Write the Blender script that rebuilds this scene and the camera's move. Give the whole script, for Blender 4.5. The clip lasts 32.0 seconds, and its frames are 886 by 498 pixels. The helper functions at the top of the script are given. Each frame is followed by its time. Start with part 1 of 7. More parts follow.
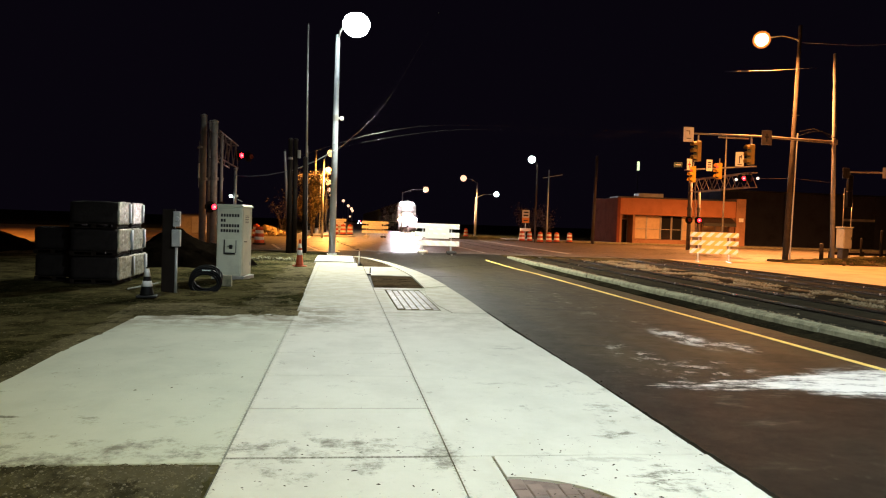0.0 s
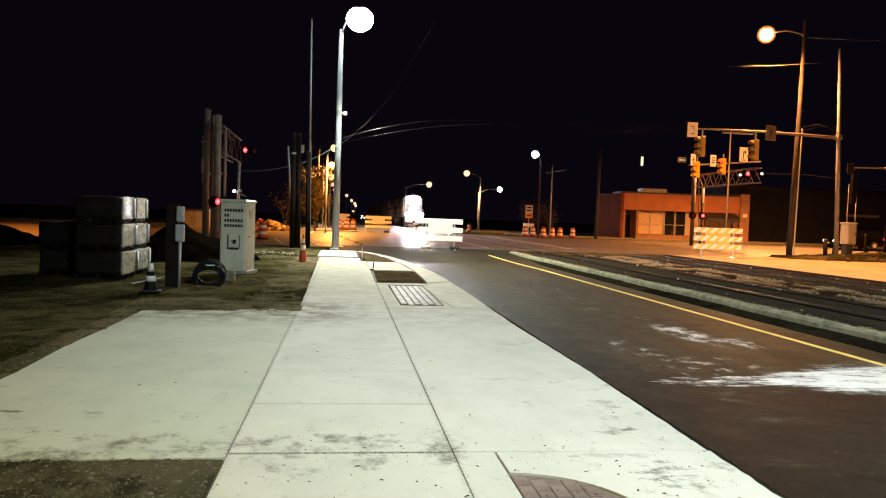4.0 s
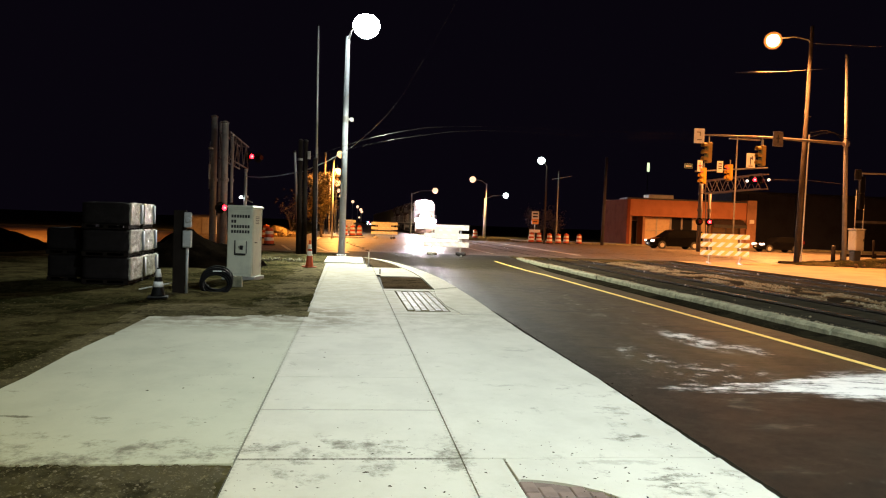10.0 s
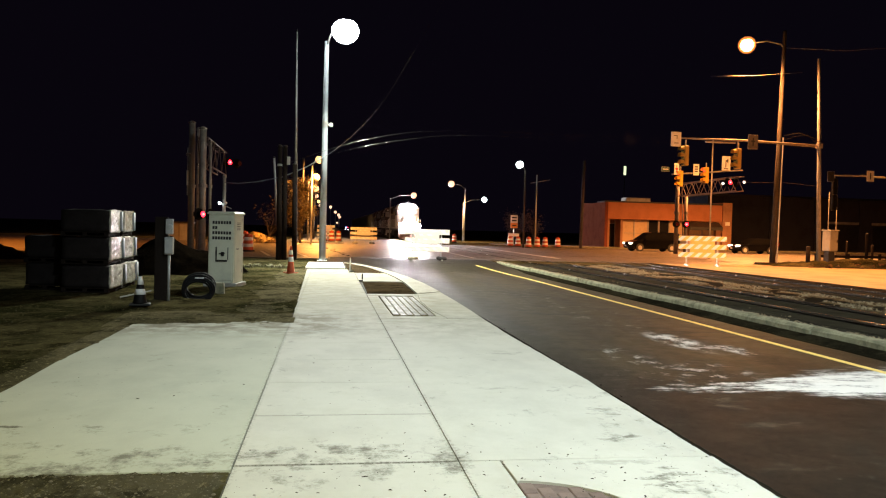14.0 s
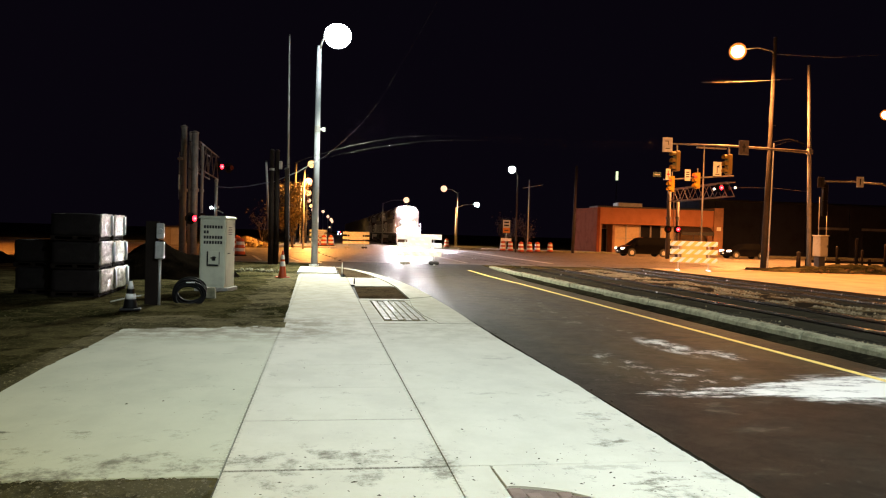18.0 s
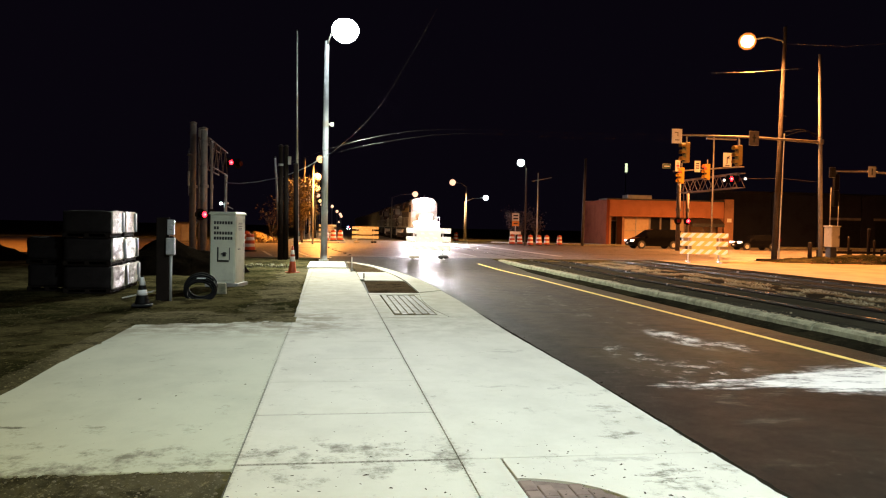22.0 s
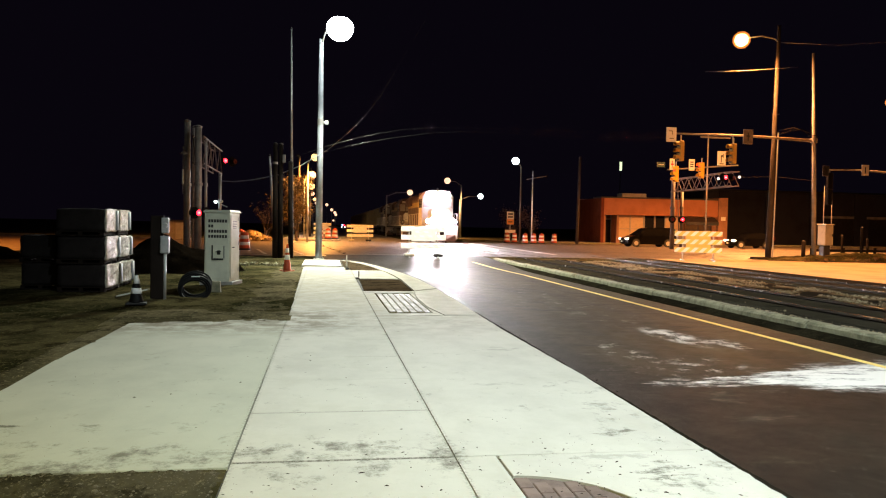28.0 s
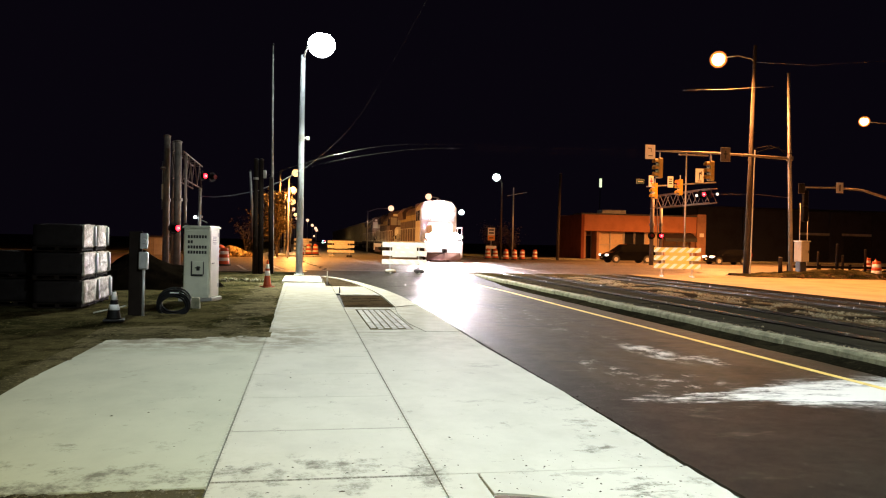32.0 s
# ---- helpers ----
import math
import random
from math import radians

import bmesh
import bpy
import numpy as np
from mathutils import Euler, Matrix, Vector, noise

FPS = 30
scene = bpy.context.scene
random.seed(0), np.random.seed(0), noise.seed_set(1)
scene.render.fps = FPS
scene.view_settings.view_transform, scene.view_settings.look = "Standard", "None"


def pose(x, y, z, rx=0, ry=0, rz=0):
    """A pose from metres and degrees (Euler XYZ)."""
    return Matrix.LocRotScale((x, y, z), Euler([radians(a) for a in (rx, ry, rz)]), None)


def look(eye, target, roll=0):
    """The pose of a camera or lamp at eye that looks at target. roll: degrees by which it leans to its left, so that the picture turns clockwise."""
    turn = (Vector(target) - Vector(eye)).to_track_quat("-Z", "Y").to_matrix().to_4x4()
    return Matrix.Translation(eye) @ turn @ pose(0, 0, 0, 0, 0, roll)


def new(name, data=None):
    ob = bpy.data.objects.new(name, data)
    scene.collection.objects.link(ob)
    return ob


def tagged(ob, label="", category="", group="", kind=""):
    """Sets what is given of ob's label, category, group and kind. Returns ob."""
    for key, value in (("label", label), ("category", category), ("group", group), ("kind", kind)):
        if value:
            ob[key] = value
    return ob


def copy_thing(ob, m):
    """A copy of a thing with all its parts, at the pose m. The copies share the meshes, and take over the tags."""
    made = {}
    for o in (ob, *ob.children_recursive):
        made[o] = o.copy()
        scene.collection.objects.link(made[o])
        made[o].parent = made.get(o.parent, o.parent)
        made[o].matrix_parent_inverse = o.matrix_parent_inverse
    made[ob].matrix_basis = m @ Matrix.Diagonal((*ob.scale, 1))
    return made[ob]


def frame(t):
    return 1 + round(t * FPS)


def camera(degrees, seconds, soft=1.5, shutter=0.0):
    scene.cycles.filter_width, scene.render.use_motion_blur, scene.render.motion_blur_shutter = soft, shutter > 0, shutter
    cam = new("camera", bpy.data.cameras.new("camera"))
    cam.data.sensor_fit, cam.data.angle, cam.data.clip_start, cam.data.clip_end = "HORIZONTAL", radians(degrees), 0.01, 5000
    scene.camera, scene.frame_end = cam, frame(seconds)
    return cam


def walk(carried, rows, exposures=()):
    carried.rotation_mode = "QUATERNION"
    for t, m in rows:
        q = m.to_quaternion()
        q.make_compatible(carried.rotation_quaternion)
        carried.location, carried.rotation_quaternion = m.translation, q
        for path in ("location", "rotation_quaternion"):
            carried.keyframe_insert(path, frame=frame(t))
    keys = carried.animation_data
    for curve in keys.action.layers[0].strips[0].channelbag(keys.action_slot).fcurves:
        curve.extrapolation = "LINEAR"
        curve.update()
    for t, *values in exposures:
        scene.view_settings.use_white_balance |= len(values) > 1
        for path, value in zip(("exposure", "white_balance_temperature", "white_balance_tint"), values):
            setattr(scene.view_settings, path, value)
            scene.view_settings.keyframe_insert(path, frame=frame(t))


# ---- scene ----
cam = camera(61.1, 32.0, 1.15)

PATH = [
    (0, (-0.038, -0.041, 1.612), (0.231, 1.94, 1.544), 1.9),
    (0.5, (-0.041, -0.051, 1.622), (0.231, 1.929, 1.554), 1.9),
    (1, (-0.034, -0.034, 1.617), (0.235, 1.947, 1.552), 1.9),
    (1.5, (-0.038, -0.012, 1.608), (0.23, 1.969, 1.543), 1.9),
    (2, (-0.035, -0.032, 1.61), (0.23, 1.949, 1.54), 2.0),
    (2.5, (-0.042, -0.044, 1.622), (0.223, 1.937, 1.555), 2.0),
    (3, (-0.037, -0.032, 1.614), (0.224, 1.95, 1.544), 2.0),
    (3.5, (-0.041, -0.043, 1.62), (0.222, 1.938, 1.541), 2.0),
    (5.5, (-0.034, -0.043, 1.62), (0.216, 1.939, 1.536), 1.9),
    (6, (-0.034, -0.033, 1.615), (0.222, 1.949, 1.537), 1.8),
    (6.5, (-0.035, -0.036, 1.618), (0.225, 1.945, 1.543), 1.8),
    (7, (-0.04, -0.025, 1.609), (0.23, 1.955, 1.535), 1.7),
    (7.5, (-0.038, -0.037, 1.618), (0.232, 1.943, 1.543), 1.9),
    (8, (-0.037, -0.025, 1.616), (0.231, 1.955, 1.545), 1.9),
    (8.5, (-0.032, -0.032, 1.616), (0.235, 1.949, 1.548), 2.0),
    (9, (-0.037, -0.028, 1.615), (0.237, 1.952, 1.545), 1.9),
    (9.5, (-0.034, -0.038, 1.615), (0.233, 1.943, 1.548), 1.9),
    (10, (-0.056, -0.037, 1.617), (0.189, 1.947, 1.551), 2.0),
    (10.5, (-0.113, -0.059, 1.624), (0.145, 1.923, 1.566), 2.3),
    (11, (-0.172, -0.053, 1.614), (0.137, 1.922, 1.542), 0.5),
    (11.5, (-0.183, -0.055, 1.611), (0.11, 1.923, 1.557), 1.4),
    (12, (-0.179, -0.072, 1.61), (0.092, 1.909, 1.545), 1.4),
    (12.5, (-0.177, -0.063, 1.611), (0.101, 1.917, 1.545), 1.3),
    (13, (-0.182, -0.055, 1.618), (0.087, 1.926, 1.574), 1.7),
    (13.5, (-0.18, -0.062, 1.613), (0.11, 1.916, 1.562), 1.7),
    (14, (-0.178, -0.049, 1.609), (0.124, 1.928, 1.557), 1.5),
    (14.5, (-0.177, -0.054, 1.613), (0.127, 1.922, 1.564), 1.5),
    (16.5, (-0.165, -0.042, 1.609), (0.153, 1.932, 1.569), 1.6),
    (17, (-0.167, -0.063, 1.616), (0.151, 1.911, 1.575), 1.7),
    (17.5, (-0.164, -0.057, 1.611), (0.155, 1.917, 1.576), 1.7),
    (18, (-0.161, -0.059, 1.613), (0.16, 1.914, 1.574), 1.6),
    (18.5, (-0.165, -0.049, 1.609), (0.156, 1.925, 1.569), 1.6),
    (19, (-0.168, -0.064, 1.61), (0.151, 1.91, 1.574), 1.4),
    (19.5, (-0.167, -0.078, 1.611), (0.13, 1.899, 1.552), 1.4),
    (20, (-0.165, -0.064, 1.61), (0.13, 1.913, 1.543), 1.5),
    (20.5, (-0.17, -0.08, 1.617), (0.128, 1.897, 1.553), 1.5),
    (21, (-0.166, -0.076, 1.615), (0.136, 1.9, 1.557), 1.4),
    (21.5, (-0.165, -0.079, 1.618), (0.137, 1.897, 1.564), 1.3),
    (22, (-0.163, -0.075, 1.614), (0.134, 1.902, 1.558), 1.1),
    (22.5, (-0.165, -0.087, 1.617), (0.133, 1.89, 1.561), 1.1),
    (23, (-0.167, -0.077, 1.613), (0.137, 1.899, 1.56), 1.2),
    (23.5, (-0.17, -0.077, 1.616), (0.138, 1.898, 1.564), 1.3),
    (24, (-0.172, -0.079, 1.614), (0.139, 1.896, 1.561), 1.4),
    (24.5, (-0.17, -0.071, 1.616), (0.135, 1.905, 1.561), 1.4),
    (25, (-0.168, -0.06, 1.61), (0.137, 1.916, 1.565), 1.1),
    (25.5, (-0.161, -0.062, 1.612), (0.151, 1.913, 1.562), 1.2),
    (27.5, (-0.166, -0.068, 1.615), (0.144, 1.906, 1.554), 1.2),
    (28, (-0.169, -0.07, 1.608), (0.142, 1.905, 1.548), 1.1),
    (28.5, (-0.161, -0.068, 1.611), (0.144, 1.908, 1.543), 1.0),
    (29, (-0.162, -0.068, 1.612), (0.15, 1.906, 1.541), 1.2),
    (29.5, (-0.167, -0.046, 1.606), (0.157, 1.927, 1.546), 1.5),
    (30, (-0.165, -0.043, 1.62), (0.162, 1.929, 1.577), 1.7),
    (30.5, (-0.173, -0.07, 1.606), (0.171, 1.899, 1.556), 1.3),
    (31, (-0.177, -0.064, 1.616), (0.185, 1.903, 1.597), 1.5),
    (31.5, (-0.168, -0.08, 1.618), (0.186, 1.889, 1.594), 1.2),
    (32, (-0.174, -0.086, 1.619), (0.186, 1.881, 1.602), 1.2),
]
walk(cam, [(t, look(eye, target, roll)) for t, eye, target, roll in PATH])

# ---- world: a black night sky with a trace of town glow ----
world = bpy.data.worlds.new("night")
scene.world = world
world.use_nodes = True
world.node_tree.nodes["Background"].inputs[0].default_value = (0.30, 0.20, 0.46, 1)
world.node_tree.nodes["Background"].inputs[1].default_value = 0.008

WHITE_LED, SODIUM = (0.95, 1.0, 0.85), (1.0, 0.355, 0.092)


def lamp(name, place, watts, colour, radius=0.15, target=None, cone=150):
    """A luminaire's light: a wide spot that shines down from its lens."""
    data = bpy.data.lights.new(name, "SPOT")
    data.energy, data.color, data.shadow_soft_size = watts, colour, radius
    data.spot_size, data.spot_blend = radians(cone), 0.85
    ob = new(name, data)
    ob.matrix_basis = look(place, target or (place[0], place[1] + 0.01, 0))
    return ob


lamp("led_light", (0.35, 32.9, 9.6), 19000, WHITE_LED, 0.15, (5.2, 27.0, 0), 146)
lamp("led_light", (5.2, -0.8, 9.9), 10700, (0.82, 0.96, 1.0), 0.15, (6.0, 7.6, 0), 93)
lamp("sodium_light", (-4.2, -1.5, 8.0), 2200, (1.0, 0.86, 0.20))
lamp("sodium_light", (22.7, 39.0, 11.9), 20000, SODIUM, 0.15, None, 168)
lamp("sodium_light", (27.0, 19.0, 11.9), 33000, SODIUM, 0.15, (22.0, 26.5, 0), 94)
# unseen lamp, added to warm the colour of the near asphalt
lamp("sodium_light", (25.2, 4.0, 11.9), 2200, (1.0, 0.58, 0.26), 0.15, (12.0, 22.0, 0), 70)
lamp("sodium_light", (45.2, 55.0, 11.9), 30000, SODIUM, 0.15, None, 174)
# no lamp stands here: added to light the low building, cars and street
lamp("sodium_light", (34.0, 58.0, 12.1), 52000, SODIUM)
lamp("sodium_light", (-1.0, 60.5, 6.6), 10500, (1.0, 0.37, 0.065), 0.15, None, 172)
lamp("sodium_light", (-1.0, 76.0, 8.2), 15000, (1.0, 0.41, 0.09), 0.15, None, 176)
lamp("sodium_light", (-1.8, 88.0, 5.6), 26000, (1.0, 0.60, 0.26), 0.15, None, 176)
for y in (120.0, 154.0):
    lamp("sodium_light", (-2.8, y, 7.4), 52000, (1.0, 0.62, 0.34), 0.15, None, 176)
lamp("sodium_light", (11.3, 103.0, 5.9), 14000, (1.0, 0.72, 0.50))
lamp("sodium_light", (-21.0, 52.0, 9.0), 8500, (1.0, 0.27, 0.03))
lamp("sodium_light", (16.0, 97.5, 7.0), 9000, (1.0, 0.5, 0.2))

# ---- materials ----


def nodes_of(name):
    m = bpy.data.materials.new(name)
    m.use_nodes = True
    t = m.node_tree
    return m, t, t.nodes["Principled BSDF"]


def mixed(t, a, b, fac, mode="MIX"):
    n = t.nodes.new("ShaderNodeMix")
    n.data_type, n.blend_type = "RGBA", mode
    for sock, v in ((n.inputs[6], a), (n.inputs[7], b), (n.inputs[0], fac)):
        if isinstance(v, (int, float)):
            sock.default_value = v
        elif isinstance(v, tuple):
            sock.default_value = (*v, 1) if len(v) == 3 else v
        else:
            t.links.new(v, sock)
    return n.outputs[2]


def math_node(t, op, a, b=0.0, c=0.0):
    n = t.nodes.new("ShaderNodeMath")
    n.operation = op
    for sock, v in zip(n.inputs, (a, b, c)):
        if isinstance(v, (int, float)):
            sock.default_value = v
        else:
            t.links.new(v, sock)
    return n.outputs[0]


def coords(t, scale=(1, 1, 1), shift=(0, 0, 0)):
    c, m = t.nodes.new("ShaderNodeTexCoord"), t.nodes.new("ShaderNodeMapping")
    m.inputs[3].default_value, m.inputs[1].default_value = scale, shift
    t.links.new(c.outputs["Object"], m.inputs[0])
    return m.outputs[0]


def noise_tex(t, vec, scale, detail=4, rough=0.6):
    n = t.nodes.new("ShaderNodeTexNoise")
    n.inputs["Scale"].default_value, n.inputs["Detail"].default_value, n.inputs["Roughness"].default_value = scale, detail, rough
    t.links.new(vec, n.inputs["Vector"])
    return n.outputs[0]


def band(t, v, lo, hi, out0=0.0, out1=1.0):
    n = t.nodes.new("ShaderNodeMapRange")
    n.interpolation_type = "SMOOTHSTEP"
    t.links.new(v, n.inputs[0])
    for i, x in enumerate((lo, hi, out0, out1)):
        n.inputs[i + 1].default_value = x
    return n.outputs[0]


def xyz(t):
    c, s = t.nodes.new("ShaderNodeTexCoord"), t.nodes.new("ShaderNodeSeparateXYZ")
    t.links.new(c.outputs["Object"], s.inputs[0])
    return s.outputs


def bumped(t, bsdf, height, strength=0.3, distance=0.01):
    b = t.nodes.new("ShaderNodeBump")
    b.inputs["Strength"].default_value, b.inputs["Distance"].default_value = strength, distance
    t.links.new(height, b.inputs["Height"])
    t.links.new(b.outputs[0], bsdf.inputs["Normal"])


def mat(name, colour, rough=0.6, metal=0.0, wear=0.35, scale=3.0, grain=60.0, bump=0.2, other=None, vary=0.0, coat=0.0, gloss=0.5):
    """Paint, metal, wood or soil: a base colour that goes over to another in stains, a fine grain and a little relief."""
    m, t, b = nodes_of(name)
    vec = coords(t)
    big, fine = noise_tex(t, vec, scale, 5, 0.65), noise_tex(t, vec, grain, 3, 0.7)
    dark = other or tuple(c * 0.55 for c in colour)
    col = mixed(t, colour, dark, math_node(t, "MULTIPLY", band(t, big, 0.42, 0.72), wear * 1.6))
    col = mixed(t, col, tuple(c * 0.6 for c in colour), math_node(t, "MULTIPLY", band(t, fine, 0.5, 0.75), wear))
    if vary:
        info = t.nodes.new("ShaderNodeObjectInfo")
        col = mixed(t, col, (0.02, 0.02, 0.02), math_node(t, "MULTIPLY", info.outputs["Random"], vary))
    t.links.new(col, b.inputs["Base Color"])
    t.links.new(band(t, big, 0.3, 0.8, max(rough - 0.08, 0.02), min(rough + 0.12, 1)), b.inputs["Roughness"])
    b.inputs["Metallic"].default_value, b.inputs["Coat Weight"].default_value, b.inputs["Specular IOR Level"].default_value = metal, coat, gloss
    if bump:
        bumped(t, b, fine, bump, 0.01)
    return m


def glow(name, colour, strength):
    m, t, b = nodes_of(name)
    b.inputs["Base Color"].default_value = (*colour, 1)
    b.inputs["Emission Color"].default_value, b.inputs["Emission Strength"].default_value = (*colour, 1), strength
    return m


def halo_mat(name, colour, strength, clear=0.55):
    """A see-through glowing shell that imitates the halo round a lamp."""
    m, t, b = nodes_of(name)
    e, c, mix = t.nodes.new("ShaderNodeEmission"), t.nodes.new("ShaderNodeBsdfTransparent"), t.nodes.new("ShaderNodeMixShader")
    e.inputs[0].default_value, e.inputs[1].default_value, mix.inputs[0].default_value = (*colour, 1), strength, clear
    t.links.new(e.outputs[0], mix.inputs[1])
    t.links.new(c.outputs[0], mix.inputs[2])
    t.links.new(mix.outputs[0], t.nodes["Material Output"].inputs[0])
    return m


def concrete_mat(name, colour, stain=1.0):
    m, t, b = nodes_of(name)
    vec = coords(t)
    cloud, patch, fine = noise_tex(t, coords(t, (1.3, 0.8, 1)), 1.0, 7, 0.62), noise_tex(t, vec, 2.4, 7, 0.7), noise_tex(t, vec, 110, 3, 0.7)
    x, y, z = xyz(t)
    col = mixed(t, colour, tuple(c * 0.87 for c in colour), band(t, cloud, 0.38, 0.70))
    col = mixed(t, col, (0.40, 0.39, 0.30), math_node(t, "MULTIPLY", band(t, patch, 0.45, 0.75), 0.28))
    # trodden soil: along the joint at the near end, at the road's edge, and in a few loose blots
    near = math_node(t, "SUBTRACT", 1.0, band(t, math_node(t, "ABSOLUTE", math_node(t, "SUBTRACT", y, 5.15)), 0.05, 0.75))
    near = math_node(t, "MULTIPLY", near, band(t, x, 0.7, 1.2, 1.0, 0.15))
    side = math_node(t, "MULTIPLY", band(t, x, 1.7, 2.45), math_node(t, "SUBTRACT", 1.0, band(t, y, 6.6, 8.6)))
    where = math_node(t, "MAXIMUM", math_node(t, "MAXIMUM", near, math_node(t, "MULTIPLY", side, 0.5)), 0.03)
    spots, crumbs = noise_tex(t, coords(t, (1.2, 1.0, 1)), 2.9, 9, 0.74), noise_tex(t, vec, 34, 4, 0.75)
    ragged = noise_tex(t, coords(t, (1.0, 1.7, 1), (2, 7, 0)), 4.5, 9, 0.76)
    amount = math_node(t, "ADD", math_node(t, "ADD", spots, math_node(t, "MULTIPLY", where, 0.13)), math_node(t, "MULTIPLY", math_node(t, "SUBTRACT", crumbs, 0.5), 0.15))
    smear = math_node(t, "MULTIPLY", band(t, amount, 0.575, 0.78), 0.85 * stain)
    col = mixed(t, col, (0.105, 0.098, 0.072), smear)
    for cx, cy, wx, wy, amount_ in ((-2.70, 6.13, 0.36, 0.055, 0.85), (-2.03, 6.10, 0.16, 0.07, 0.6), (-1.88, 5.97, 0.10, 0.03, 0.5), (-1.42, 5.86, 0.10, 0.12, 0.32), (-1.22, 5.90, 0.09, 0.14, 0.3), (-2.4, 5.35, 0.5, 0.07, 0.25), (2.15, 5.58, 0.26, 0.14, 0.75), (2.10, 4.58, 0.24, 0.30, 0.8), (1.85, 4.95, 0.4, 0.09, 0.3), (2.3, 6.4, 0.18, 0.25, 0.5), (1.6, 7.4, 0.35, 0.1, 0.3), (2.15, 9.6, 0.3, 0.3, 0.3)):
        dx, dy = math_node(t, "DIVIDE", math_node(t, "SUBTRACT", x, cx), wx), math_node(t, "DIVIDE", math_node(t, "SUBTRACT", y, cy), wy)
        near_ = math_node(t, "SUBTRACT", 1.0, math_node(t, "ADD", math_node(t, "MULTIPLY", dx, dx), math_node(t, "MULTIPLY", dy, dy)))
        blot = band(t, math_node(t, "ADD", near_, math_node(t, "MULTIPLY", math_node(t, "SUBTRACT", ragged, 0.52), 7.0)), 0.3, 1.3, 0.0, amount_)
        blot = math_node(t, "MULTIPLY", blot, band(t, near_, -1.2, 0.4))
        col = mixed(t, col, (0.075, 0.07, 0.045), blot)
    # soil washed over the far end of the wide slab and down its joints
    far = math_node(t, "MULTIPLY", band(t, y, 10.4, 12.3), math_node(t, "SUBTRACT", 1.0, band(t, y, 13.1, 15.0)))
    col = mixed(t, col, (0.13, 0.105, 0.06), math_node(t, "MULTIPLY", math_node(t, "MULTIPLY", far, band(t, x, -0.5, 0.6, 1.0, 0.3)), band(t, patch, 0.38, 0.60, 0.15, 0.9)))
    # farther panels go darker and yellower
    col = mixed(t, col, (0.30, 0.275, 0.185), math_node(t, "MULTIPLY", band(t, y, 11.5, 16.0), band(t, patch, 0.30, 0.65, 0.25, 0.7)))
    for line in (-0.775, 0.75):
        seam = math_node(t, "SUBTRACT", 1.0, band(t, math_node(t, "ABSOLUTE", math_node(t, "SUBTRACT", x, line)), 0.004, 0.045))
        col = mixed(t, col, (0.10, 0.09, 0.06), math_node(t, "MULTIPLY", seam, band(t, crumbs, 0.42, 0.66, 0.0, 0.6)))
    for line, firm in ((5.05, 1.0), (6.39, 0.3)):
        seam = math_node(t, "SUBTRACT", 1.0, band(t, math_node(t, "ABSOLUTE", math_node(t, "SUBTRACT", y, line)), 0.008, 0.030))
        col = mixed(t, col, (0.08, 0.07, 0.05), math_node(t, "MULTIPLY", seam, math_node(t, "MULTIPLY", band(t, crumbs, 0.34, 0.60, 0.25 * firm, 0.9 * firm), math_node(t, "MULTIPLY", band(t, x, -0.80, -0.76), math_node(t, "SUBTRACT", 1.0, band(t, x, 0.73, 0.77))))))
    col = mixed(t, col, tuple(c * 0.72 for c in colour), math_node(t, "MULTIPLY", band(t, fine, 0.52, 0.8), 0.4))
    t.links.new(col, b.inputs["Base Color"])
    b.inputs["Roughness"].default_value, b.inputs["Specular IOR Level"].default_value = 0.85, 0.3
    bumped(t, b, fine, 0.25, 0.004)
    return m


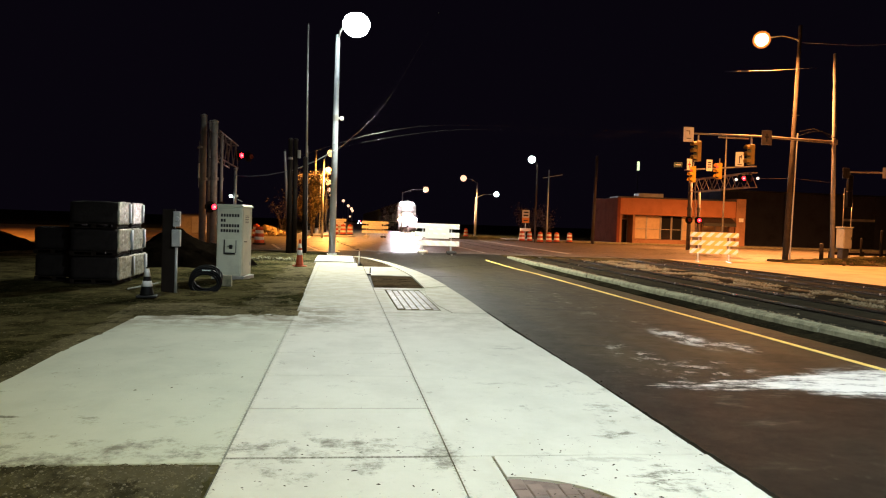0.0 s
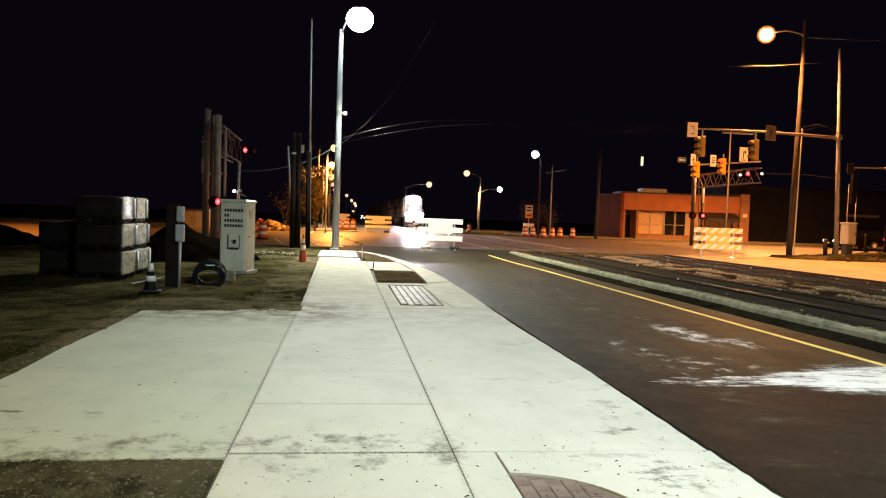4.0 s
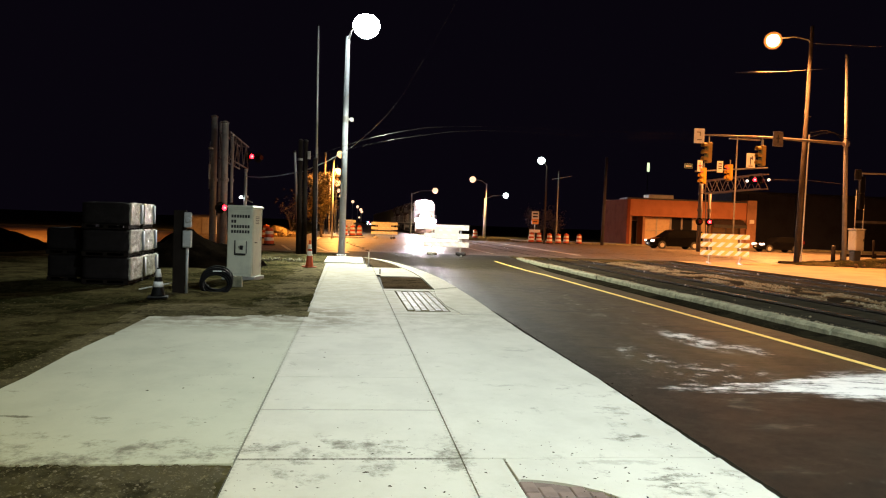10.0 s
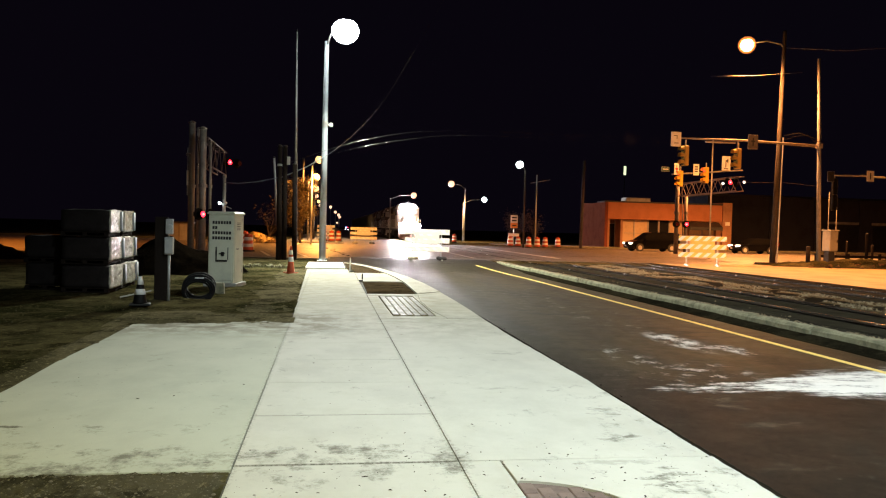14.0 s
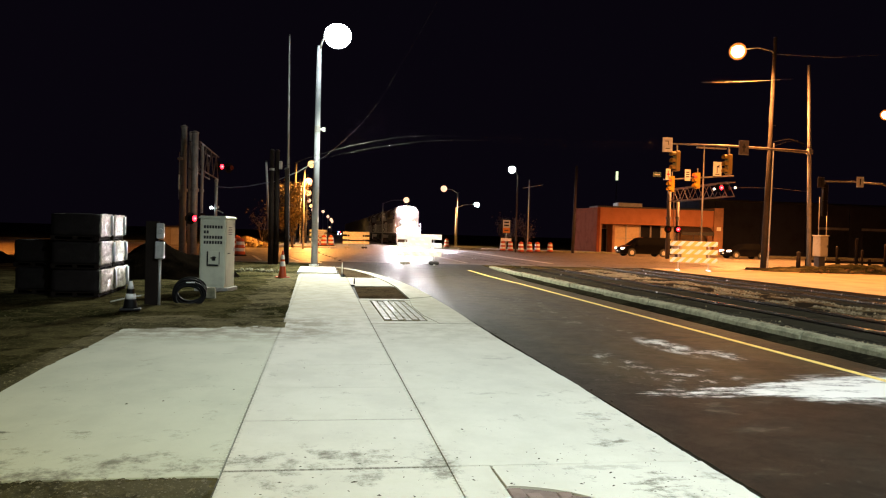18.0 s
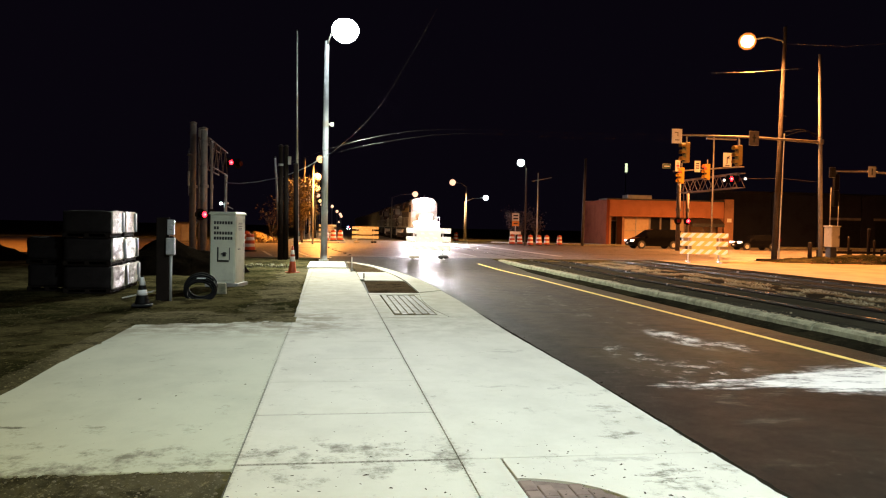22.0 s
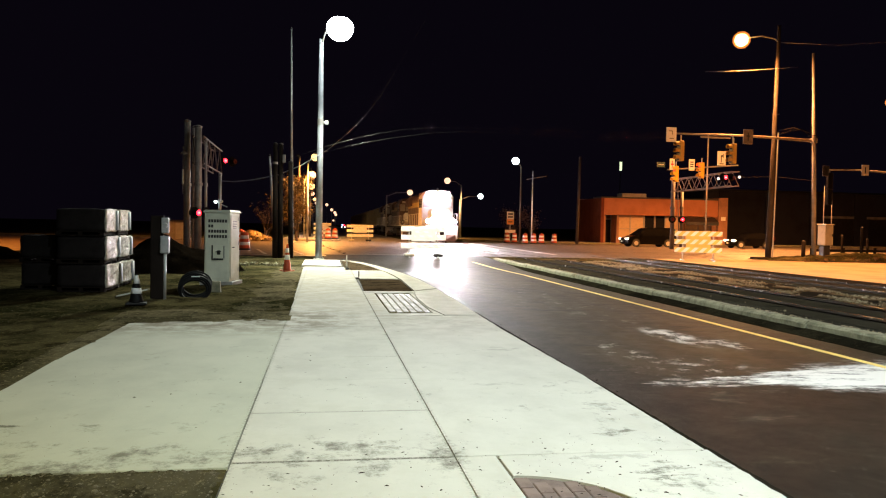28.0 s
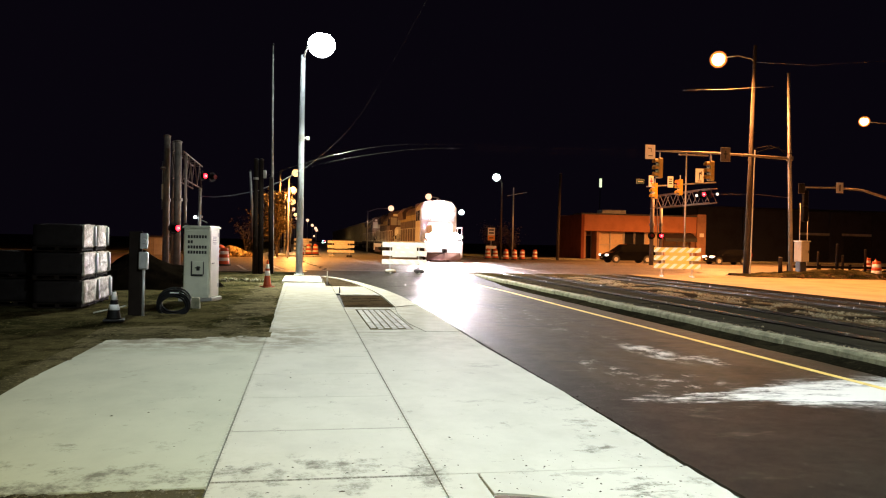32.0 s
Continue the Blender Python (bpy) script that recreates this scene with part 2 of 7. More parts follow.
def asphalt_mat(name, colour, dust=False):
    m, t, b = nodes_of(name)
    vec = coords(t)
    big, mid, fine = noise_tex(t, coords(t, (1.6, 0.35, 1)), 0.8, 5, 0.6), noise_tex(t, vec, 3.5, 7, 0.75), noise_tex(t, vec, 95, 3, 0.75)
    x, y, z = xyz(t)
    col = mixed(t, colour, tuple(c * 1.4 for c in colour), band(t, big, 0.40, 0.74))
    col = mixed(t, col, tuple(c * 0.6 for c in colour), math_node(t, "MULTIPLY", band(t, mid, 0.45, 0.75), 0.35))
    col = mixed(t, col, (0.14, 0.13, 0.10), math_node(t, "MULTIPLY", band(t, fine, 0.58, 0.76), 0.28))
    if dust:
        # brown over the worn mid lane for dust and painted amber light, drag marks across it, and a darker strip along
        # the slab
        dust_and_light = math_node(t, "MULTIPLY", band(t, y, 6.8, 10.5), math_node(t, "SUBTRACT", 1.0, band(t, y, 24.0, 38.0)))
        col = mixed(t, col, (0.068, 0.051, 0.023), math_node(t, "MULTIPLY", math_node(t, "MULTIPLY", dust_and_light, band(t, x, 2.2, 4.2, 0.25, 1.0)), band(t, big, 0.30, 0.62, 0.30, 0.75)))
        drag = noise_tex(t, coords(t, (0.6, 3.2, 1), (4, 2, 0)), 1.1, 10, 0.74)
        scuff = noise_tex(t, coords(t, (0.8, 1.9, 1), (7, 3, 0)), 1.5, 10, 0.76)
        reach = math_node(t, "MULTIPLY", math_node(t, "SUBTRACT", 1.0, band(t, y, 17.0, 26.0)), band(t, x, 2.8, 4.0, 0.5, 1.0))
        col = mixed(t, col, tuple(c * 0.5 for c in colour), math_node(t, "MULTIPLY", band(t, drag, 0.52, 0.64), 0.75))
        col = mixed(t, col, (0.15, 0.14, 0.105), math_node(t, "MULTIPLY", math_node(t, "MULTIPLY", band(t, scuff, 0.56, 0.72), 0.6), reach))
        edge = math_node(t, "SUBTRACT", x, math_node(t, "MULTIPLY", math_node(t, "SUBTRACT", mid, 0.5), 2.0))
        col = mixed(t, tuple(c * 0.6 for c in colour), col, band(t, edge, 2.5, 4.0, 0.35, 1.0))
        # spilled white lime: a wedge dragged across the lane, thinning to streaks, and loose blots where tyres carried it
        run = band(t, x, 2.9, 5.3)
        half = math_node(t, "ADD", 0.20, math_node(t, "MULTIPLY", math_node(t, "MAXIMUM", math_node(t, "SUBTRACT", x, 3.4), 0.0), 0.12))
        core = math_node(t, "SUBTRACT", 1.0, math_node(t, "DIVIDE", math_node(t, "ABSOLUTE", math_node(t, "SUBTRACT", y, math_node(t, "ADD", 7.72, math_node(t, "MULTIPLY", x, 0.05)))), half))
        streak = noise_tex(t, coords(t, (0.9, 4.2, 1)), 1.7, 8, 0.7)
        lump = noise_tex(t, coords(t, (1.2, 1.9, 1), (3, 1, 0)), 2.2, 8, 0.74)
        loose = math_node(t, "MULTIPLY", math_node(t, "SUBTRACT", streak, 0.5), math_node(t, "SUBTRACT", 2.7, math_node(t, "MULTIPLY", run, 0.5)))
        cover = math_node(t, "ADD", math_node(t, "ADD", math_node(t, "MULTIPLY", core, 0.5), loose), math_node(t, "ADD", math_node(t, "MULTIPLY", math_node(t, "SUBTRACT", lump, 0.5), 2.6), math_node(t, "SUBTRACT", math_node(t, "ADD", math_node(t, "MULTIPLY", run, 0.50), band(t, x, 4.7, 6.3, 0.0, 0.40)), 0.40)))
        mask = math_node(t, "MULTIPLY", band(t, cover, 0.02, 0.75), band(t, core, -1.1, 0.15))
        col = mixed(t, col, (0.76, 0.74, 0.70), mask)
        wisps = noise_tex(t, coords(t, (1.5, 1.25, 1), (1, 5, 0)), 2.3, 9, 0.74)
        for cx, cy, wx, wy, cut, amount in ((5.5, 11.45, 0.42, 1.35, 0.44, 1.0), (6.02, 10.7, 0.32, 0.8, 0.47, 0.9), (4.05, 9.95, 0.40, 1.3, 0.51, 0.7), (4.75, 8.9, 0.6, 0.8, 0.50, 0.75), (3.9, 8.5, 0.9, 0.7, 0.53, 0.6), (5.4, 15.0, 0.9, 3.4, 0.53, 0.30), (5.0, 19.5, 1.9, 5.5, 0.54, 0.25), (4.3, 5.2, 1.6, 1.6, 0.60, 0.35), (6.0, 6.0, 1.2, 1.2, 0.59, 0.35)):
            dx = math_node(t, "DIVIDE", math_node(t, "SUBTRACT", x, cx), wx)
            dy = math_node(t, "DIVIDE", math_node(t, "SUBTRACT", y, cy), wy)
            fade = math_node(t, "SUBTRACT", 1.0, band(t, math_node(t, "ADD", math_node(t, "MULTIPLY", dx, dx), math_node(t, "MULTIPLY", dy, dy)), 0.0, 1.0))
            mask = math_node(t, "MULTIPLY", band(t, wisps, cut + 0.01, cut + 0.16), math_node(t, "MULTIPLY", fade, amount))
            col = mixed(t, col, (0.66, 0.64, 0.60), mask)
    t.links.new(col, b.inputs["Base Color"])
    t.links.new(band(t, mid, 0.3, 0.8, 0.55 if dust else 0.36, 0.66 if dust else 0.6), b.inputs["Roughness"])
    b.inputs["Specular IOR Level"].default_value = 0.12 if dust else 0.5
    bumped(t, b, fine, 0.35, 0.006)
    return m


def soil_mat(name, colour, other):
    m, t, b = nodes_of(name)
    vec = coords(t)
    big, mid, fine = noise_tex(t, vec, 0.45, 5, 0.65), noise_tex(t, vec, 1.5, 8, 0.75), noise_tex(t, vec, 45, 3, 0.75)
    col = mixed(t, colour, other, band(t, big, 0.42, 0.60))
    clod = noise_tex(t, vec, 14, 6, 0.8)
    col = mixed(t, col, tuple(c * 0.22 for c in colour), math_node(t, "MULTIPLY", band(t, mid, 0.47, 0.62), 0.85))
    col = mixed(t, col, tuple(min(c * 2.4, 0.6) for c in colour), math_node(t, "MULTIPLY", band(t, clod, 0.54, 0.68), 0.8))
    col = mixed(t, col, tuple(min(c * 3.0, 0.6) for c in colour), math_node(t, "MULTIPLY", band(t, fine, 0.60, 0.75), 0.7))
    t.links.new(col, b.inputs["Base Color"])
    b.inputs["Roughness"].default_value, b.inputs["Specular IOR Level"].default_value = 1.0, 0.0
    bumped(t, b, math_node(t, "ADD", mid, math_node(t, "MULTIPLY", clod, 0.5)), 0.9, 0.06)
    return m


def stripe_mat(name, a, c, pitch=0.42, slope=1.0):
    """Slanting retroreflective stripes on a barricade rail."""
    m, t, b = nodes_of(name)
    x, y, z = xyz(t)
    v = math_node(t, "FRACT", math_node(t, "DIVIDE", math_node(t, "ADD", x, math_node(t, "MULTIPLY", z, slope)), pitch))
    grime = noise_tex(t, coords(t), 6, 4, 0.7)
    col = mixed(t, a, c, band(t, v, 0.49, 0.51))
    col = mixed(t, col, (0.2, 0.18, 0.15), band(t, grime, 0.55, 0.8, 0.0, 0.3))
    t.links.new(col, b.inputs["Base Color"])
    b.inputs["Roughness"].default_value = 0.45
    return m


M = {
    "stone": mat("soil_stone", (0.14, 0.12, 0.08), 0.9, scale=8),
    "concrete": concrete_mat("concrete", (0.535, 0.52, 0.452)),
    # wide slab's darker yellow stands in for the dimmer amber light on it
    "concrete_lot": concrete_mat("concrete_in_yellow_light", (0.455, 0.462, 0.37)),
    "concrete_old": mat("concrete_old", (0.36, 0.35, 0.31), 0.85, scale=1.2, grain=40, wear=0.5),
    "kerb": mat("kerb_concrete", (0.25, 0.24, 0.155), 0.9, scale=4.0, grain=30, wear=0.9, bump=0.8, gloss=0.2),
    "joint": mat("joint_soil", (0.05, 0.045, 0.035), 0.95),
    "asphalt": asphalt_mat("asphalt", (0.0120, 0.0114, 0.0084), True),
    "asphalt_far": asphalt_mat("asphalt_crossing", (0.115, 0.100, 0.078)),
    "apron": mat("worn_apron_paving", (0.38, 0.29, 0.135), 0.8, scale=0.6, grain=30, wear=0.4),
    "soil": soil_mat("soil", (0.088, 0.075, 0.035), (0.022, 0.022, 0.009)),
    "soil_loose": soil_mat("loose_trodden_soil", (0.092, 0.080, 0.050), (0.050, 0.046, 0.026)),
    "soil_dry": soil_mat("dry_trodden_soil", (0.150, 0.128, 0.072), (0.075, 0.066, 0.036)),
    "spoil": soil_mat("spoil_heap", (0.13, 0.085, 0.045), (0.08, 0.055, 0.03)),
    "pole_paint": mat("pale_pole_paint", (0.46, 0.51, 0.56), 0.5, wear=0.2),
    "car_glass": mat("car_window_glass", (0.003, 0.003, 0.003), 0.12, wear=0.1, bump=0, gloss=0.12),
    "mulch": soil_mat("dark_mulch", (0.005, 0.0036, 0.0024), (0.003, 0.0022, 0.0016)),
    "pit": soil_mat("pit_mulch", (0.075, 0.052, 0.030), (0.050, 0.036, 0.022)),
    "ballast": soil_mat("ballast", (0.048, 0.044, 0.033), (0.026, 0.024, 0.018)),
    "sand": soil_mat("gravelly_sand", (0.155, 0.118, 0.066), (0.10, 0.078, 0.045)),
    "grit": mat("pale_grit", (0.27, 0.22, 0.13), 0.9, scale=8, vary=0.5),
    "paver": mat("pale_paver", (0.28, 0.252, 0.218), 0.62, scale=5, vary=0.2, gloss=0.35),
    "paver_brown": mat("brown_paver", (0.19, 0.13, 0.11), 0.8, scale=5, vary=0.35),
    "dirt_and_shade": soil_mat("gutter_dirt_and_shade", (0.024, 0.020, 0.012), (0.013, 0.011, 0.007)),
    "cable_steel": mat("bare_steel_cable", (0.12, 0.115, 0.115), 0.22, 0.9, wear=0.4, scale=1.5, bump=0),
    # same brick, darker and redder: the unlit side's shade is in the colour
    "brick_shaded": mat("shaded_side_brick", (0.20, 0.060, 0.034), 0.95, scale=1.2, grain=14, wear=0.35, gloss=0.03),
    "yellow_line": mat("yellow_road_paint", (0.90, 0.70, 0.20), 0.6, scale=6, wear=0.25, other=(0.30, 0.2, 0.05)),
    "white_line": mat("white_road_paint", (0.70, 0.70, 0.66), 0.6, scale=6, wear=0.5),
    "rail": mat("rail_steel", (0.015, 0.012, 0.010), 0.8, 0.0, gloss=0.1),
    "rail_head": mat("polished_rail_head", (0.40, 0.39, 0.38), 0.2, 1.0, wear=0.3),
    "track_panel": mat("worn_track_panel", (0.034, 0.031, 0.022), 0.95, scale=2, grain=30, wear=0.5, gloss=0.0),
    "panel": mat("crossing_panel", (0.018, 0.015, 0.011), 0.95, scale=2, gloss=0.0),
    "galv": mat("galvanised_steel", (0.55, 0.56, 0.55), 0.5, 0.5, wear=0.25),
    "rusty": mat("rusty_column_paint", (0.14, 0.118, 0.112), 0.7, wear=0.5),
    "steel_dark": mat("dark_steel", (0.06, 0.06, 0.06), 0.5, 0.6),
    "alu": mat("weathered_aluminium", (0.44, 0.42, 0.39), 0.6, 0.3, wear=0.4),
    "mast_steel": mat("dull_mast_steel", (0.30, 0.28, 0.26), 0.6, 0.2, wear=0.4),
    "truss_steel": mat("rusted_truss_steel", (0.20, 0.155, 0.13), 0.75, wear=0.5),
    "wood": mat("weathered_wood", (0.058, 0.044, 0.033), 0.85, scale=2, grain=25, wear=0.5),
    "wood_dark": mat("creosoted_wood", (0.016, 0.0115, 0.009), 0.9, scale=2, grain=25, gloss=0.1),
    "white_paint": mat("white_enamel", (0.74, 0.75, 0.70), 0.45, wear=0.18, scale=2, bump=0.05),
    "cabinet": mat("cabinet_enamel", (0.68, 0.70, 0.56), 0.5, wear=0.25, scale=2, bump=0.05),
    "black": mat("black_plastic", (0.006, 0.006, 0.006), 0.6, wear=0.2, gloss=0.12),
    "rubber": mat("black_rubber", (0.02, 0.02, 0.02), 0.8),
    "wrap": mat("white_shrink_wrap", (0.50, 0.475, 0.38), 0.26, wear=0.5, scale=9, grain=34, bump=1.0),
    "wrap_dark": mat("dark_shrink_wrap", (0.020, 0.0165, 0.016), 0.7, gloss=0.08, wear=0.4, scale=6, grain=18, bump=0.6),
    "orange": mat("orange_plastic", (0.52, 0.078, 0.016), 0.5, wear=0.3),
    "reflective": mat("reflective_white_sheeting", (0.85, 0.85, 0.82), 0.35, wear=0.15),
    "stripes": stripe_mat("barricade_stripes", (0.90, 0.90, 0.88), (0.90, 0.83, 0.76)),
    "stripes_y": stripe_mat("barricade_stripes_amber", (0.94, 0.94, 0.92), (0.88, 0.66, 0.18), slope=-1.0),
    "sign_white": mat("sign_sheeting", (0.80, 0.80, 0.76), 0.4, wear=0.15),
    "sign_orange": mat("orange_sign_sheeting", (0.85, 0.32, 0.05), 0.4, wear=0.15),
    "sign_yellow": mat("amber_sign_sheeting", (0.85, 0.62, 0.16), 0.4, wear=0.15),
    "sign_black": mat("sign_black", (0.015, 0.015, 0.015), 0.5, wear=0.1),
    "sign_red": mat("sign_red", (0.55, 0.03, 0.03), 0.5, wear=0.1),
    "sign_green": mat("sign_green", (0.02, 0.06, 0.06), 0.5, wear=0.1),
    "signal_yellow": mat("signal_yellow_enamel", (0.72, 0.42, 0.04), 0.45, wear=0.2),
    # darker copy of the signal yellow: shade on the arm's heads is painted in
    "signal_shaded": mat("shaded_signal_yellow", (0.36, 0.23, 0.045), 0.6, wear=0.3),
    "brick": mat("brick_wall", (0.36, 0.19, 0.11), 0.85, scale=1.2, grain=14, wear=0.35),
    "stucco": mat("tan_fascia", (0.45, 0.175, 0.08), 0.8, scale=0.8, grain=12, wear=0.25),
    "blind": mat("drawn_blind", (0.60, 0.45, 0.28), 0.75, wear=0.2),
    "dark_wall": mat("dark_brick_wall", (0.047, 0.049, 0.066), 0.9, scale=0.5, grain=6, wear=0.4, gloss=0.08),
    "glass": mat("dark_window_glass", (0.015, 0.016, 0.018), 0.08, wear=0.1, bump=0),
    "bark": mat("bark", (0.055, 0.038, 0.03), 0.9, scale=6, grain=30, wear=0.6),
    "leaf_gold": mat("golden_leaves", (0.13, 0.088, 0.018), 0.7, vary=0.3, scale=2),
    "leaf_dull": mat("dull_leaves", (0.10, 0.062, 0.050), 0.8, vary=0.3, scale=2),
    "car_black": mat("black_car_paint", (0.0018, 0.0018, 0.002), 0.18, wear=0.1, bump=0, gloss=0.14),
    "car_grey": mat("charcoal_car_paint", (0.0022, 0.0022, 0.003), 0.18, wear=0.1, bump=0, gloss=0.14),
    "tyre": mat("tyre_rubber", (0.015, 0.015, 0.015), 0.85),
    "rim": mat("alloy_rim", (0.36, 0.36, 0.36), 0.35, 0.2, wear=0.15),
    "loco_body": mat("locomotive_paint", (0.13, 0.083, 0.070), 0.4, wear=0.3, scale=1.5),
    "loco_yellow": mat("locomotive_yellow_band", (0.52, 0.40, 0.16), 0.4, wear=0.3, scale=1.5),
    "loco_pale": mat("locomotive_pale_nose_paint", (0.82, 0.78, 0.76), 0.4, wear=0.2, scale=1.5),
    # windscreens coloured pale for the headlights' glare over them
    "glare_glass": mat("glare_pale_cab_glass", (0.48, 0.47, 0.47), 0.25, wear=0.3, bump=0),
    "loco_dark": mat("locomotive_underframe", (0.03, 0.028, 0.026), 0.7, wear=0.4),
    "car_body": mat("boxcar_paint", (0.58, 0.54, 0.32), 0.6, wear=0.4, scale=1.2),
    "glow_tail": glow("lit_tail_lamp", (1.0, 0.02, 0.02), 0.8),
    "tail_red": mat("tail_lamp_red", (0.12, 0.005, 0.005), 0.3),
    "glow_led": glow("led_lens", (0.92, 1.0, 0.95), 30.0),
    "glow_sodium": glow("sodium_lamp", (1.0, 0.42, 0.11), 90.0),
    # shells imitating the amber halo round a sodium lamp
    "sodium_halo": halo_mat("amber_halo", (1.0, 0.25, 0.045), 1.9, 0.72),
    "glow_warm": glow("warm_lamp_lens", (1.0, 0.62, 0.25), 2.0),
    "glow_pink": glow("pale_lamp_lens", (1.0, 0.58, 0.38), 1.6),
    "glow_cool": glow("cool_lamp_lens", (0.85, 1.0, 0.98), 10.0),
    "glow_white": glow("side_lamp_lens", (1.0, 0.93, 0.88), 1.5),
    "glow_red": glow("red_lamp_lens", (1.0, 0.010, 0.022), 14.0),
    "glow_signal": glow("red_signal_lens", (1.0, 0.04, 0.03), 4.0),
    "glow_blue": glow("blue_lamp_lens", (0.2, 0.5, 1.0), 10.0),
    "glow_headlight": glow("car_headlight_lens", (1.0, 0.93, 0.8), 3.0),
    "glow_loco": glow("locomotive_headlight_lens", (1.0, 0.88, 0.92), 1600.0),
    "glow_board": glow("lit_number_board", (1.0, 0.92, 0.94), 12.0),
    "glow_beam": glow("added_beam_lens", (1.0, 0.90, 0.93), 135000.0),
    "glow_window": glow("lit_window", (0.85, 1.0, 0.6), 1.2),
}

# ---- mesh building ----


class Shape:
    """Gathers simple solids into one mesh."""

    def __init__(self):
        self.v, self.f = [], []

    def add(self, verts, faces, m=None):
        n = len(self.v)
        self.v += [tuple(m @ Vector(p)) for p in verts] if m else [tuple(p) for p in verts]
        self.f += [tuple(i + n for i in f) for f in faces]
        return self

    def box(self, x0, x1, y0, y1, z0, z1, m=None, bevel=0.0):
        c = bevel
        if not c:
            v = [(x, y, z) for z in (z0, z1) for x, y in ((x0, y0), (x1, y0), (x1, y1), (x0, y1))]
            return self.add(v, [(3, 2, 1, 0), (4, 5, 6, 7), (0, 1, 5, 4), (1, 2, 6, 5), (2, 3, 7, 6), (3, 0, 4, 7)], m)
        ring = lambda d, z: [(x0 + d, y0 + c, z), (x0 + c, y0 + d, z), (x1 - c, y0 + d, z), (x1 - d, y0 + c, z), (x1 - d, y1 - c, z), (x1 - c, y1 - d, z), (x0 + c, y1 - d, z), (x0 + d, y1 - c, z)]
        inner = lambda z: [(x0 + c, y0 + 1.6 * c, z), (x0 + 1.6 * c, y0 + c, z), (x1 - 1.6 * c, y0 + c, z), (x1 - c, y0 + 1.6 * c, z), (x1 - c, y1 - 1.6 * c, z), (x1 - 1.6 * c, y1 - c, z), (x0 + 1.6 * c, y1 - c, z), (x0 + c, y1 - 1.6 * c, z)]
        rings = [inner(z0), ring(0, z0 + c), ring(0, z1 - c), inner(z1)]
        return self.loft(rings, m)

    def loft(self, rings, m=None, caps=True):
        n, v, f = len(rings[0]), [p for r in rings for p in r], []
        for k in range(len(rings) - 1):
            for i in range(n):
                j = (i + 1) % n
                f.append((k * n + i, k * n + j, (k + 1) * n + j, (k + 1) * n + i))
        if caps:
            f += [tuple(range(n - 1, -1, -1)), tuple(range((len(rings) - 1) * n, len(rings) * n))]
        return self.add(v, f, m)

    def cyl(self, a, b, r0, r1=None, n=12, m=None):
        return self.tube([a, b], [r0, r0 if r1 is None else r1], n, m)

    def tube(self, pts, r, n=8, m=None):
        pts = [Vector(p) for p in pts]
        rs = r if isinstance(r, (list, tuple)) else [r] * len(pts)
        rings = []
        for i, p in enumerate(pts):
            d = (pts[min(i + 1, len(pts) - 1)] - pts[max(i - 1, 0)]).normalized()
            u = d.cross(Vector((0, 0, 1)) if abs(d.z) < 0.9 else Vector((1, 0, 0))).normalized()
            w = u.cross(d)
            rings.append([tuple(p + (u * math.cos(2 * math.pi * k / n) - w * math.sin(2 * math.pi * k / n)) * rs[i]) for k in range(n)])
        return self.loft(rings, m)

    def turned(self, profile, centre=(0, 0, 0), n=20, m=None):
        """A body of revolution about z: profile of (radius, height), from the bottom up."""
        rings = [[(centre[0] + r * math.cos(2 * math.pi * k / n), centre[1] + r * math.sin(2 * math.pi * k / n), centre[2] + z) for k in range(n)] for r, z in profile]
        return self.loft(rings, m)

    def prism(self, outline, z0, z1, m=None):
        return self.loft([[(x, y, z0) for x, y in outline], [(x, y, z1) for x, y in outline]], m)

    def ring(self, centre, axis, radius, thick, n=28, k=8):
        """A torus round an axis."""
        axis = Vector(axis).normalized()
        u = axis.orthogonal().normalized()
        w = axis.cross(u)
        v, f = [], []
        for i in range(n):
            a = 2 * math.pi * i / n
            d = u * math.cos(a) + w * math.sin(a)
            for j in range(k):
                b = 2 * math.pi * j / k
                v.append(tuple(Vector(centre) + d * (radius + thick * math.cos(b)) + axis * (thick * math.sin(b))))
        for i in range(n):
            for j in range(k):
                f.append((i * k + j, ((i + 1) % n) * k + j, ((i + 1) % n) * k + (j + 1) % k, i * k + (j + 1) % k))
        return self.add(v, f)

    def mesh(self, name, material, smooth=False):
        me = bpy.data.meshes.new(name)
        me.from_pydata(self.v, [], self.f)
        me.materials.append(material)
        if smooth:
            me.polygons.foreach_set("use_smooth", [len(p.vertices) == 4 for p in me.polygons])
        me.update()
        return me


def part(name, shape, material, parent, label="", smooth=False):
    ob = new(name, shape.mesh(name, M[material], smooth))
    ob.parent = parent
    return tagged(ob, label) if label else ob


def thing(name, label, category, at=None, group=""):
    ob = new(name)
    ob.matrix_basis = at or Matrix.Identity(4)
    ob.empty_display_size = 0.2
    return tagged(ob, label, category, group)


def single(name, shape, material, label, category, group="", smooth=False):
    return tagged(new(name, shape.mesh(name, M[material], smooth)), label, category, group)


def setting(name, shape, material, label, category, smooth=False):
    return tagged(new(name, shape.mesh(name, M[material], smooth)), label, category, kind="structure")


# ---- ground ----
FAR = 0.10   # level of the crossing street and of the track


def sheet(name, xs, ys, height, material, label, category):
    s, nx = Shape(), len(xs)
    s.v = [(x, y, height(x, y)) for y in ys for x in xs]
    s.f = [(j * nx + i, j * nx + i + 1, (j + 1) * nx + i + 1, (j + 1) * nx + i) for j in range(len(ys) - 1) for i in range(nx - 1)]
    return setting(name, s, material, label, category, True)


def steps(a, b, d):
    n = max(1, round((b - a) / d))
    return [a + (b - a) * i / n for i in range(n + 1)]


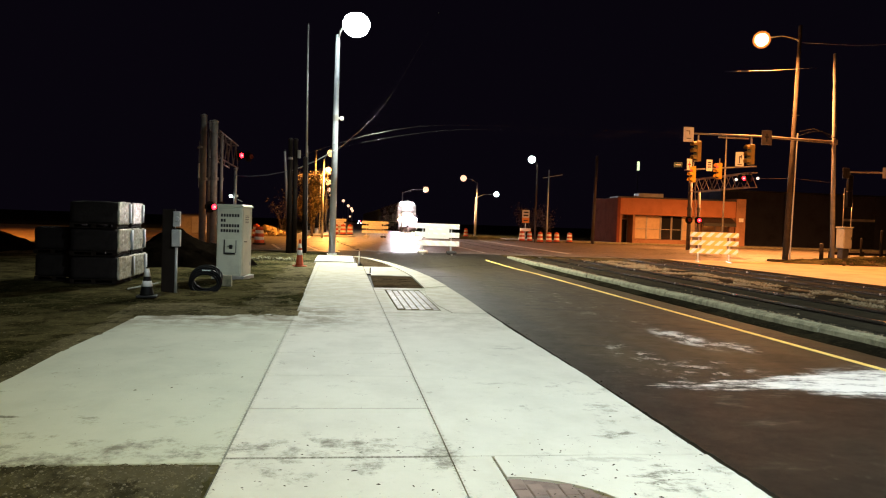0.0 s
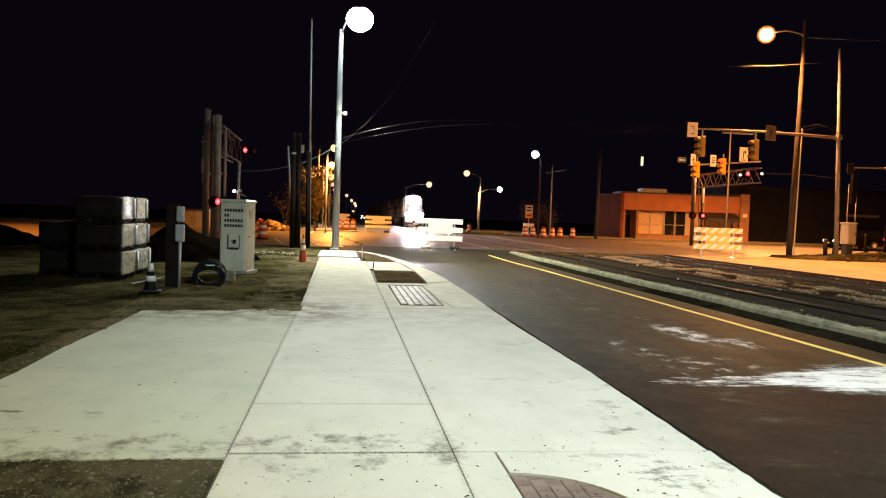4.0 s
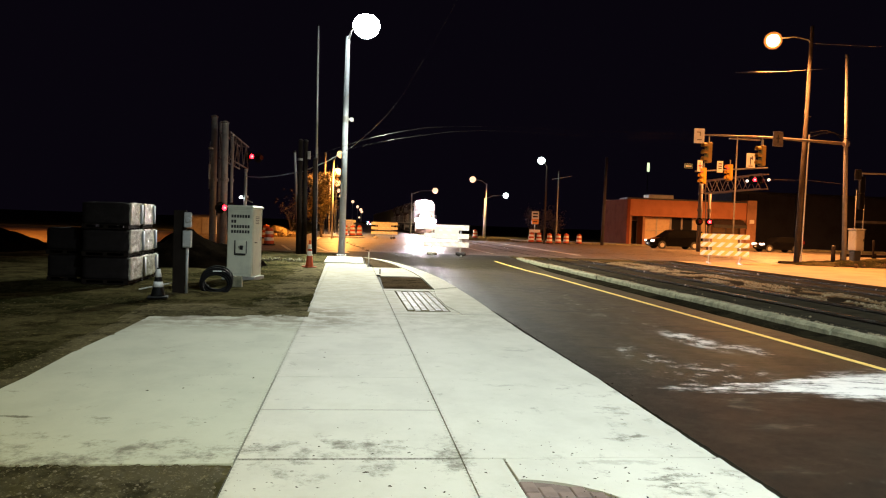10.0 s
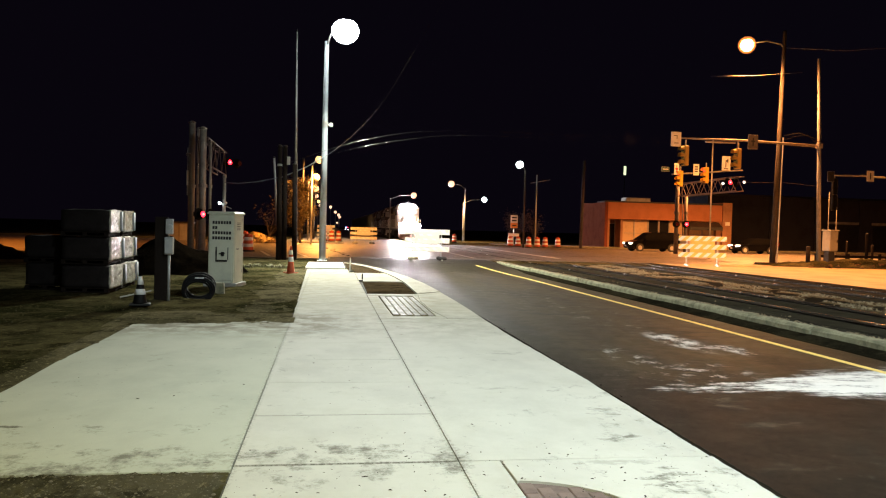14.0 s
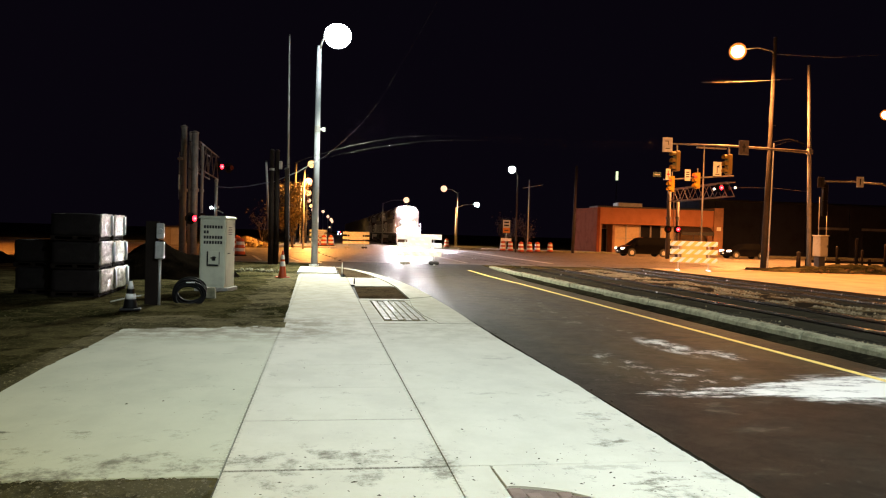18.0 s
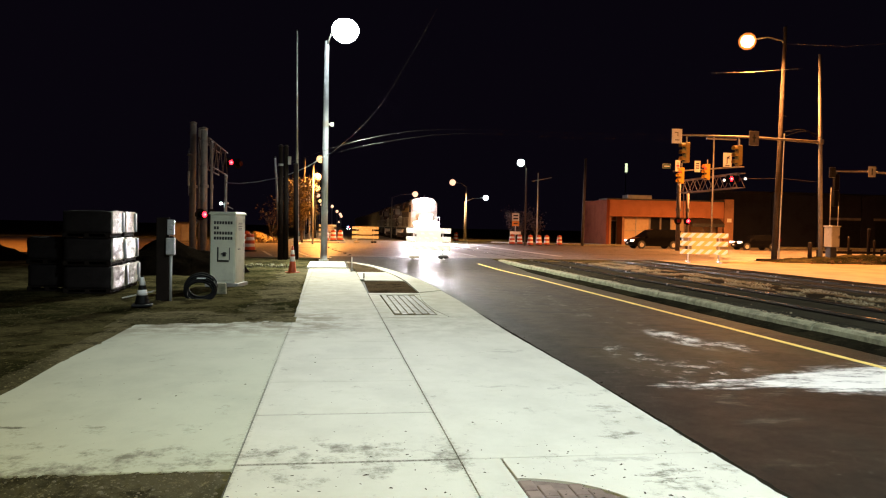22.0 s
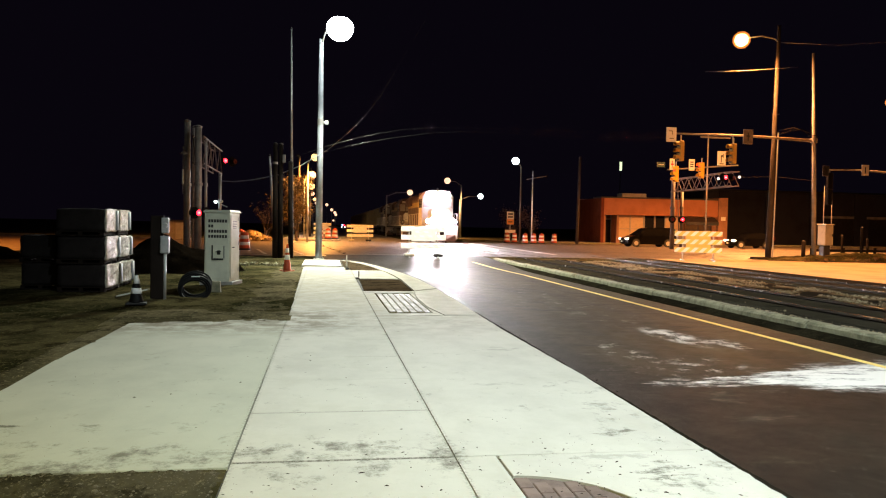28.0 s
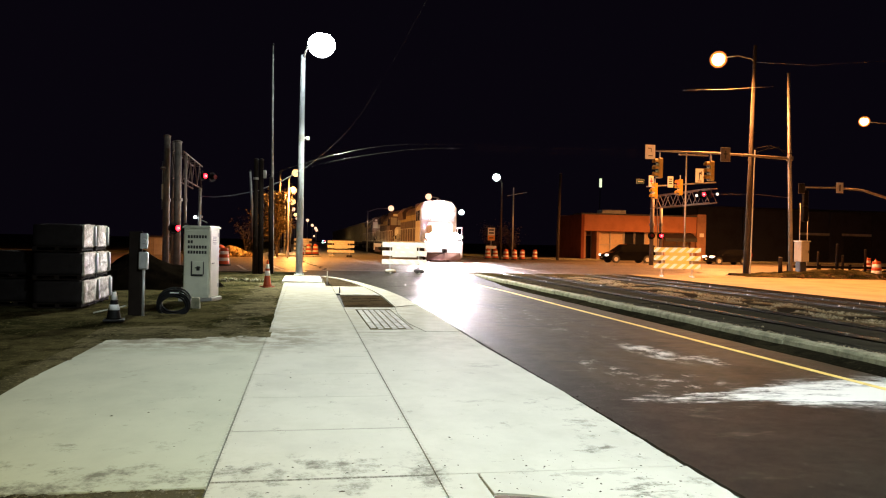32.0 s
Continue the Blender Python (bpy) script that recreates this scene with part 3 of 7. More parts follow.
def ramp(v, a, b):
    k = min(max((v - a) / (b - a), 0), 1)
    return k * k * (3 - 2 * k)


def soil_height(x, y):
    if x > -0.75 and y < 34.2 or x > -2.75 and 5.4 < y < 12.1:
        return -0.35
    h = -0.025 + 0.05 * noise.noise((x * 0.5, y * 0.5, 0)) + 0.03 * noise.noise((x * 2.3, y * 2.3, 3)) + 0.015 * noise.noise((x * 6, y * 6, 5))
    if x > -3.6 and y < 13:
        h = min(h, -0.004) if y > 5.2 else min(-0.012 + 0.25 * (h + 0.025), -0.003)
    if y > 33:
        h += (FAR - 0.015 - h) * ramp(y, 33, 37)
    return h


sheet("ground", [-2500, -600, -150, -60, -30] + steps(-20, -4, 0.3) + steps(-3.85, -0.79, 0.12) + [-0.72, 20, 60, 200, 700, 2500],
      [-800, -200, -60, -20] + steps(-6, 2.0, 0.4) + steps(2.1, 5.0, 0.1) + steps(5.2, 34, 0.3) + [36, 45, 60, 90, 160, 400, 1200, 3000], soil_height, "soil",
      "dark bare soil of the building lot", "ground")

s = Shape()
ys = steps(-40, 27, 4) + steps(28, 38, 1)
s.v = [(x, y, -0.12 + (FAR + 0.12 - 0.004) * ramp(y, 28, 38)) for y in ys for x in (-0.2, 7.9)]
s.f = [(2 * j, 2 * j + 1, 2 * j + 3, 2 * j + 2) for j in range(len(ys) - 1)]
road = setting("road", s, "asphalt", "new dark asphalt lane streaked with white dust", "road")
setting("road_crossing", Shape().box(-200, 320, 38, 74, -0.2, FAR - 0.006), "asphalt_far", "worn asphalt of the crossing street", "road")
setting("road_approach", Shape().box(-8, -0.1, 36, 38.0, -0.2, FAR - 0.01), "asphalt_far", "worn asphalt beside the corner", "road")
setting("road_far", Shape().box(-4.5, 8.2, 74, 900, -0.2, FAR - 0.008), "asphalt_far", "asphalt road running on to the distance", "road")
setting("pavement_apron", Shape().box(16.9, 320, -40, 38, -0.2, FAR + 0.0), "apron", "wide worn apron beside the track", "pavement")
s = Shape().box(8.4, 16.9, -40, 38, -0.25, 0.0)
setting("track_bed", s, "ballast", "dark ballast bed of two tracks", "track")
setting("track_bed_far", Shape().box(8.4, 16.9, 74, 900, -0.25, 0.02), "ballast", "dark ballast bed running on past the street", "track")
setting("road_line_yellow", Shape().box(7.02, 7.14, -40, 26.5, -0.135, -0.116), "yellow_line", "solid yellow edge line", "road line")

# ---- pavement, kerbs and tracks ----
pavement = setting("pavement", Shape().prism([(-3.2, 4.93), (-0.79, 4.93), (-0.79, -12), (2.6, -12), (2.6, 13.2), (2.62, 14.2), (2.55, 22), (2.15, 27), (1.42, 31.5), (0.6, 33.4), (-1.0, 33.4), (-0.8, 13.0), (-3.2, 12.5)], -0.3, -0.022),
                   "joint", "pale new concrete pavement with soil along its joints", "pavement")


def slab(name, outline, z1=0.0, z0=-0.2, material="concrete", label="", lip=0.004):
    """One slab with a softly rounded upper edge."""
    cx, cy = sum(p[0] for p in outline) / len(outline), sum(p[1] for p in outline) / len(outline)
    rings = [[(x, y, z) for x, y in outline] for z in (z0, z1 - lip)]
    inner = []
    for x, y in outline:
        d = math.hypot(x - cx, y - cy) or 1
        inner.append((x + (cx - x) / d * lip, y + (cy - y) / d * lip, z1))
    return part(name, Shape().loft(rings + [inner]), material, pavement, label)


def rect(x0, x1, y0, y1):
    return [(x0, y0), (x1, y0), (x1, y1), (x0, y1)]


# walking strip, panel by panel
cuts = [-11.0, -9.2, -7.4, -5.6, -3.8, -2.0, 0.2, 2.0, 3.55, 5.05, 6.39, 7.75, 9.1, 10.45, 11.8, 13.15, 14.5, 15.85, 17.2, 18.55, 19.9, 21.25, 22.6, 23.95, 25.3, 26.65, 28.6]
for a, b in zip(cuts, cuts[1:]):
    shift = -0.022 * max(0, (a - 13)) * 0.9
    left = -0.770 - 0.0065 * ramp(a, 6.0, 9.0) + shift * 0.6
    slab("panel", [(left, a + 0.003), (0.748, a + 0.003), (0.748, b - 0.003), (left, b - 0.006)], 0.0)
# wide slab towards the lot, its outer edge uneven
edge = [(-3.18, 12.28), (-3.16, 10.6), (-3.19, 9.0), (-3.13, 7.6), (-3.16, 6.2), (-3.12, 4.95)]
slab("panel", [(-0.779, 4.97), (-0.779, 12.85), (-1.9, 12.62)] + edge, 0.001, material="concrete_lot")
# margin along the road
def worn_edge(pts, step=0.09, depth=0.016):
    """The line through pts, broken up as a worn concrete edge."""
    out = []
    for (xa, ya), (xb, yb) in zip(pts, pts[1:]):
        n_ = max(1, int(math.hypot(xb - xa, yb - ya) / step))
        for k in range(n_):
            x, y = xa + (xb - xa) * k / n_, ya + (yb - ya) * k / n_
            w = depth * (noise.noise((x * 3, y * 3, 8)) + 0.7 * noise.noise((x * 11, y * 11, 9)))
            out.append((x + w, y))
    return out + [pts[-1]]


slab("panel", [(0.756, 5.065)] + worn_edge([(2.62, 5.065), (2.66, 8.0), (2.62, 11.0), (2.64, 13.35)]) + [(0.756, 13.2)], 0.0)
arc = [(1.0 + 0.73 * math.cos(a), 3.9 + 0.73 * math.sin(a)) for a in (radians(84 - 8 * k) for k in range(11))]
slab("panel", [(1.055, 5.05), (1.06, 4.62)] + arc + [(1.74, 2.2)] + worn_edge([(2.6, 2.2), (2.64, 5.05)]), 0.0)
slab("panel", rect(0.756, 1.04, 2.2, 5.05), 0.0)
slab("panel", rect(0.756, 2.62, -11, 2.18), 0.0)
# kerb band round the tree pits
band_out = [(2.64, 13.37), (2.67, 14.6), (2.69, 16.5), (2.68, 19), (2.62, 22), (2.46, 24.5), (2.2, 27), (1.86, 29.5), (1.45, 31.6), (1.0, 33.2), (0.6, 33.9)]
band_in = [(2.0, 13.36), (1.87, 14.6), (1.87, 16.5), (2.02, 18.3), (2.08, 22), (2.0, 24.5), (1.82, 26.7), (1.58, 29.3), (1.28, 31.3), (0.86, 32.9), (0.5, 33.6)]
for k in range(len(band_out) - 1):
    slab("kerbstone", [band_out[k], band_out[k + 1], band_in[k + 1], band_in[k]], 0.003 if k < 3 else 0.015, -0.3)
slab("panel", [(0.756, 13.22), (1.99, 13.34), (1.9, 13.68), (1.1, 13.62), (0.756, 13.6)], 0.0)
slab("panel", [(0.756, 13.62), (1.02, 13.64), (1.0, 17.75), (0.756, 17.75)], 0.0)
slab("panel", [(0.756, 17.77), (2.0, 17.85), (2.03, 18.28), (0.756, 18.2)], 0.0)
slab("panel", [(0.756, 22.5), (2.05, 22.5), (1.98, 24.5), (1.84, 26.6), (0.756, 26.6)], 0.0)
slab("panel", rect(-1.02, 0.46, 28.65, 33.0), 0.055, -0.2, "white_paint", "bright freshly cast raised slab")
slab("tree_pit", [(0.80, 18.32), (2.02, 18.4), (2.06, 22.0), (2.04, 22.4), (0.85, 22.4)], -0.01, -0.2, "pit", "dark mulched planting pit")
slab("tree_pit", [(0.56, 26.7), (1.78, 26.8), (1.55, 29.4), (1.25, 31.3), (0.82, 32.9), (0.56, 33.4)], 0.0, -0.2, "pit", "dark mulched planting pit")

slab("panel", rect(1.84, 2.1, 13.45, 18.25), -0.006)
# soil trodden over the edges of the slabs
def soil_drift(name, x0, x1, y0, y1, rise, cell=0.035, rough=0.0, material="soil_dry"):
    s_, xs, ys_ = Shape(), steps(x0, x1, cell), steps(y0, y1, cell)
    s_.v = [(x, y, rise(x, y) + 0.022 * noise.noise((x * 3, y * 3, 2)) + 0.012 * noise.noise((x * 11, y * 11, 4)) + rough * (noise.noise((x * 19, y * 19, 7)) + 0.6 * noise.noise((x * 41, y * 41, 9)))) for y in ys_ for x in xs]
    n_ = len(xs)
    s_.f = [(j * n_ + i, j * n_ + i + 1, (j + 1) * n_ + i + 1, (j + 1) * n_ + i) for j in range(len(ys_) - 1) for i in range(n_ - 1)]
    return setting(name, s_, material, "soil crumbled over the edge of the concrete", "soil", True)


soil_drift("soil_edge", -3.7, -2.75, 4.7, 12.7, lambda x, y: 0.002 - 0.035 * ramp(x, -3.3, -2.95) - 0.09 * (1 - ramp(x, -3.7, -3.45)))
soil_drift("soil_edge", -3.6, -0.72, 12.0, 15.4, lambda x, y: 0.008 - 0.037 * ramp(-y, -12.95 - 0.12 * x, -12.2 - 0.12 * x) - 0.09 * ramp(y, 13.3, 15.4) + 0.02 * noise.noise((x * 1.3, y * 0.9, 3)) * ramp(y, 12.9, 13.4))
soil_drift("soil_edge", -2.4, -0.62, 13.5, 28.5, lambda x, y: 0.002 - 0.032 * ramp(x + 0.012 * (y - 13), -1.0, -0.72) - 0.08 * (1 - ramp(x, -2.4, -1.4)) - 0.08 * (1 - ramp(y, 13.5, 14.6)) + 0.02 * noise.noise((x * 1.3, y * 0.7, 5)), 0.06)
soil_drift("soil_edge", -3.4, -0.7, 4.1, 5.2, lambda x, y: 0.004 - 0.036 * ramp(y, 4.86, 5.04) - 0.046 * ramp(x, -0.88, -0.76) - 0.06 * (1 - ramp(y, 4.1, 4.3)), 0.016, 0.017, "soil_loose")
s = Shape()
xs, ys = steps(2.5, 2.95, 0.03), steps(0.0, 16.0, 0.04)
s.v = [(x, y, -0.006 - 0.03 * (1 - ramp(x, 2.54, 2.63)) - 0.12 * ramp(x, 2.65, 2.9) + 0.010 * noise.noise((x * 8, y * 5, 1)) + 0.008 * noise.noise((x * 25, y * 25, 6))) for y in ys for x in xs]
s.f = [(j * len(xs) + i, j * len(xs) + i + 1, (j + 1) * len(xs) + i + 1, (j + 1) * len(xs) + i) for j in range(len(ys) - 1) for i in range(len(xs) - 1)]
setting("road_edge", s, "panel", "crumbled asphalt edge against the concrete", "road", True)
# paver panels
slab("paver_bed", [(1.06, 2.2), (1.72, 2.2)] + [(1.0 + 0.72 * math.cos(a), 3.9 + 0.72 * math.sin(a)) for a in (radians(8 * k) for k in range(11))] + [(1.06, 4.6)], -0.012, -0.2, "paver_brown", "cut brown pavers in the quarter circle")
paver_mesh = Shape().box(-0.056, 0.056, -0.098, 0.098, -0.06, 0.0, bevel=0.007).mesh("paver", M["paver"])
brown_paver_mesh = Shape().box(-0.0465, 0.0465, -0.0965, 0.0965, -0.06, 0.0, bevel=0.006).mesh("paver", M["paver_brown"])


def lay_pavers(x0, x1, y0, y1, inside, mesh, pitch=0.1):
    row = 0
    x = x0
    while x < x1:
        y = y0 + (0.1 if row % 2 else 0)
        while y < y1:
            if inside(x, y):
                ob = new("paver", mesh)
                ob.parent = pavement
                ob.location, ob.rotation_euler = (x, y, -0.004 + 0.003 * random.random()), (0.01 * random.uniform(-1, 1), 0.01 * random.uniform(-1, 1), 0.02 * random.uniform(-1, 1))
            y += 2 * pitch if pitch < 0.11 else 0.235
        x += pitch
        row += 1


slab("paver_bed", rect(1.03, 1.835, 13.66, 17.74), -0.0075, -0.1, "soil_dry", "brown sand swept between the pavers")
lay_pavers(1.105, 1.80, 13.8, 17.75, lambda x, y: x < 1.80 and 13.75 + 0.05 < y < 17.65, paver_mesh, 0.131)
lay_pavers(1.10, 1.75, 2.3, 4.7, lambda x, y: math.hypot(x - 1.0, y - 3.9) < 0.66 if y > 3.9 else x < 1.66, brown_paver_mesh)

# median kerb with a rounded nose, and the pale grit behind it
prof = [(8.0, -0.3), (8.015, -0.1), (8.02, 0.05), (8.05, 0.09), (8.09, 0.105), (8.17, 0.106), (8.24, 0.10), (8.30, 0.085), (8.32, -0.2)]
kerb = setting("kerb", Shape().box(8.06, 8.26, -40, 36, -0.3, 0.02), "joint", "weathered concrete kerb of the track", "kerb")
for a, b in zip(steps(-40, 36, 3.05), steps(-40, 36, 3.05)[1:]):
    rings = []
    for y in steps(a + 0.012, b - 0.012, 0.16 if a > 4 else 1.5):
        chip = lambda x, z: 0.022 * noise.noise((x * 9, y * 2.2, z * 9)) + 0.012 * noise.noise((x * 20, y * 8, z * 20))
        rings.append([(x + 0.012 * math.sin(a) + (chip(x, z) if z > 0 else 0), y, z + (0.6 * chip(z, x) if z > 0 else 0)) for x, z in prof][::-1])
    part("kerbstone", Shape().loft(rings), "kerb", kerb, smooth=False)
setting("kerb_end", Shape().turned([(0.16, -0.3), (0.16, 0.05), (0.12, 0.1), (0.02, 0.105)], (8.16, 36.0, 0), 16), "kerb", "rounded end of the kerb", "kerb", True)

s = Shape()
rnd = random.Random(4)
for k in range(22000):
    y = rnd.uniform(5, 37)
    x = 8.34 + abs(rnd.gauss(0, 0.24)) if k % 2 else rnd.uniform(11.9, 13.8) + 0.2 * math.sin(y)
    if noise.noise((x * 1.6, y * 0.8, 2)) + 0.25 * noise.noise((x * 7, y * 7, 2)) < (-0.12 if x < 9.2 else 0.0):
        continue
    r = min(0.04, 0.010 + rnd.expovariate(95))
    z = 0.075 - max(0, (x - 8.3)) * 0.12 if x < 9 else 0.03
    a = rnd.uniform(0, 6)
    s.add([(x + r * math.cos(a), y + r * math.sin(a), z), (x + r * math.cos(a + 2.1), y + r * math.sin(a + 2.1), z), (x + r * math.cos(a + 4.2), y + r * math.sin(a + 4.2), z), (x, y, z + r * 0.9)], [(0, 1, 3), (1, 2, 3), (2, 0, 3), (2, 1, 0)])
sand = Shape()
for x0, x1, k in ((11.3, 14.3, 0), (8.3, 9.3, 1)):
    xs, ys, n = steps(x0, x1, 0.1), steps(6, 36.5, 0.14), len(sand.v)
    sand.v += [(x, y, (0.012 + 0.05 * noise.noise((x * 1.6, y * 0.8, 2)) + 0.016 * noise.noise((x * 7, y * 7, 2)) - 0.06 * ramp(abs(x - 12.8), 0.9, 1.4)) if not k else 0.07 - 0.11 * (x - 8.3) + 0.03 * noise.noise((x * 3, y * 3, 2)) + 0.012 * noise.noise((x * 9, y * 9, 2))) for y in ys for x in xs]
    sand.f += [(n + j * len(xs) + i, n + j * len(xs) + i + 1, n + (j + 1) * len(xs) + i + 1, n + (j + 1) * len(xs) + i) for j in range(len(ys) - 1) for i in range(len(xs) - 1)]
setting("gravel_bed", sand, "sand", "patches of pale gravelly sand by the tracks", "gravel", True)
line = Shape()
pts = [(7.08, 26.5), (6.98, 28.5), (6.80, 30.5), (6.66, 32.0), (6.52, 33.6)]
line.v = [(x + d, y, -0.12 + (FAR + 0.12 - 0.004) * ramp(y, 28, 38) + 0.005) for x, y in pts for d in (-0.06, 0.06)]
line.f = [(2 * j, 2 * j + 1, 2 * j + 3, 2 * j + 2) for j in range(len(pts) - 1)]
setting("road_line_yellow", line, "yellow_line", "end of the yellow edge line", "road line")
tagged(new("gravel", s.mesh("gravel", M["grit"])), "pale crushed stone along the kerb and between tracks", "gravel", kind="stuff")
setting("gravel_bank", Shape().loft([[(8.3, y, -0.1), (9.1, y, -0.1), (9.1, y, 0.02), (8.6, y, 0.07), (8.3, y, 0.08)] for y in (-40, 36.5)]), "ballast", "bank of stone behind the kerb", "gravel")

rails = (9.72, 11.155, 14.55, 15.985)
for x in rails:
    last = 900 if x < 12 else 40
    foot = [(x - 0.07, -0.06), (x + 0.07, -0.06), (x + 0.07, -0.04), (x + 0.012, -0.02), (x + 0.012, 0.055), (x - 0.012, 0.055), (x - 0.012, -0.02), (x - 0.07, -0.04)]
    rail = setting("rail", Shape().loft([[(a, y, z + 0.0) for a, z in foot] for y in (-40, last)]), "rail", "rusty steel rail", "rail")
    head = [(x - 0.036, 0.056), (x + 0.036, 0.056), (x + 0.036, 0.092), (x + 0.026, 0.102), (x - 0.026, 0.102), (x - 0.036, 0.092)]
    part("rail_head", Shape().loft([[(a, y, z) for a, z in head] for y in (-40, last)]), "rail_head", rail, "polished running surface")
# crossing panels between and beside the rails
panels = setting("crossing_panels", Shape().box(9.0, 16.7, -40, 38, -0.2, 0.008), "panel", "dark panels laid beside the rails", "track")
for x0, x1 in ((9.0, 9.64), (9.82, 11.05), (11.25, 11.8), (13.95, 14.46), (14.66, 15.88), (16.1, 16.65)):
    for a in range(-4, 16):
        y = a * 2.44
        part("panel", Shape().box(x0, x1, y + 0.006, y + 2.432, -0.02, 0.034 + 0.006 * math.sin(a * 3 + x0), bevel=0.006), "track_panel", panels)

# fillet laid against the kerb, dark for dirt and the kerb's painted shadow
s = Shape()
for k, y in enumerate(steps(-40, 36, 0.5)):
    w = 0.05 * noise.noise((y * 1.3, 0, 7))
    s.v += [(7.74 + w, y, -0.123), (7.88 + w, y, -0.07), (8.03, y, -0.02 + 0.02 * noise.noise((y * 2, 5, 0)))]
    if k:
        n = 3 * k
        s.f += [(n - 3, n - 2, n + 1, n), (n - 2, n - 1, n + 2, n + 1)]
setting("road_fillet", s, "dirt_and_shade", "dark dirt and painted shadow along the kerb", "road", True)

# added strip that hides the apron's side face, which caught white light
setting("apron_edge_cover", Shape().loft([[(16.5, y, -0.1), (16.95, y, -0.1), (16.95, y, FAR + 0.003), (16.88, y, FAR + 0.003), (16.5, y, 0.02)] for y in (-40, 38)]), "panel", "added dark strip covering the apron's edge", "track")

# sealed cracks in the crossing street
rnd = random.Random(21)
for x, y, dx, dy in ((0.9, 39.0, -1.6, 20.0), (2.0, 40.0, 9.0, 1.5), (9.0, 45.0, 14.0, 3.0), (-3.0, 52.0, 20.0, 2.0), (18.0, 45.0, 22.0, 4.0), (22.0, 56.0, 20.0, -3.0)):
    s, n = Shape(), 26
    for k in range(n + 1):
        px, py = x + dx * k / n + 0.25 * rnd.uniform(-1, 1), y + dy * k / n + 0.25 * rnd.uniform(-1, 1)
        w = rnd.uniform(0.03, 0.09)
        ox, oy = (w, 0) if abs(dy) > abs(dx) else (0, w)
        s.v += [(px - ox, py - oy, FAR - 0.002), (px + ox, py + oy, FAR - 0.002)]
        if k:
            s.f.append((2 * k - 2, 2 * k - 1, 2 * k + 1, 2 * k))
    setting("road_crack", s, "panel", "dark tar-sealed crack in the asphalt", "road")

# tarred seams across the end of the lane
for xa, ya, xb, yb, w in ((1.95, 27.4, 4.9, 30.2, 0.05), (4.9, 30.2, 6.6, 30.9, 0.035), (2.7, 24.0, 3.75, 24.25, 0.05), (4.05, 33.9, 5.5, 34.4, 0.08)):
    s, n = Shape(), 14
    for k in range(n + 1):
        px, py = xa + (xb - xa) * k / n, ya + (yb - ya) * k / n + 0.10 * noise.noise((k * 0.6, xa, ya))
        z = -0.12 + (FAR + 0.12 - 0.004) * ramp(py, 28, 38) + 0.004
        wk = w * (0.6 + 0.8 * abs(noise.noise((k * 0.9, xa, 3))))
        s.v += [(px, py - wk, z), (px, py + wk, z)]
        if k:
            s.f.append((2 * k - 2, 2 * k, 2 * k + 1, 2 * k - 1))
    setting("road_crack", s, "panel", "dark tarred seam across the lane", "road")

# road paint of the crossing
for xa, xb in ((-4.0, -3.05), (-2.15, -1.25)):
    setting("road_line_white", Shape().prism([(xb - 0.07, 37.6), (xb + 0.09, 37.6), (xa + 0.09, 44.2), (xa - 0.07, 44.2)], FAR - 0.02, FAR + 0.002), "white_line", "worn white line slanting over the corner", "road line")
for x0, x1, y0, y1 in ((-2.9, -2.6, 57, 68), (12.9, 13.2, 42, 70), (7.6, 7.75, 40, 70)):
    setting("road_line_white", Shape().box(x0, x1, y0, y1, FAR - 0.02, FAR + 0.002), "white_line", "worn white road line", "road line")
# far kerb and footway of the crossing street
setting("kerb_far", Shape().box(13.5, 320, 74, 74.25, -0.1, FAR + 0.14), "kerb", "concrete kerb across the street", "kerb")
setting("pavement_far", Shape().box(16.9, 320, 74.25, 79, -0.1, FAR + 0.13), "concrete_old", "footway before the low building", "pavement")
setting("kerb_lot", Shape().box(-60, -5, 74, 74.3, -0.1, FAR + 0.14), "kerb", "concrete kerb across the street", "kerb")
setting("pavement_island", Shape().prism([(-3.5, 68), (0.6, 67.2), (1.2, 69), (0.4, 76), (-3.6, 76)], -0.1, FAR + 0.12), "concrete_old", "raised corner island", "pavement")

# ---- street lamps ----


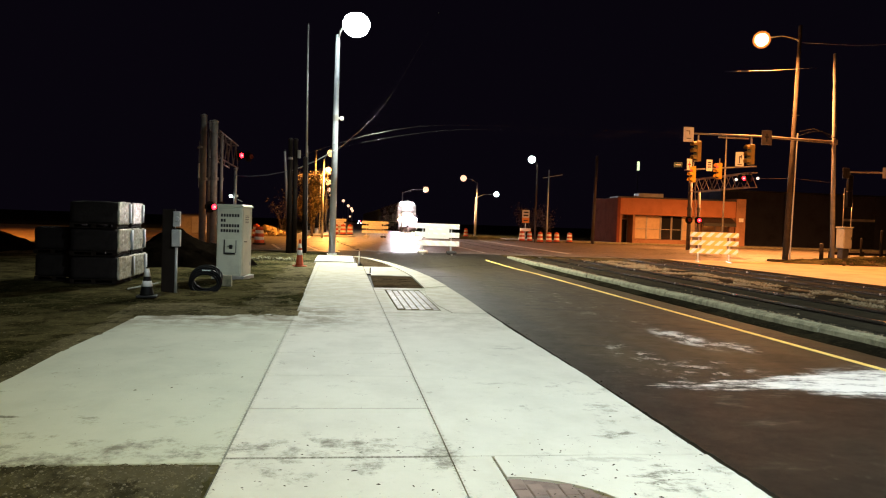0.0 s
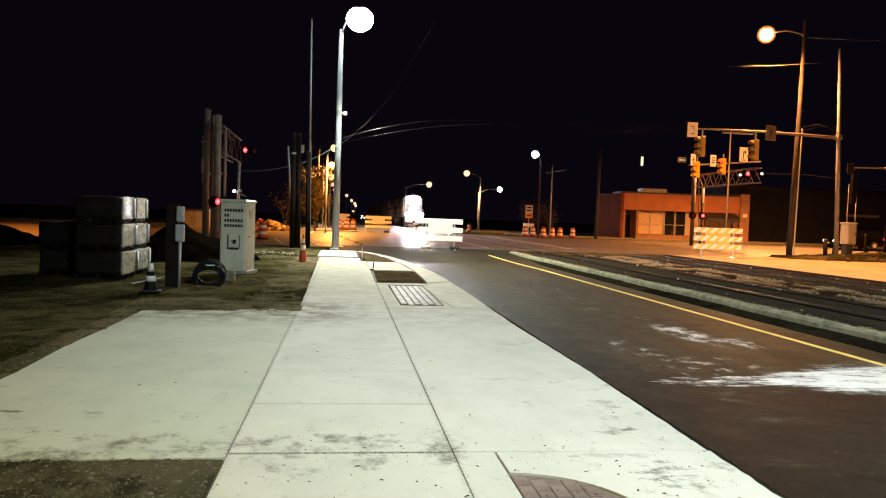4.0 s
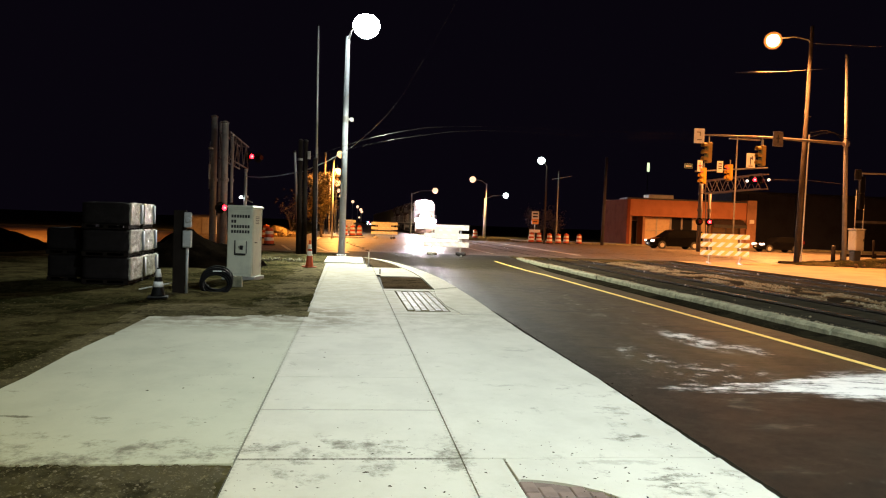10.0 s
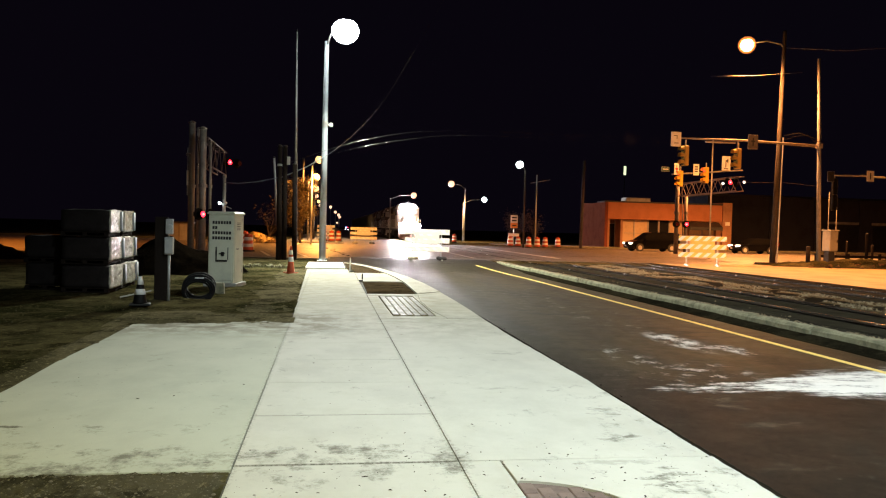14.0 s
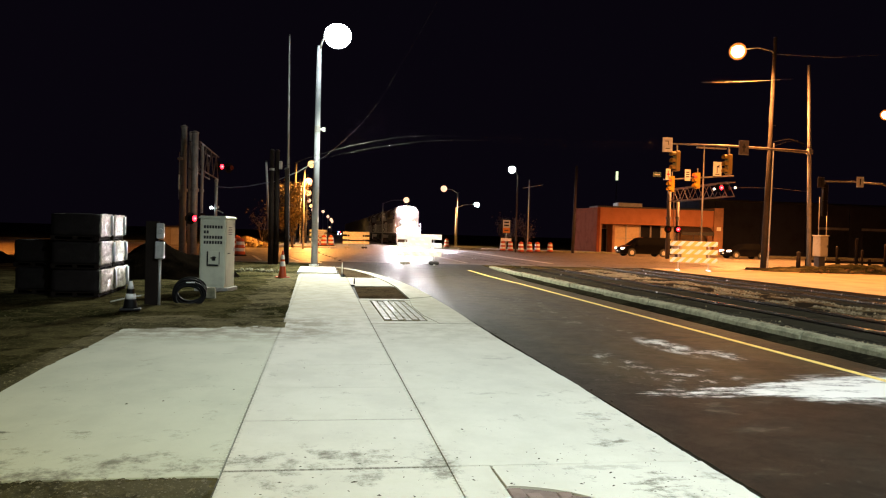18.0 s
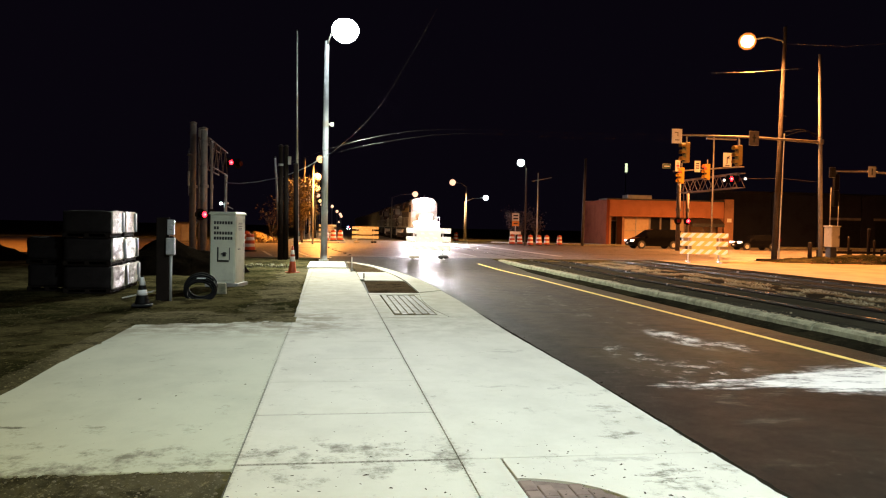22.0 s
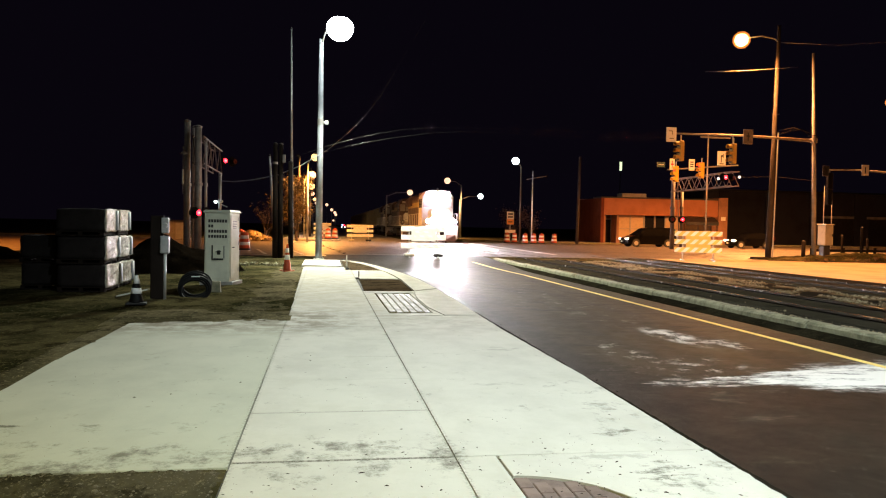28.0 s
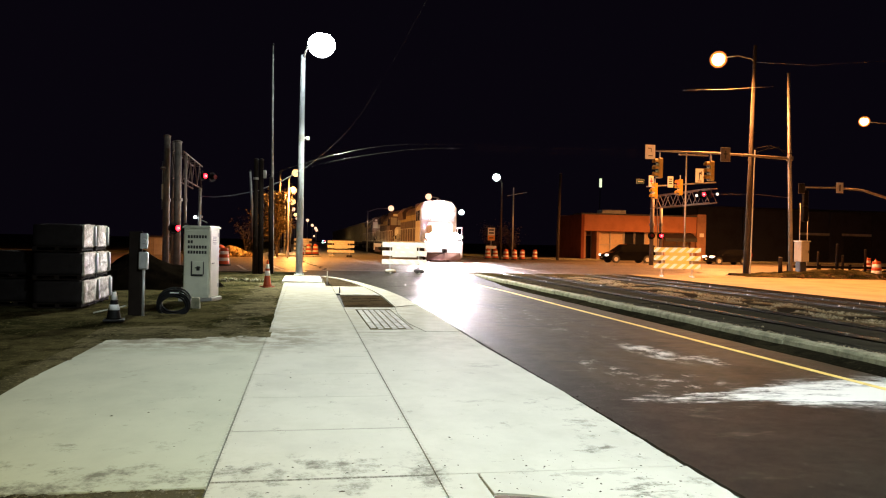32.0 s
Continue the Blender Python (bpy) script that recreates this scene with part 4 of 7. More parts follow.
def led_street_lamp(at):
    o = thing("street_lamp", "tall galvanised street lamp with a bright white head", "street lamp", at, "white street lamps")
    part("base_plate", Shape().box(-0.22, 0.22, -0.22, 0.22, 0, 0.035, bevel=0.01), "galv", o)
    for sx in (-0.15, 0.15):
        for sy in (-0.15, 0.15):
            part("bolt", Shape().cyl((sx, sy, 0.03), (sx, sy, 0.09), 0.018, n=6), "steel_dark", o)
    part("pole", Shape().tube([(0, 0, 0.03), (0, 0, 5), (0, 0, 9.95)], [0.16, 0.135, 0.10], 16), "pole_paint", o, smooth=True)
    part("hand_hole", Shape().box(-0.05, 0.05, -0.152, -0.13, 0.45, 0.7, bevel=0.01), "galv", o)
    part("arm", Shape().tube([(0, 0, 9.7), (0.13, -0.2, 10.1), (0.3, -0.5, 10.4), (0.46, -0.72, 10.47)], [0.05, 0.045, 0.04, 0.04], 10), "galv", o, smooth=True)
    head = part("lamp_head", Shape().loft([[(0.42 + x, -0.55 + y, 10.44 + z) for x, y in ((0, 0), (0.2, -0.12), (0.62, -0.85), (0.5, -0.98), (0.3, -0.98), (-0.12, -0.2))] for z in (0.0, 0.1)]), "galv", o)
    # lens swollen to a globe the size of the lamp's glare
    part("lens", Shape().turned([(0.04, -0.60), (0.22, -0.57), (0.38, -0.48), (0.51, -0.34), (0.59, -0.14), (0.59, 0.04), (0.51, 0.22), (0.36, 0.36)], (0.8, -1.2, 10.22), 48), "glow_led", head, "white globe as large as the lamp's glare", True)
    b = part("bracket", Shape().box(0.0, 0.34, -0.04, 0.04, 6.15, 6.24, bevel=0.01), "white_paint", o)
    part("sensor", Shape().box(0.20, 0.36, -0.07, 0.07, 6.10, 6.28, bevel=0.02), "white_paint", b)
    part("clamp", Shape().turned([(0.125, 6.05), (0.135, 6.07), (0.135, 6.33), (0.125, 6.35)], (0, 0, 0), 14), "galv", o)
    return o


lamp_a = led_street_lamp(pose(-0.45, 34.6, 0.03))
copy_thing(lamp_a, pose(3.0, -4.5, -0.12, 0, 0, 110))


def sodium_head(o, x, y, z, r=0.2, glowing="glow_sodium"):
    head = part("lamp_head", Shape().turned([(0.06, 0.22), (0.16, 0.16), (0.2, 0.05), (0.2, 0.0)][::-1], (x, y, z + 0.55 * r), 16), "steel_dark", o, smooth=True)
    # globes are oversized to imitate each lamp's glare
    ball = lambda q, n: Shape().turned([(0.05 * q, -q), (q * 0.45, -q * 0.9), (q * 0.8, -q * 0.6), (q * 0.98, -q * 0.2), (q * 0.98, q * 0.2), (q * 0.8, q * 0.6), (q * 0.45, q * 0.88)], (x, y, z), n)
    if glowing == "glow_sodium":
        part("bulb", ball(r * 0.78, 24), glowing, head, "glaring lamp inside halo shells", True)
        # nested glowing shells build up the amber halo
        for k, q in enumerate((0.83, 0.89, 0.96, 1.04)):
            part("halo_shell" if k < 3 else "lens", ball(r * q, 28), "sodium_halo", head, "glowing amber shell imitating the lamp's halo", True)
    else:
        part("lens", ball(r, 24), glowing, head, "glowing globe enlarged to the lamp's glare", True)
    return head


# wooden pole with an amber lamp
u = thing("utility_pole", "tall leaning wooden pole with an amber street lamp", "utility pole", pose(24.72, 39.2, 0.1))
part("pole", Shape().tube([(0, 0, 0), (0.13, 0, 6), (0.26, 0, 13.2)], [0.165, 0.13, 0.095], 14), "wood", u, smooth=True)
part("conduit", Shape().tube([(0.2, -0.12, 0), (0.29, -0.1, 5.0), (0.33, -0.1, 7.2)], 0.045, 8), "galv", u)
part("arm", Shape().tube([(0.25, 0, 12.2), (0.05, 0, 12.42), (-0.8, 0, 12.55), (-1.8, 0, 12.36)], 0.035, 8), "galv", u, smooth=True)
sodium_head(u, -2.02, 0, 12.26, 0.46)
for z in (6.9, 8.2):
    part("bracket", Shape().box(0.0, 0.45, -0.03, 0.03, z, z + 0.05), "steel_dark", u)
part("footing", Shape().box(-0.9, 1.1, -0.5, 0.35, -0.12, 0.12, bevel=0.04), "wood_dark", u, "dark timber laid round the foot")

copy_thing(u, pose(29.0, 19.2, 0.1))
# unseen pole, added for the lamp beside the near lane
copy_thing(u, pose(27.2, 4.0, 0.1))


def street_light(x, y, h, reach, glowing, label, r=0.2, material="galv", pole_r=0.09):
    o = thing("street_lamp", label, "street lamp", pose(x, y, FAR), "far street lamps")
    part("pole", Shape().tube([(0, 0, 0), (0, 0, h - 0.5)], [pole_r, pole_r * 0.7], 10), material, o, smooth=True)
    part("arm", Shape().tube([(0, 0, h - 0.6), (reach * 0.4, 0, h - 0.1), (reach, 0, h)], 0.035, 6), material, o)
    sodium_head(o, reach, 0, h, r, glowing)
    return o


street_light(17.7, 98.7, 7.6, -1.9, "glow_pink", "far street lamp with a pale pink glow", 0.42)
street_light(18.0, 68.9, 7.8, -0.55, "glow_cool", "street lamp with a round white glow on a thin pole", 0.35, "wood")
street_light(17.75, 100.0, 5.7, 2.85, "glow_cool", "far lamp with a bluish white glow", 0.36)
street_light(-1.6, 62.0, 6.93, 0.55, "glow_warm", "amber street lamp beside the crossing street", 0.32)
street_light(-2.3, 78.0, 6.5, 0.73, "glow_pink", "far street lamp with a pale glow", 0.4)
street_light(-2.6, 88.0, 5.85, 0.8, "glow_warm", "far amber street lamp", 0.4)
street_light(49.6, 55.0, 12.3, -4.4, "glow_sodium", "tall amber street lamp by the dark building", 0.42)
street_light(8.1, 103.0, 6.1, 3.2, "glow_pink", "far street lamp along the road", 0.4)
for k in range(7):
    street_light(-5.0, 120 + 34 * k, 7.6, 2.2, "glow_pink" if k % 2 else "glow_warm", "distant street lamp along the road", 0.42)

# ---- posts and poles at the corner ----


def wood_pole(x, y, h, r0, r1, lean, material, label, z=0.0):
    o = thing("utility_pole", label, "utility pole", pose(x, y, z))
    part("pole", Shape().tube([(0, 0, 0), (lean * 0.5, 0, h * 0.5), (lean, 0, h)], [r0, (r0 + r1) / 2, r1], 12), material, o, smooth=True)
    part("cap", Shape().turned([(r1 * 1.05, h - 0.01), (r1 * 1.05, h + 0.04), (r1 * 0.4, h + 0.08)], (lean, 0, 0), 12), "steel_dark", o)
    return o


p = wood_pole(-1.7, 35.6, 10.6, 0.065, 0.038, -0.13, "galv", "tall thin pale metal pole")
part("ground_wire", Shape().tube([(0.075, -0.03, 0), (0.0, -0.03, 5)], 0.012, 5), "galv", p)
p = wood_pole(-2.42, 35.0, 5.2, 0.125, 0.10, -0.03, "wood_dark", "dark wooden post standing beside its twin")
part("strap", Shape().turned([(0.115, 4.3), (0.115, 4.4)], (-0.03, 0, 0), 12), "galv", p)
p = wood_pole(-2.19, 35.1, 5.2, 0.125, 0.10, -0.03, "wood_dark", "dark wooden post carrying a small pale bracket")
part("bracket", Shape().box(0.06, 0.20, -0.16, -0.05, 4.38, 4.74, bevel=0.015), "galv", p)
p = wood_pole(-1.72, 35.15, 4.4, 0.115, 0.10, -0.06, "wood_dark", "dark wooden stub post strapped to a tall metal pole")
p = wood_pole(-2.46, 36.0, 4.75, 0.07, 0.05, -0.32, "galv", "leaning pale metal pole")
wood_pole(-2.85, 76.3, 8.2, 0.13, 0.1, 0.05, "wood", "wooden pole lit amber", FAR)
wood_pole(-2.0, 92.0, 8.2, 0.13, 0.1, 0.05, "wood", "wooden pole lit amber", FAR)
wood_pole(24.5, 71.4, 8.6, 0.16, 0.12, 0.15, "wood", "thick wooden pole beside the low building", FAR)
p = wood_pole(19.6, 70.5, 7.0, 0.08, 0.05, 0.0, "galv", "thin pale pole with a crossarm", FAR)
part("crossarm", Shape().tube([(-0.6, 0, 6.2), (1.4, 0.2, 6.6)], 0.03, 6), "galv", p)

# ---- crossing signals on truss arms ----


def truss(o, x0, y0, x1, y1, z, h=0.75, d=0.5, bays=9):
    """A boxed lattice arm from one point to another."""
    a, b = Vector((x0, y0, 0)), Vector((x1, y1, 0))
    side = (b - a).normalized().cross(Vector((0, 0, 1))) * d / 2
    for sgn in (-1, 1):
        for zz in (z, z + h):
            p, q = a + side * sgn, b + side * sgn
            part("chord", Shape().tube([(p.x, p.y, zz), (q.x, q.y, zz)], 0.045, 6), "truss_steel", o)
    for k in range(bays):
        u, w = a + (b - a) * k / bays, a + (b - a) * (k + 1) / bays
        for sgn in (-1, 1):
            p, q = (u + side * sgn, w + side * sgn) if k % 2 else (w + side * sgn, u + side * sgn)
            part("brace", Shape().tube([(p.x, p.y, z), (q.x, q.y, z + h)], 0.028, 5), "truss_steel", o)
        part("rung", Shape().tube([tuple(w - side + Vector((0, 0, z + h))), tuple(w + side + Vector((0, 0, z + h)))], 0.024, 5), "truss_steel", o)


def crossing_lamps(o, x, y, z, face, lit):
    """A pair of round crossing lamps with dark backboards and hoods, facing along face."""
    f = Vector((*face, 0)).normalized()
    side = f.cross(Vector((0, 0, 1)))
    for k, sgn in enumerate((-1, 1)):
        c = Vector((x, y, z)) + side * 0.38 * sgn
        board = part("backboard", Shape().cyl(tuple(c), tuple(c + f * 0.03), 0.3, n=20), "black", o)
        part("hood", Shape().tube([tuple(c + f * 0.03), tuple(c + f * 0.3)], [0.17, 0.15], 14), "black", board)
        part("lens", Shape().cyl(tuple(c + f * 0.29), tuple(c + f * 0.315), 0.14, n=16), "glow_red" if lit == k else "tail_red", board, "lit red lens" if lit == k else "unlit red lens")
        if lit == k:
            part("bulb", Shape().turned([(0.01, -0.05), (0.05, -0.03), (0.06, 0), (0.05, 0.03), (0.01, 0.05)], tuple(c + f * 0.33), 10), "glow_pink", board, "glaring lamp behind the lens", True)
        part("housing", Shape().turned([(0.16, -0.1), (0.16, 0.1)], tuple(c - f * 0.12), 12), "black", board)


g = thing("crossing_signal", "weathered crossing signal mast with a lattice arm and red lamps", "crossing signal", pose(0, 0, 0), "crossing signals")
for x, y, h, r in ((-7.10, 39.6, 6.70, 0.17), (-6.85, 40.0, 6.45, 0.085), (-6.45, 38.9, 6.35, 0.18), (-6.12, 39.2, 5.7, 0.07)):
    col = part("column", Shape().tube([(x, y, 0), (x - 0.02, y, h)], [r, r * 0.92], 14), "alu", g, smooth=True)
    part("cap", Shape().turned([(r * 1.1, h - 0.05), (r * 1.1, h), (r * 0.3, h + 0.08)], (x - 0.02, y, 0), 12), "alu", col)
    part("collar", Shape().turned([(r * 1.25, 3.4), (r * 1.25, 3.55)], (x, y, 0), 12), "alu", col)
truss(g, -6.5, 39.0, -6.65, 47.0, 4.55, 1.35, 0.5, 7)
crossing_lamps(g, -6.1, 47.0, 5.3, (0.75, -0.66), 1)
crossing_lamps(g, -6.3, 38.6, 2.05, (0.8, -0.6), 1)
# white plate added for the glint on the column's edge
part("cover_plate", Shape().box(-7.32, -7.25, 39.34, 39.5, 3.5, 4.25, bevel=0.01), "sign_white", g, "pale plate imitating a glint on the column")
part("ladder_rail", Shape().tube([(-7.3, 39.5, 3.0), (-7.3, 39.5, 5.4)], 0.02, 5), "galv", g)
part("bell", Shape().turned([(0.12, 0), (0.14, 0.05), (0.1, 0.12), (0.02, 0.15)], (-7.25, 39.4, 5.0), 12), "alu", g)

g = thing("crossing_signal", "crossing signal mast with a long lattice arm over the street", "crossing signal", pose(0, 0, 0.0), "crossing signals")
for x, y, h, r in ((28.3, 58.6, 6.9, 0.2), (28.9, 58.2, 4.9, 0.15)):
    col = part("column", Shape().tube([(x, y, 0.1), (x, y, h)], [r * 0.9, r * 0.82], 14), "rusty", g, smooth=True)
    part("collar", Shape().turned([(r * 1.15, 3.4), (r * 1.15, 3.6)], (x, y, 0), 12), "rusty", col)
truss(g, 28.3, 58.4, 28.2, 48.9, 4.85, 1.0, 0.55, 11)
crossing_lamps(g, 27.95, 49.6, 5.45, (0.25, -1), 1)
crossing_lamps(g, 28.3, 57.8, 2.55, (-0.2, -1), 0)
for x, z in ((27.15, 5.35), (28.75, 5.5)):
    part("side_lamp", Shape().turned([(0.03, -0.09), (0.09, -0.05), (0.1, 0.03), (0.04, 0.09)], (x, 49.3, z), 12), "glow_white", g, "small lit white side lamp", True)
part("stay_wire", Shape().tube([(27.3, 47.5, 5.35), (29.5, 46.0, 5.33), (32.4, 46.0, 5.15)], 0.009, 6), "rusty", g)
part("gate_box", Shape().box(28.35, 28.75, 57.6, 58.0, 0.9, 1.6, bevel=0.03), "alu", g)
part("gate_arm", Shape().tube([(28.5, 57.8, 1.3), (28.3, 57.9, 6.3)], [0.045, 0.03], 8), "rusty", g, "raised narrow gate arm")

# ---- traffic signal mast ----


def signal_head(o, x, y, z, turn, lenses=3, lit=None, paint="signal_yellow"):
    """A yellow three-lamp signal; turn: degrees from facing -y."""
    m = pose(x, y, z, 0, 0, turn)
    h = 0.36 * lenses
    body = part("signal_head", Shape().box(-0.17, 0.17, -0.12, 0.14, -h, 0, m, 0.03), paint, o, "yellow signal head")
    for k in range(lenses):
        zz = -0.18 - 0.36 * k
        part("visor", Shape().loft([[(0.145 * math.cos(a), yy, zz + 0.145 * math.sin(a)) for a in [radians(-30 + 24 * i) for i in range(11)]] + [(0.13 * math.cos(a), yy, zz + 0.13 * math.sin(a)) for a in [radians(210 - 24 * i) for i in range(11)]] for yy in (-0.12, -0.36)], m), paint, body)
        part("lens", Shape().tube([(0, -0.125, zz), (0, -0.15, zz)], 0.125, 16, m), "glow_signal" if lit == k else "sign_black", body, "lit red lens" if lit == k else "dark lens")
    part("hanger", Shape().box(-0.03, 0.03, 0.0, 0.05, 0, 0.3, m), "galv", body)
    return body


def sign_plate(o, name, x, y, z, w, h, material, turn=0, marks=(), mark_material="sign_black"):
    m = pose(x, y, z, 0, 0, turn)
    p = part(name, Shape().box(-w / 2, w / 2, -0.008, 0.008, -h / 2, h / 2, m), material, o)
    for x0, x1, z0, z1 in marks:
        part("mark", Shape().box(x0 * w, x1 * w, -0.013, -0.0085, z0 * h, z1 * h, m), mark_material, p)
    part("rim", Shape().box(-w / 2 - 0.012, w / 2 + 0.012, 0.009, 0.02, -h / 2 - 0.012, h / 2 + 0.012, m), "galv", p)
    return p


g = thing("traffic_signal", "tall signal mast with a long arm carrying yellow signals and signs", "traffic signal", pose(0, 0, 0))
part("pole", Shape().tube([(26.61, 37.8, 0.1), (26.40, 37.8, 6), (26.17, 37.8, 11.5)], [0.125, 0.105, 0.08], 14), "mast_steel", g, smooth=True)
part("pole_base", Shape().turned([(0.3, 0.1), (0.3, 0.25), (0.22, 0.32)], (26.61, 37.8, 0), 14), "concrete_old", g)
part("arm", Shape().tube([(26.38, 37.8, 6.72), (22, 37.7, 6.83), (17.9, 37.6, 6.78)], [0.085, 0.062, 0.042], 10), "mast_steel", g, smooth=True)
part("arm_flange", Shape().box(26.24, 26.52, 37.66, 37.94, 6.58, 6.87, bevel=0.03), "mast_steel", g)
sign_plate(g, "arm_sign", 17.85, 37.45, 6.7, 0.55, 0.75, "sign_white", 0, ((-0.25, 0.1, 0.22, 0.28), (0.04, 0.12, 0.0, 0.28), (-0.2, 0.25, -0.30, -0.24)), "kerb")
sign_plate(g, "arm_sign", 22.27, 37.5, 6.75, 0.55, 0.75, "rusty", 0, ((-0.07, 0.07, -0.3, 0.28), (-0.2, 0.2, -0.02, 0.1)))
part("arm_light_bar", Shape().box(19.6, 21.3, 37.55, 37.68, 6.62, 6.7), "mast_steel", g)
signal_head(g, 18.4, 37.5, 6.4, -78, paint="signal_shaded")
signal_head(g, 21.4, 37.5, 6.35, -78, paint="signal_shaded")
part("hanger", Shape().box(21.37, 21.43, 37.5, 37.55, 6.3, 6.8), "mast_steel", g)
part("loop_cable", Shape().tube([(26.4, 37.7, 7.0), (26.0, 37.7, 6.95), (25.6, 37.7, 7.3), (24.9, 37.7, 7.2), (24.2, 37.7, 6.95)], 0.02, 5), "black", g)

# a smaller signal group behind
g = thing("traffic_signal", "pair of yellow signals with plates on a slim post", "traffic signal", pose(0, 0, 0))
part("post", Shape().tube([(25.6, 48.0, 0.1), (25.6, 48.0, 8.2)], [0.06, 0.045], 10), "alu", g, smooth=True)
part("crossbar", Shape().tube([(22.7, 48.0, 5.75), (27.8, 47.9, 6.2)], 0.05, 8), "mast_steel", g)
signal_head(g, 23.2, 47.8, 6.0, -72, 3, 0)
signal_head(g, 25.05, 47.8, 6.3, -72, 3, 0)
sign_plate(g, "turn_sign", 22.89, 47.7, 6.1, 0.34, 0.75, "sign_white", 0, ((-0.3, 0.3, -0.06, 0.06), (-0.06, 0.06, -0.3, 0.3)), "sign_red")
sign_plate(g, "arrow_sign", 26.4, 47.6, 6.6, 0.6, 0.95, "sign_white", 0, ((-0.1, 0.0, -0.3, 0.12), (-0.1, 0.2, 0.12, 0.22), (0.12, 0.22, 0.05, 0.3), (-0.25, 0.25, -0.42, -0.36)))
sign_plate(g, "arrow_sign", 27.25, 47.6, 6.85, 0.4, 0.9, "sign_white", 0, ((-0.1, 0.1, -0.3, 0.3),))
sign_plate(g, "notice_plate", 24.3, 47.7, 6.1, 0.4, 0.75, "sign_white", 0, ((-0.3, 0.3, 0.2, 0.3), (-0.3, 0.3, 0.0, 0.1), (-0.3, 0.3, -0.2, -0.1)))
sign_plate(g, "street_name_plate", 22.1, 47.7, 6.05, 0.55, 0.3, "sign_green", 0, ((-0.35, 0.35, -0.12, 0.12),), "galv")

# curved mast arm towards the edge of the street
g = thing("traffic_signal", "curved galvanised mast arm with small direction signs", "traffic signal", pose(0, 0, 0))
part("arm", Shape().tube([(34.8, 48.5, 6.15), (37.5, 48.5, 6.2), (39.8, 48.5, 6.1), (41.8, 48.5, 5.6), (43.2, 48.5, 4.6), (43.6, 48.5, 0.1)], [0.05, 0.06, 0.07, 0.09, 0.11, 0.14], 10), "mast_steel", g, smooth=True)
sign_plate(g, "direction_sign", 37.9, 48.4, 6.2, 0.55, 0.75, "sign_white", 0, ((-0.08, 0.08, -0.3, 0.3),))
p = sign_plate(g, "direction_sign", 34.75, 48.3, 6.05, 0.5, 0.7, "steel_dark", 0, ((-0.08, 0.08, -0.3, 0.2), (-0.22, 0.08, 0.14, 0.26)))
for z in (5.95, 4.80):
    back = part("signal_back", Shape().box(35.05, 35.42, 48.42, 48.68, z - 1.12, z, bevel=0.03), "black", g, "unlit back of a black signal head")
    part("bracket", Shape().box(35.2, 35.27, 48.5, 48.56, z, z + 0.24), "steel_dark", back)

# ---- the building lot ----


def lumpy_box(w, d, h, seed, n=9, amount=0.018, round_=0.05):
    """A wrapped load: a box with rounded edges and uneven sides."""
    s = Shape()
    for axis in range(3):
        for sgn in (-1, 1):
            grid = []
            for i in range(n + 1):
                for j in range(n + 1):
                    p = [0.0, 0.0, 0.0]
                    p[axis] = sgn
                    p[(axis + 1) % 3], p[(axis + 2) % 3] = 2 * i / n - 1, 2 * j / n - 1
                    q = Vector((p[0] * w / 2, p[1] * d / 2, p[2] * h / 2))
                    core = Vector([max(-b / 2 + round_, min(b / 2 - round_, c)) for c, b in zip(q, (w, d, h))])
                    out = (q - core).normalized() if (q - core).length > 1e-6 else Vector((0, 0, 0))
                    q = core + out * round_
                    q += out * amount * (noise.noise(q * 5 + Vector((seed * 7.1, seed, 0))) + 0.6 * noise.noise(q * 14 + Vector((seed, 0, 3))) + 0.25 * noise.noise(q * 33 + Vector((seed, 5, 0))))
                    grid.append(tuple(q + Vector((0, 0, h / 2))))
            f = []
            for i in range(n):
                for j in range(n):
                    a, b, c, e = i * (n + 1) + j, (i + 1) * (n + 1) + j, (i + 1) * (n + 1) + j + 1, i * (n + 1) + j + 1
                    f.append((a, b, c, e) if sgn > 0 else (a, e, c, b))
            s.add(grid, f)
    seen, order, to = {}, [], []
    for p in s.v:
        key = tuple(round(c, 4) for c in p)
        if key not in seen:
            seen[key] = len(order)
            order.append(p)
        to.append(seen[key])
    s.v, s.f = order, [tuple(to[i] for i in f) for f in s.f]
    return s


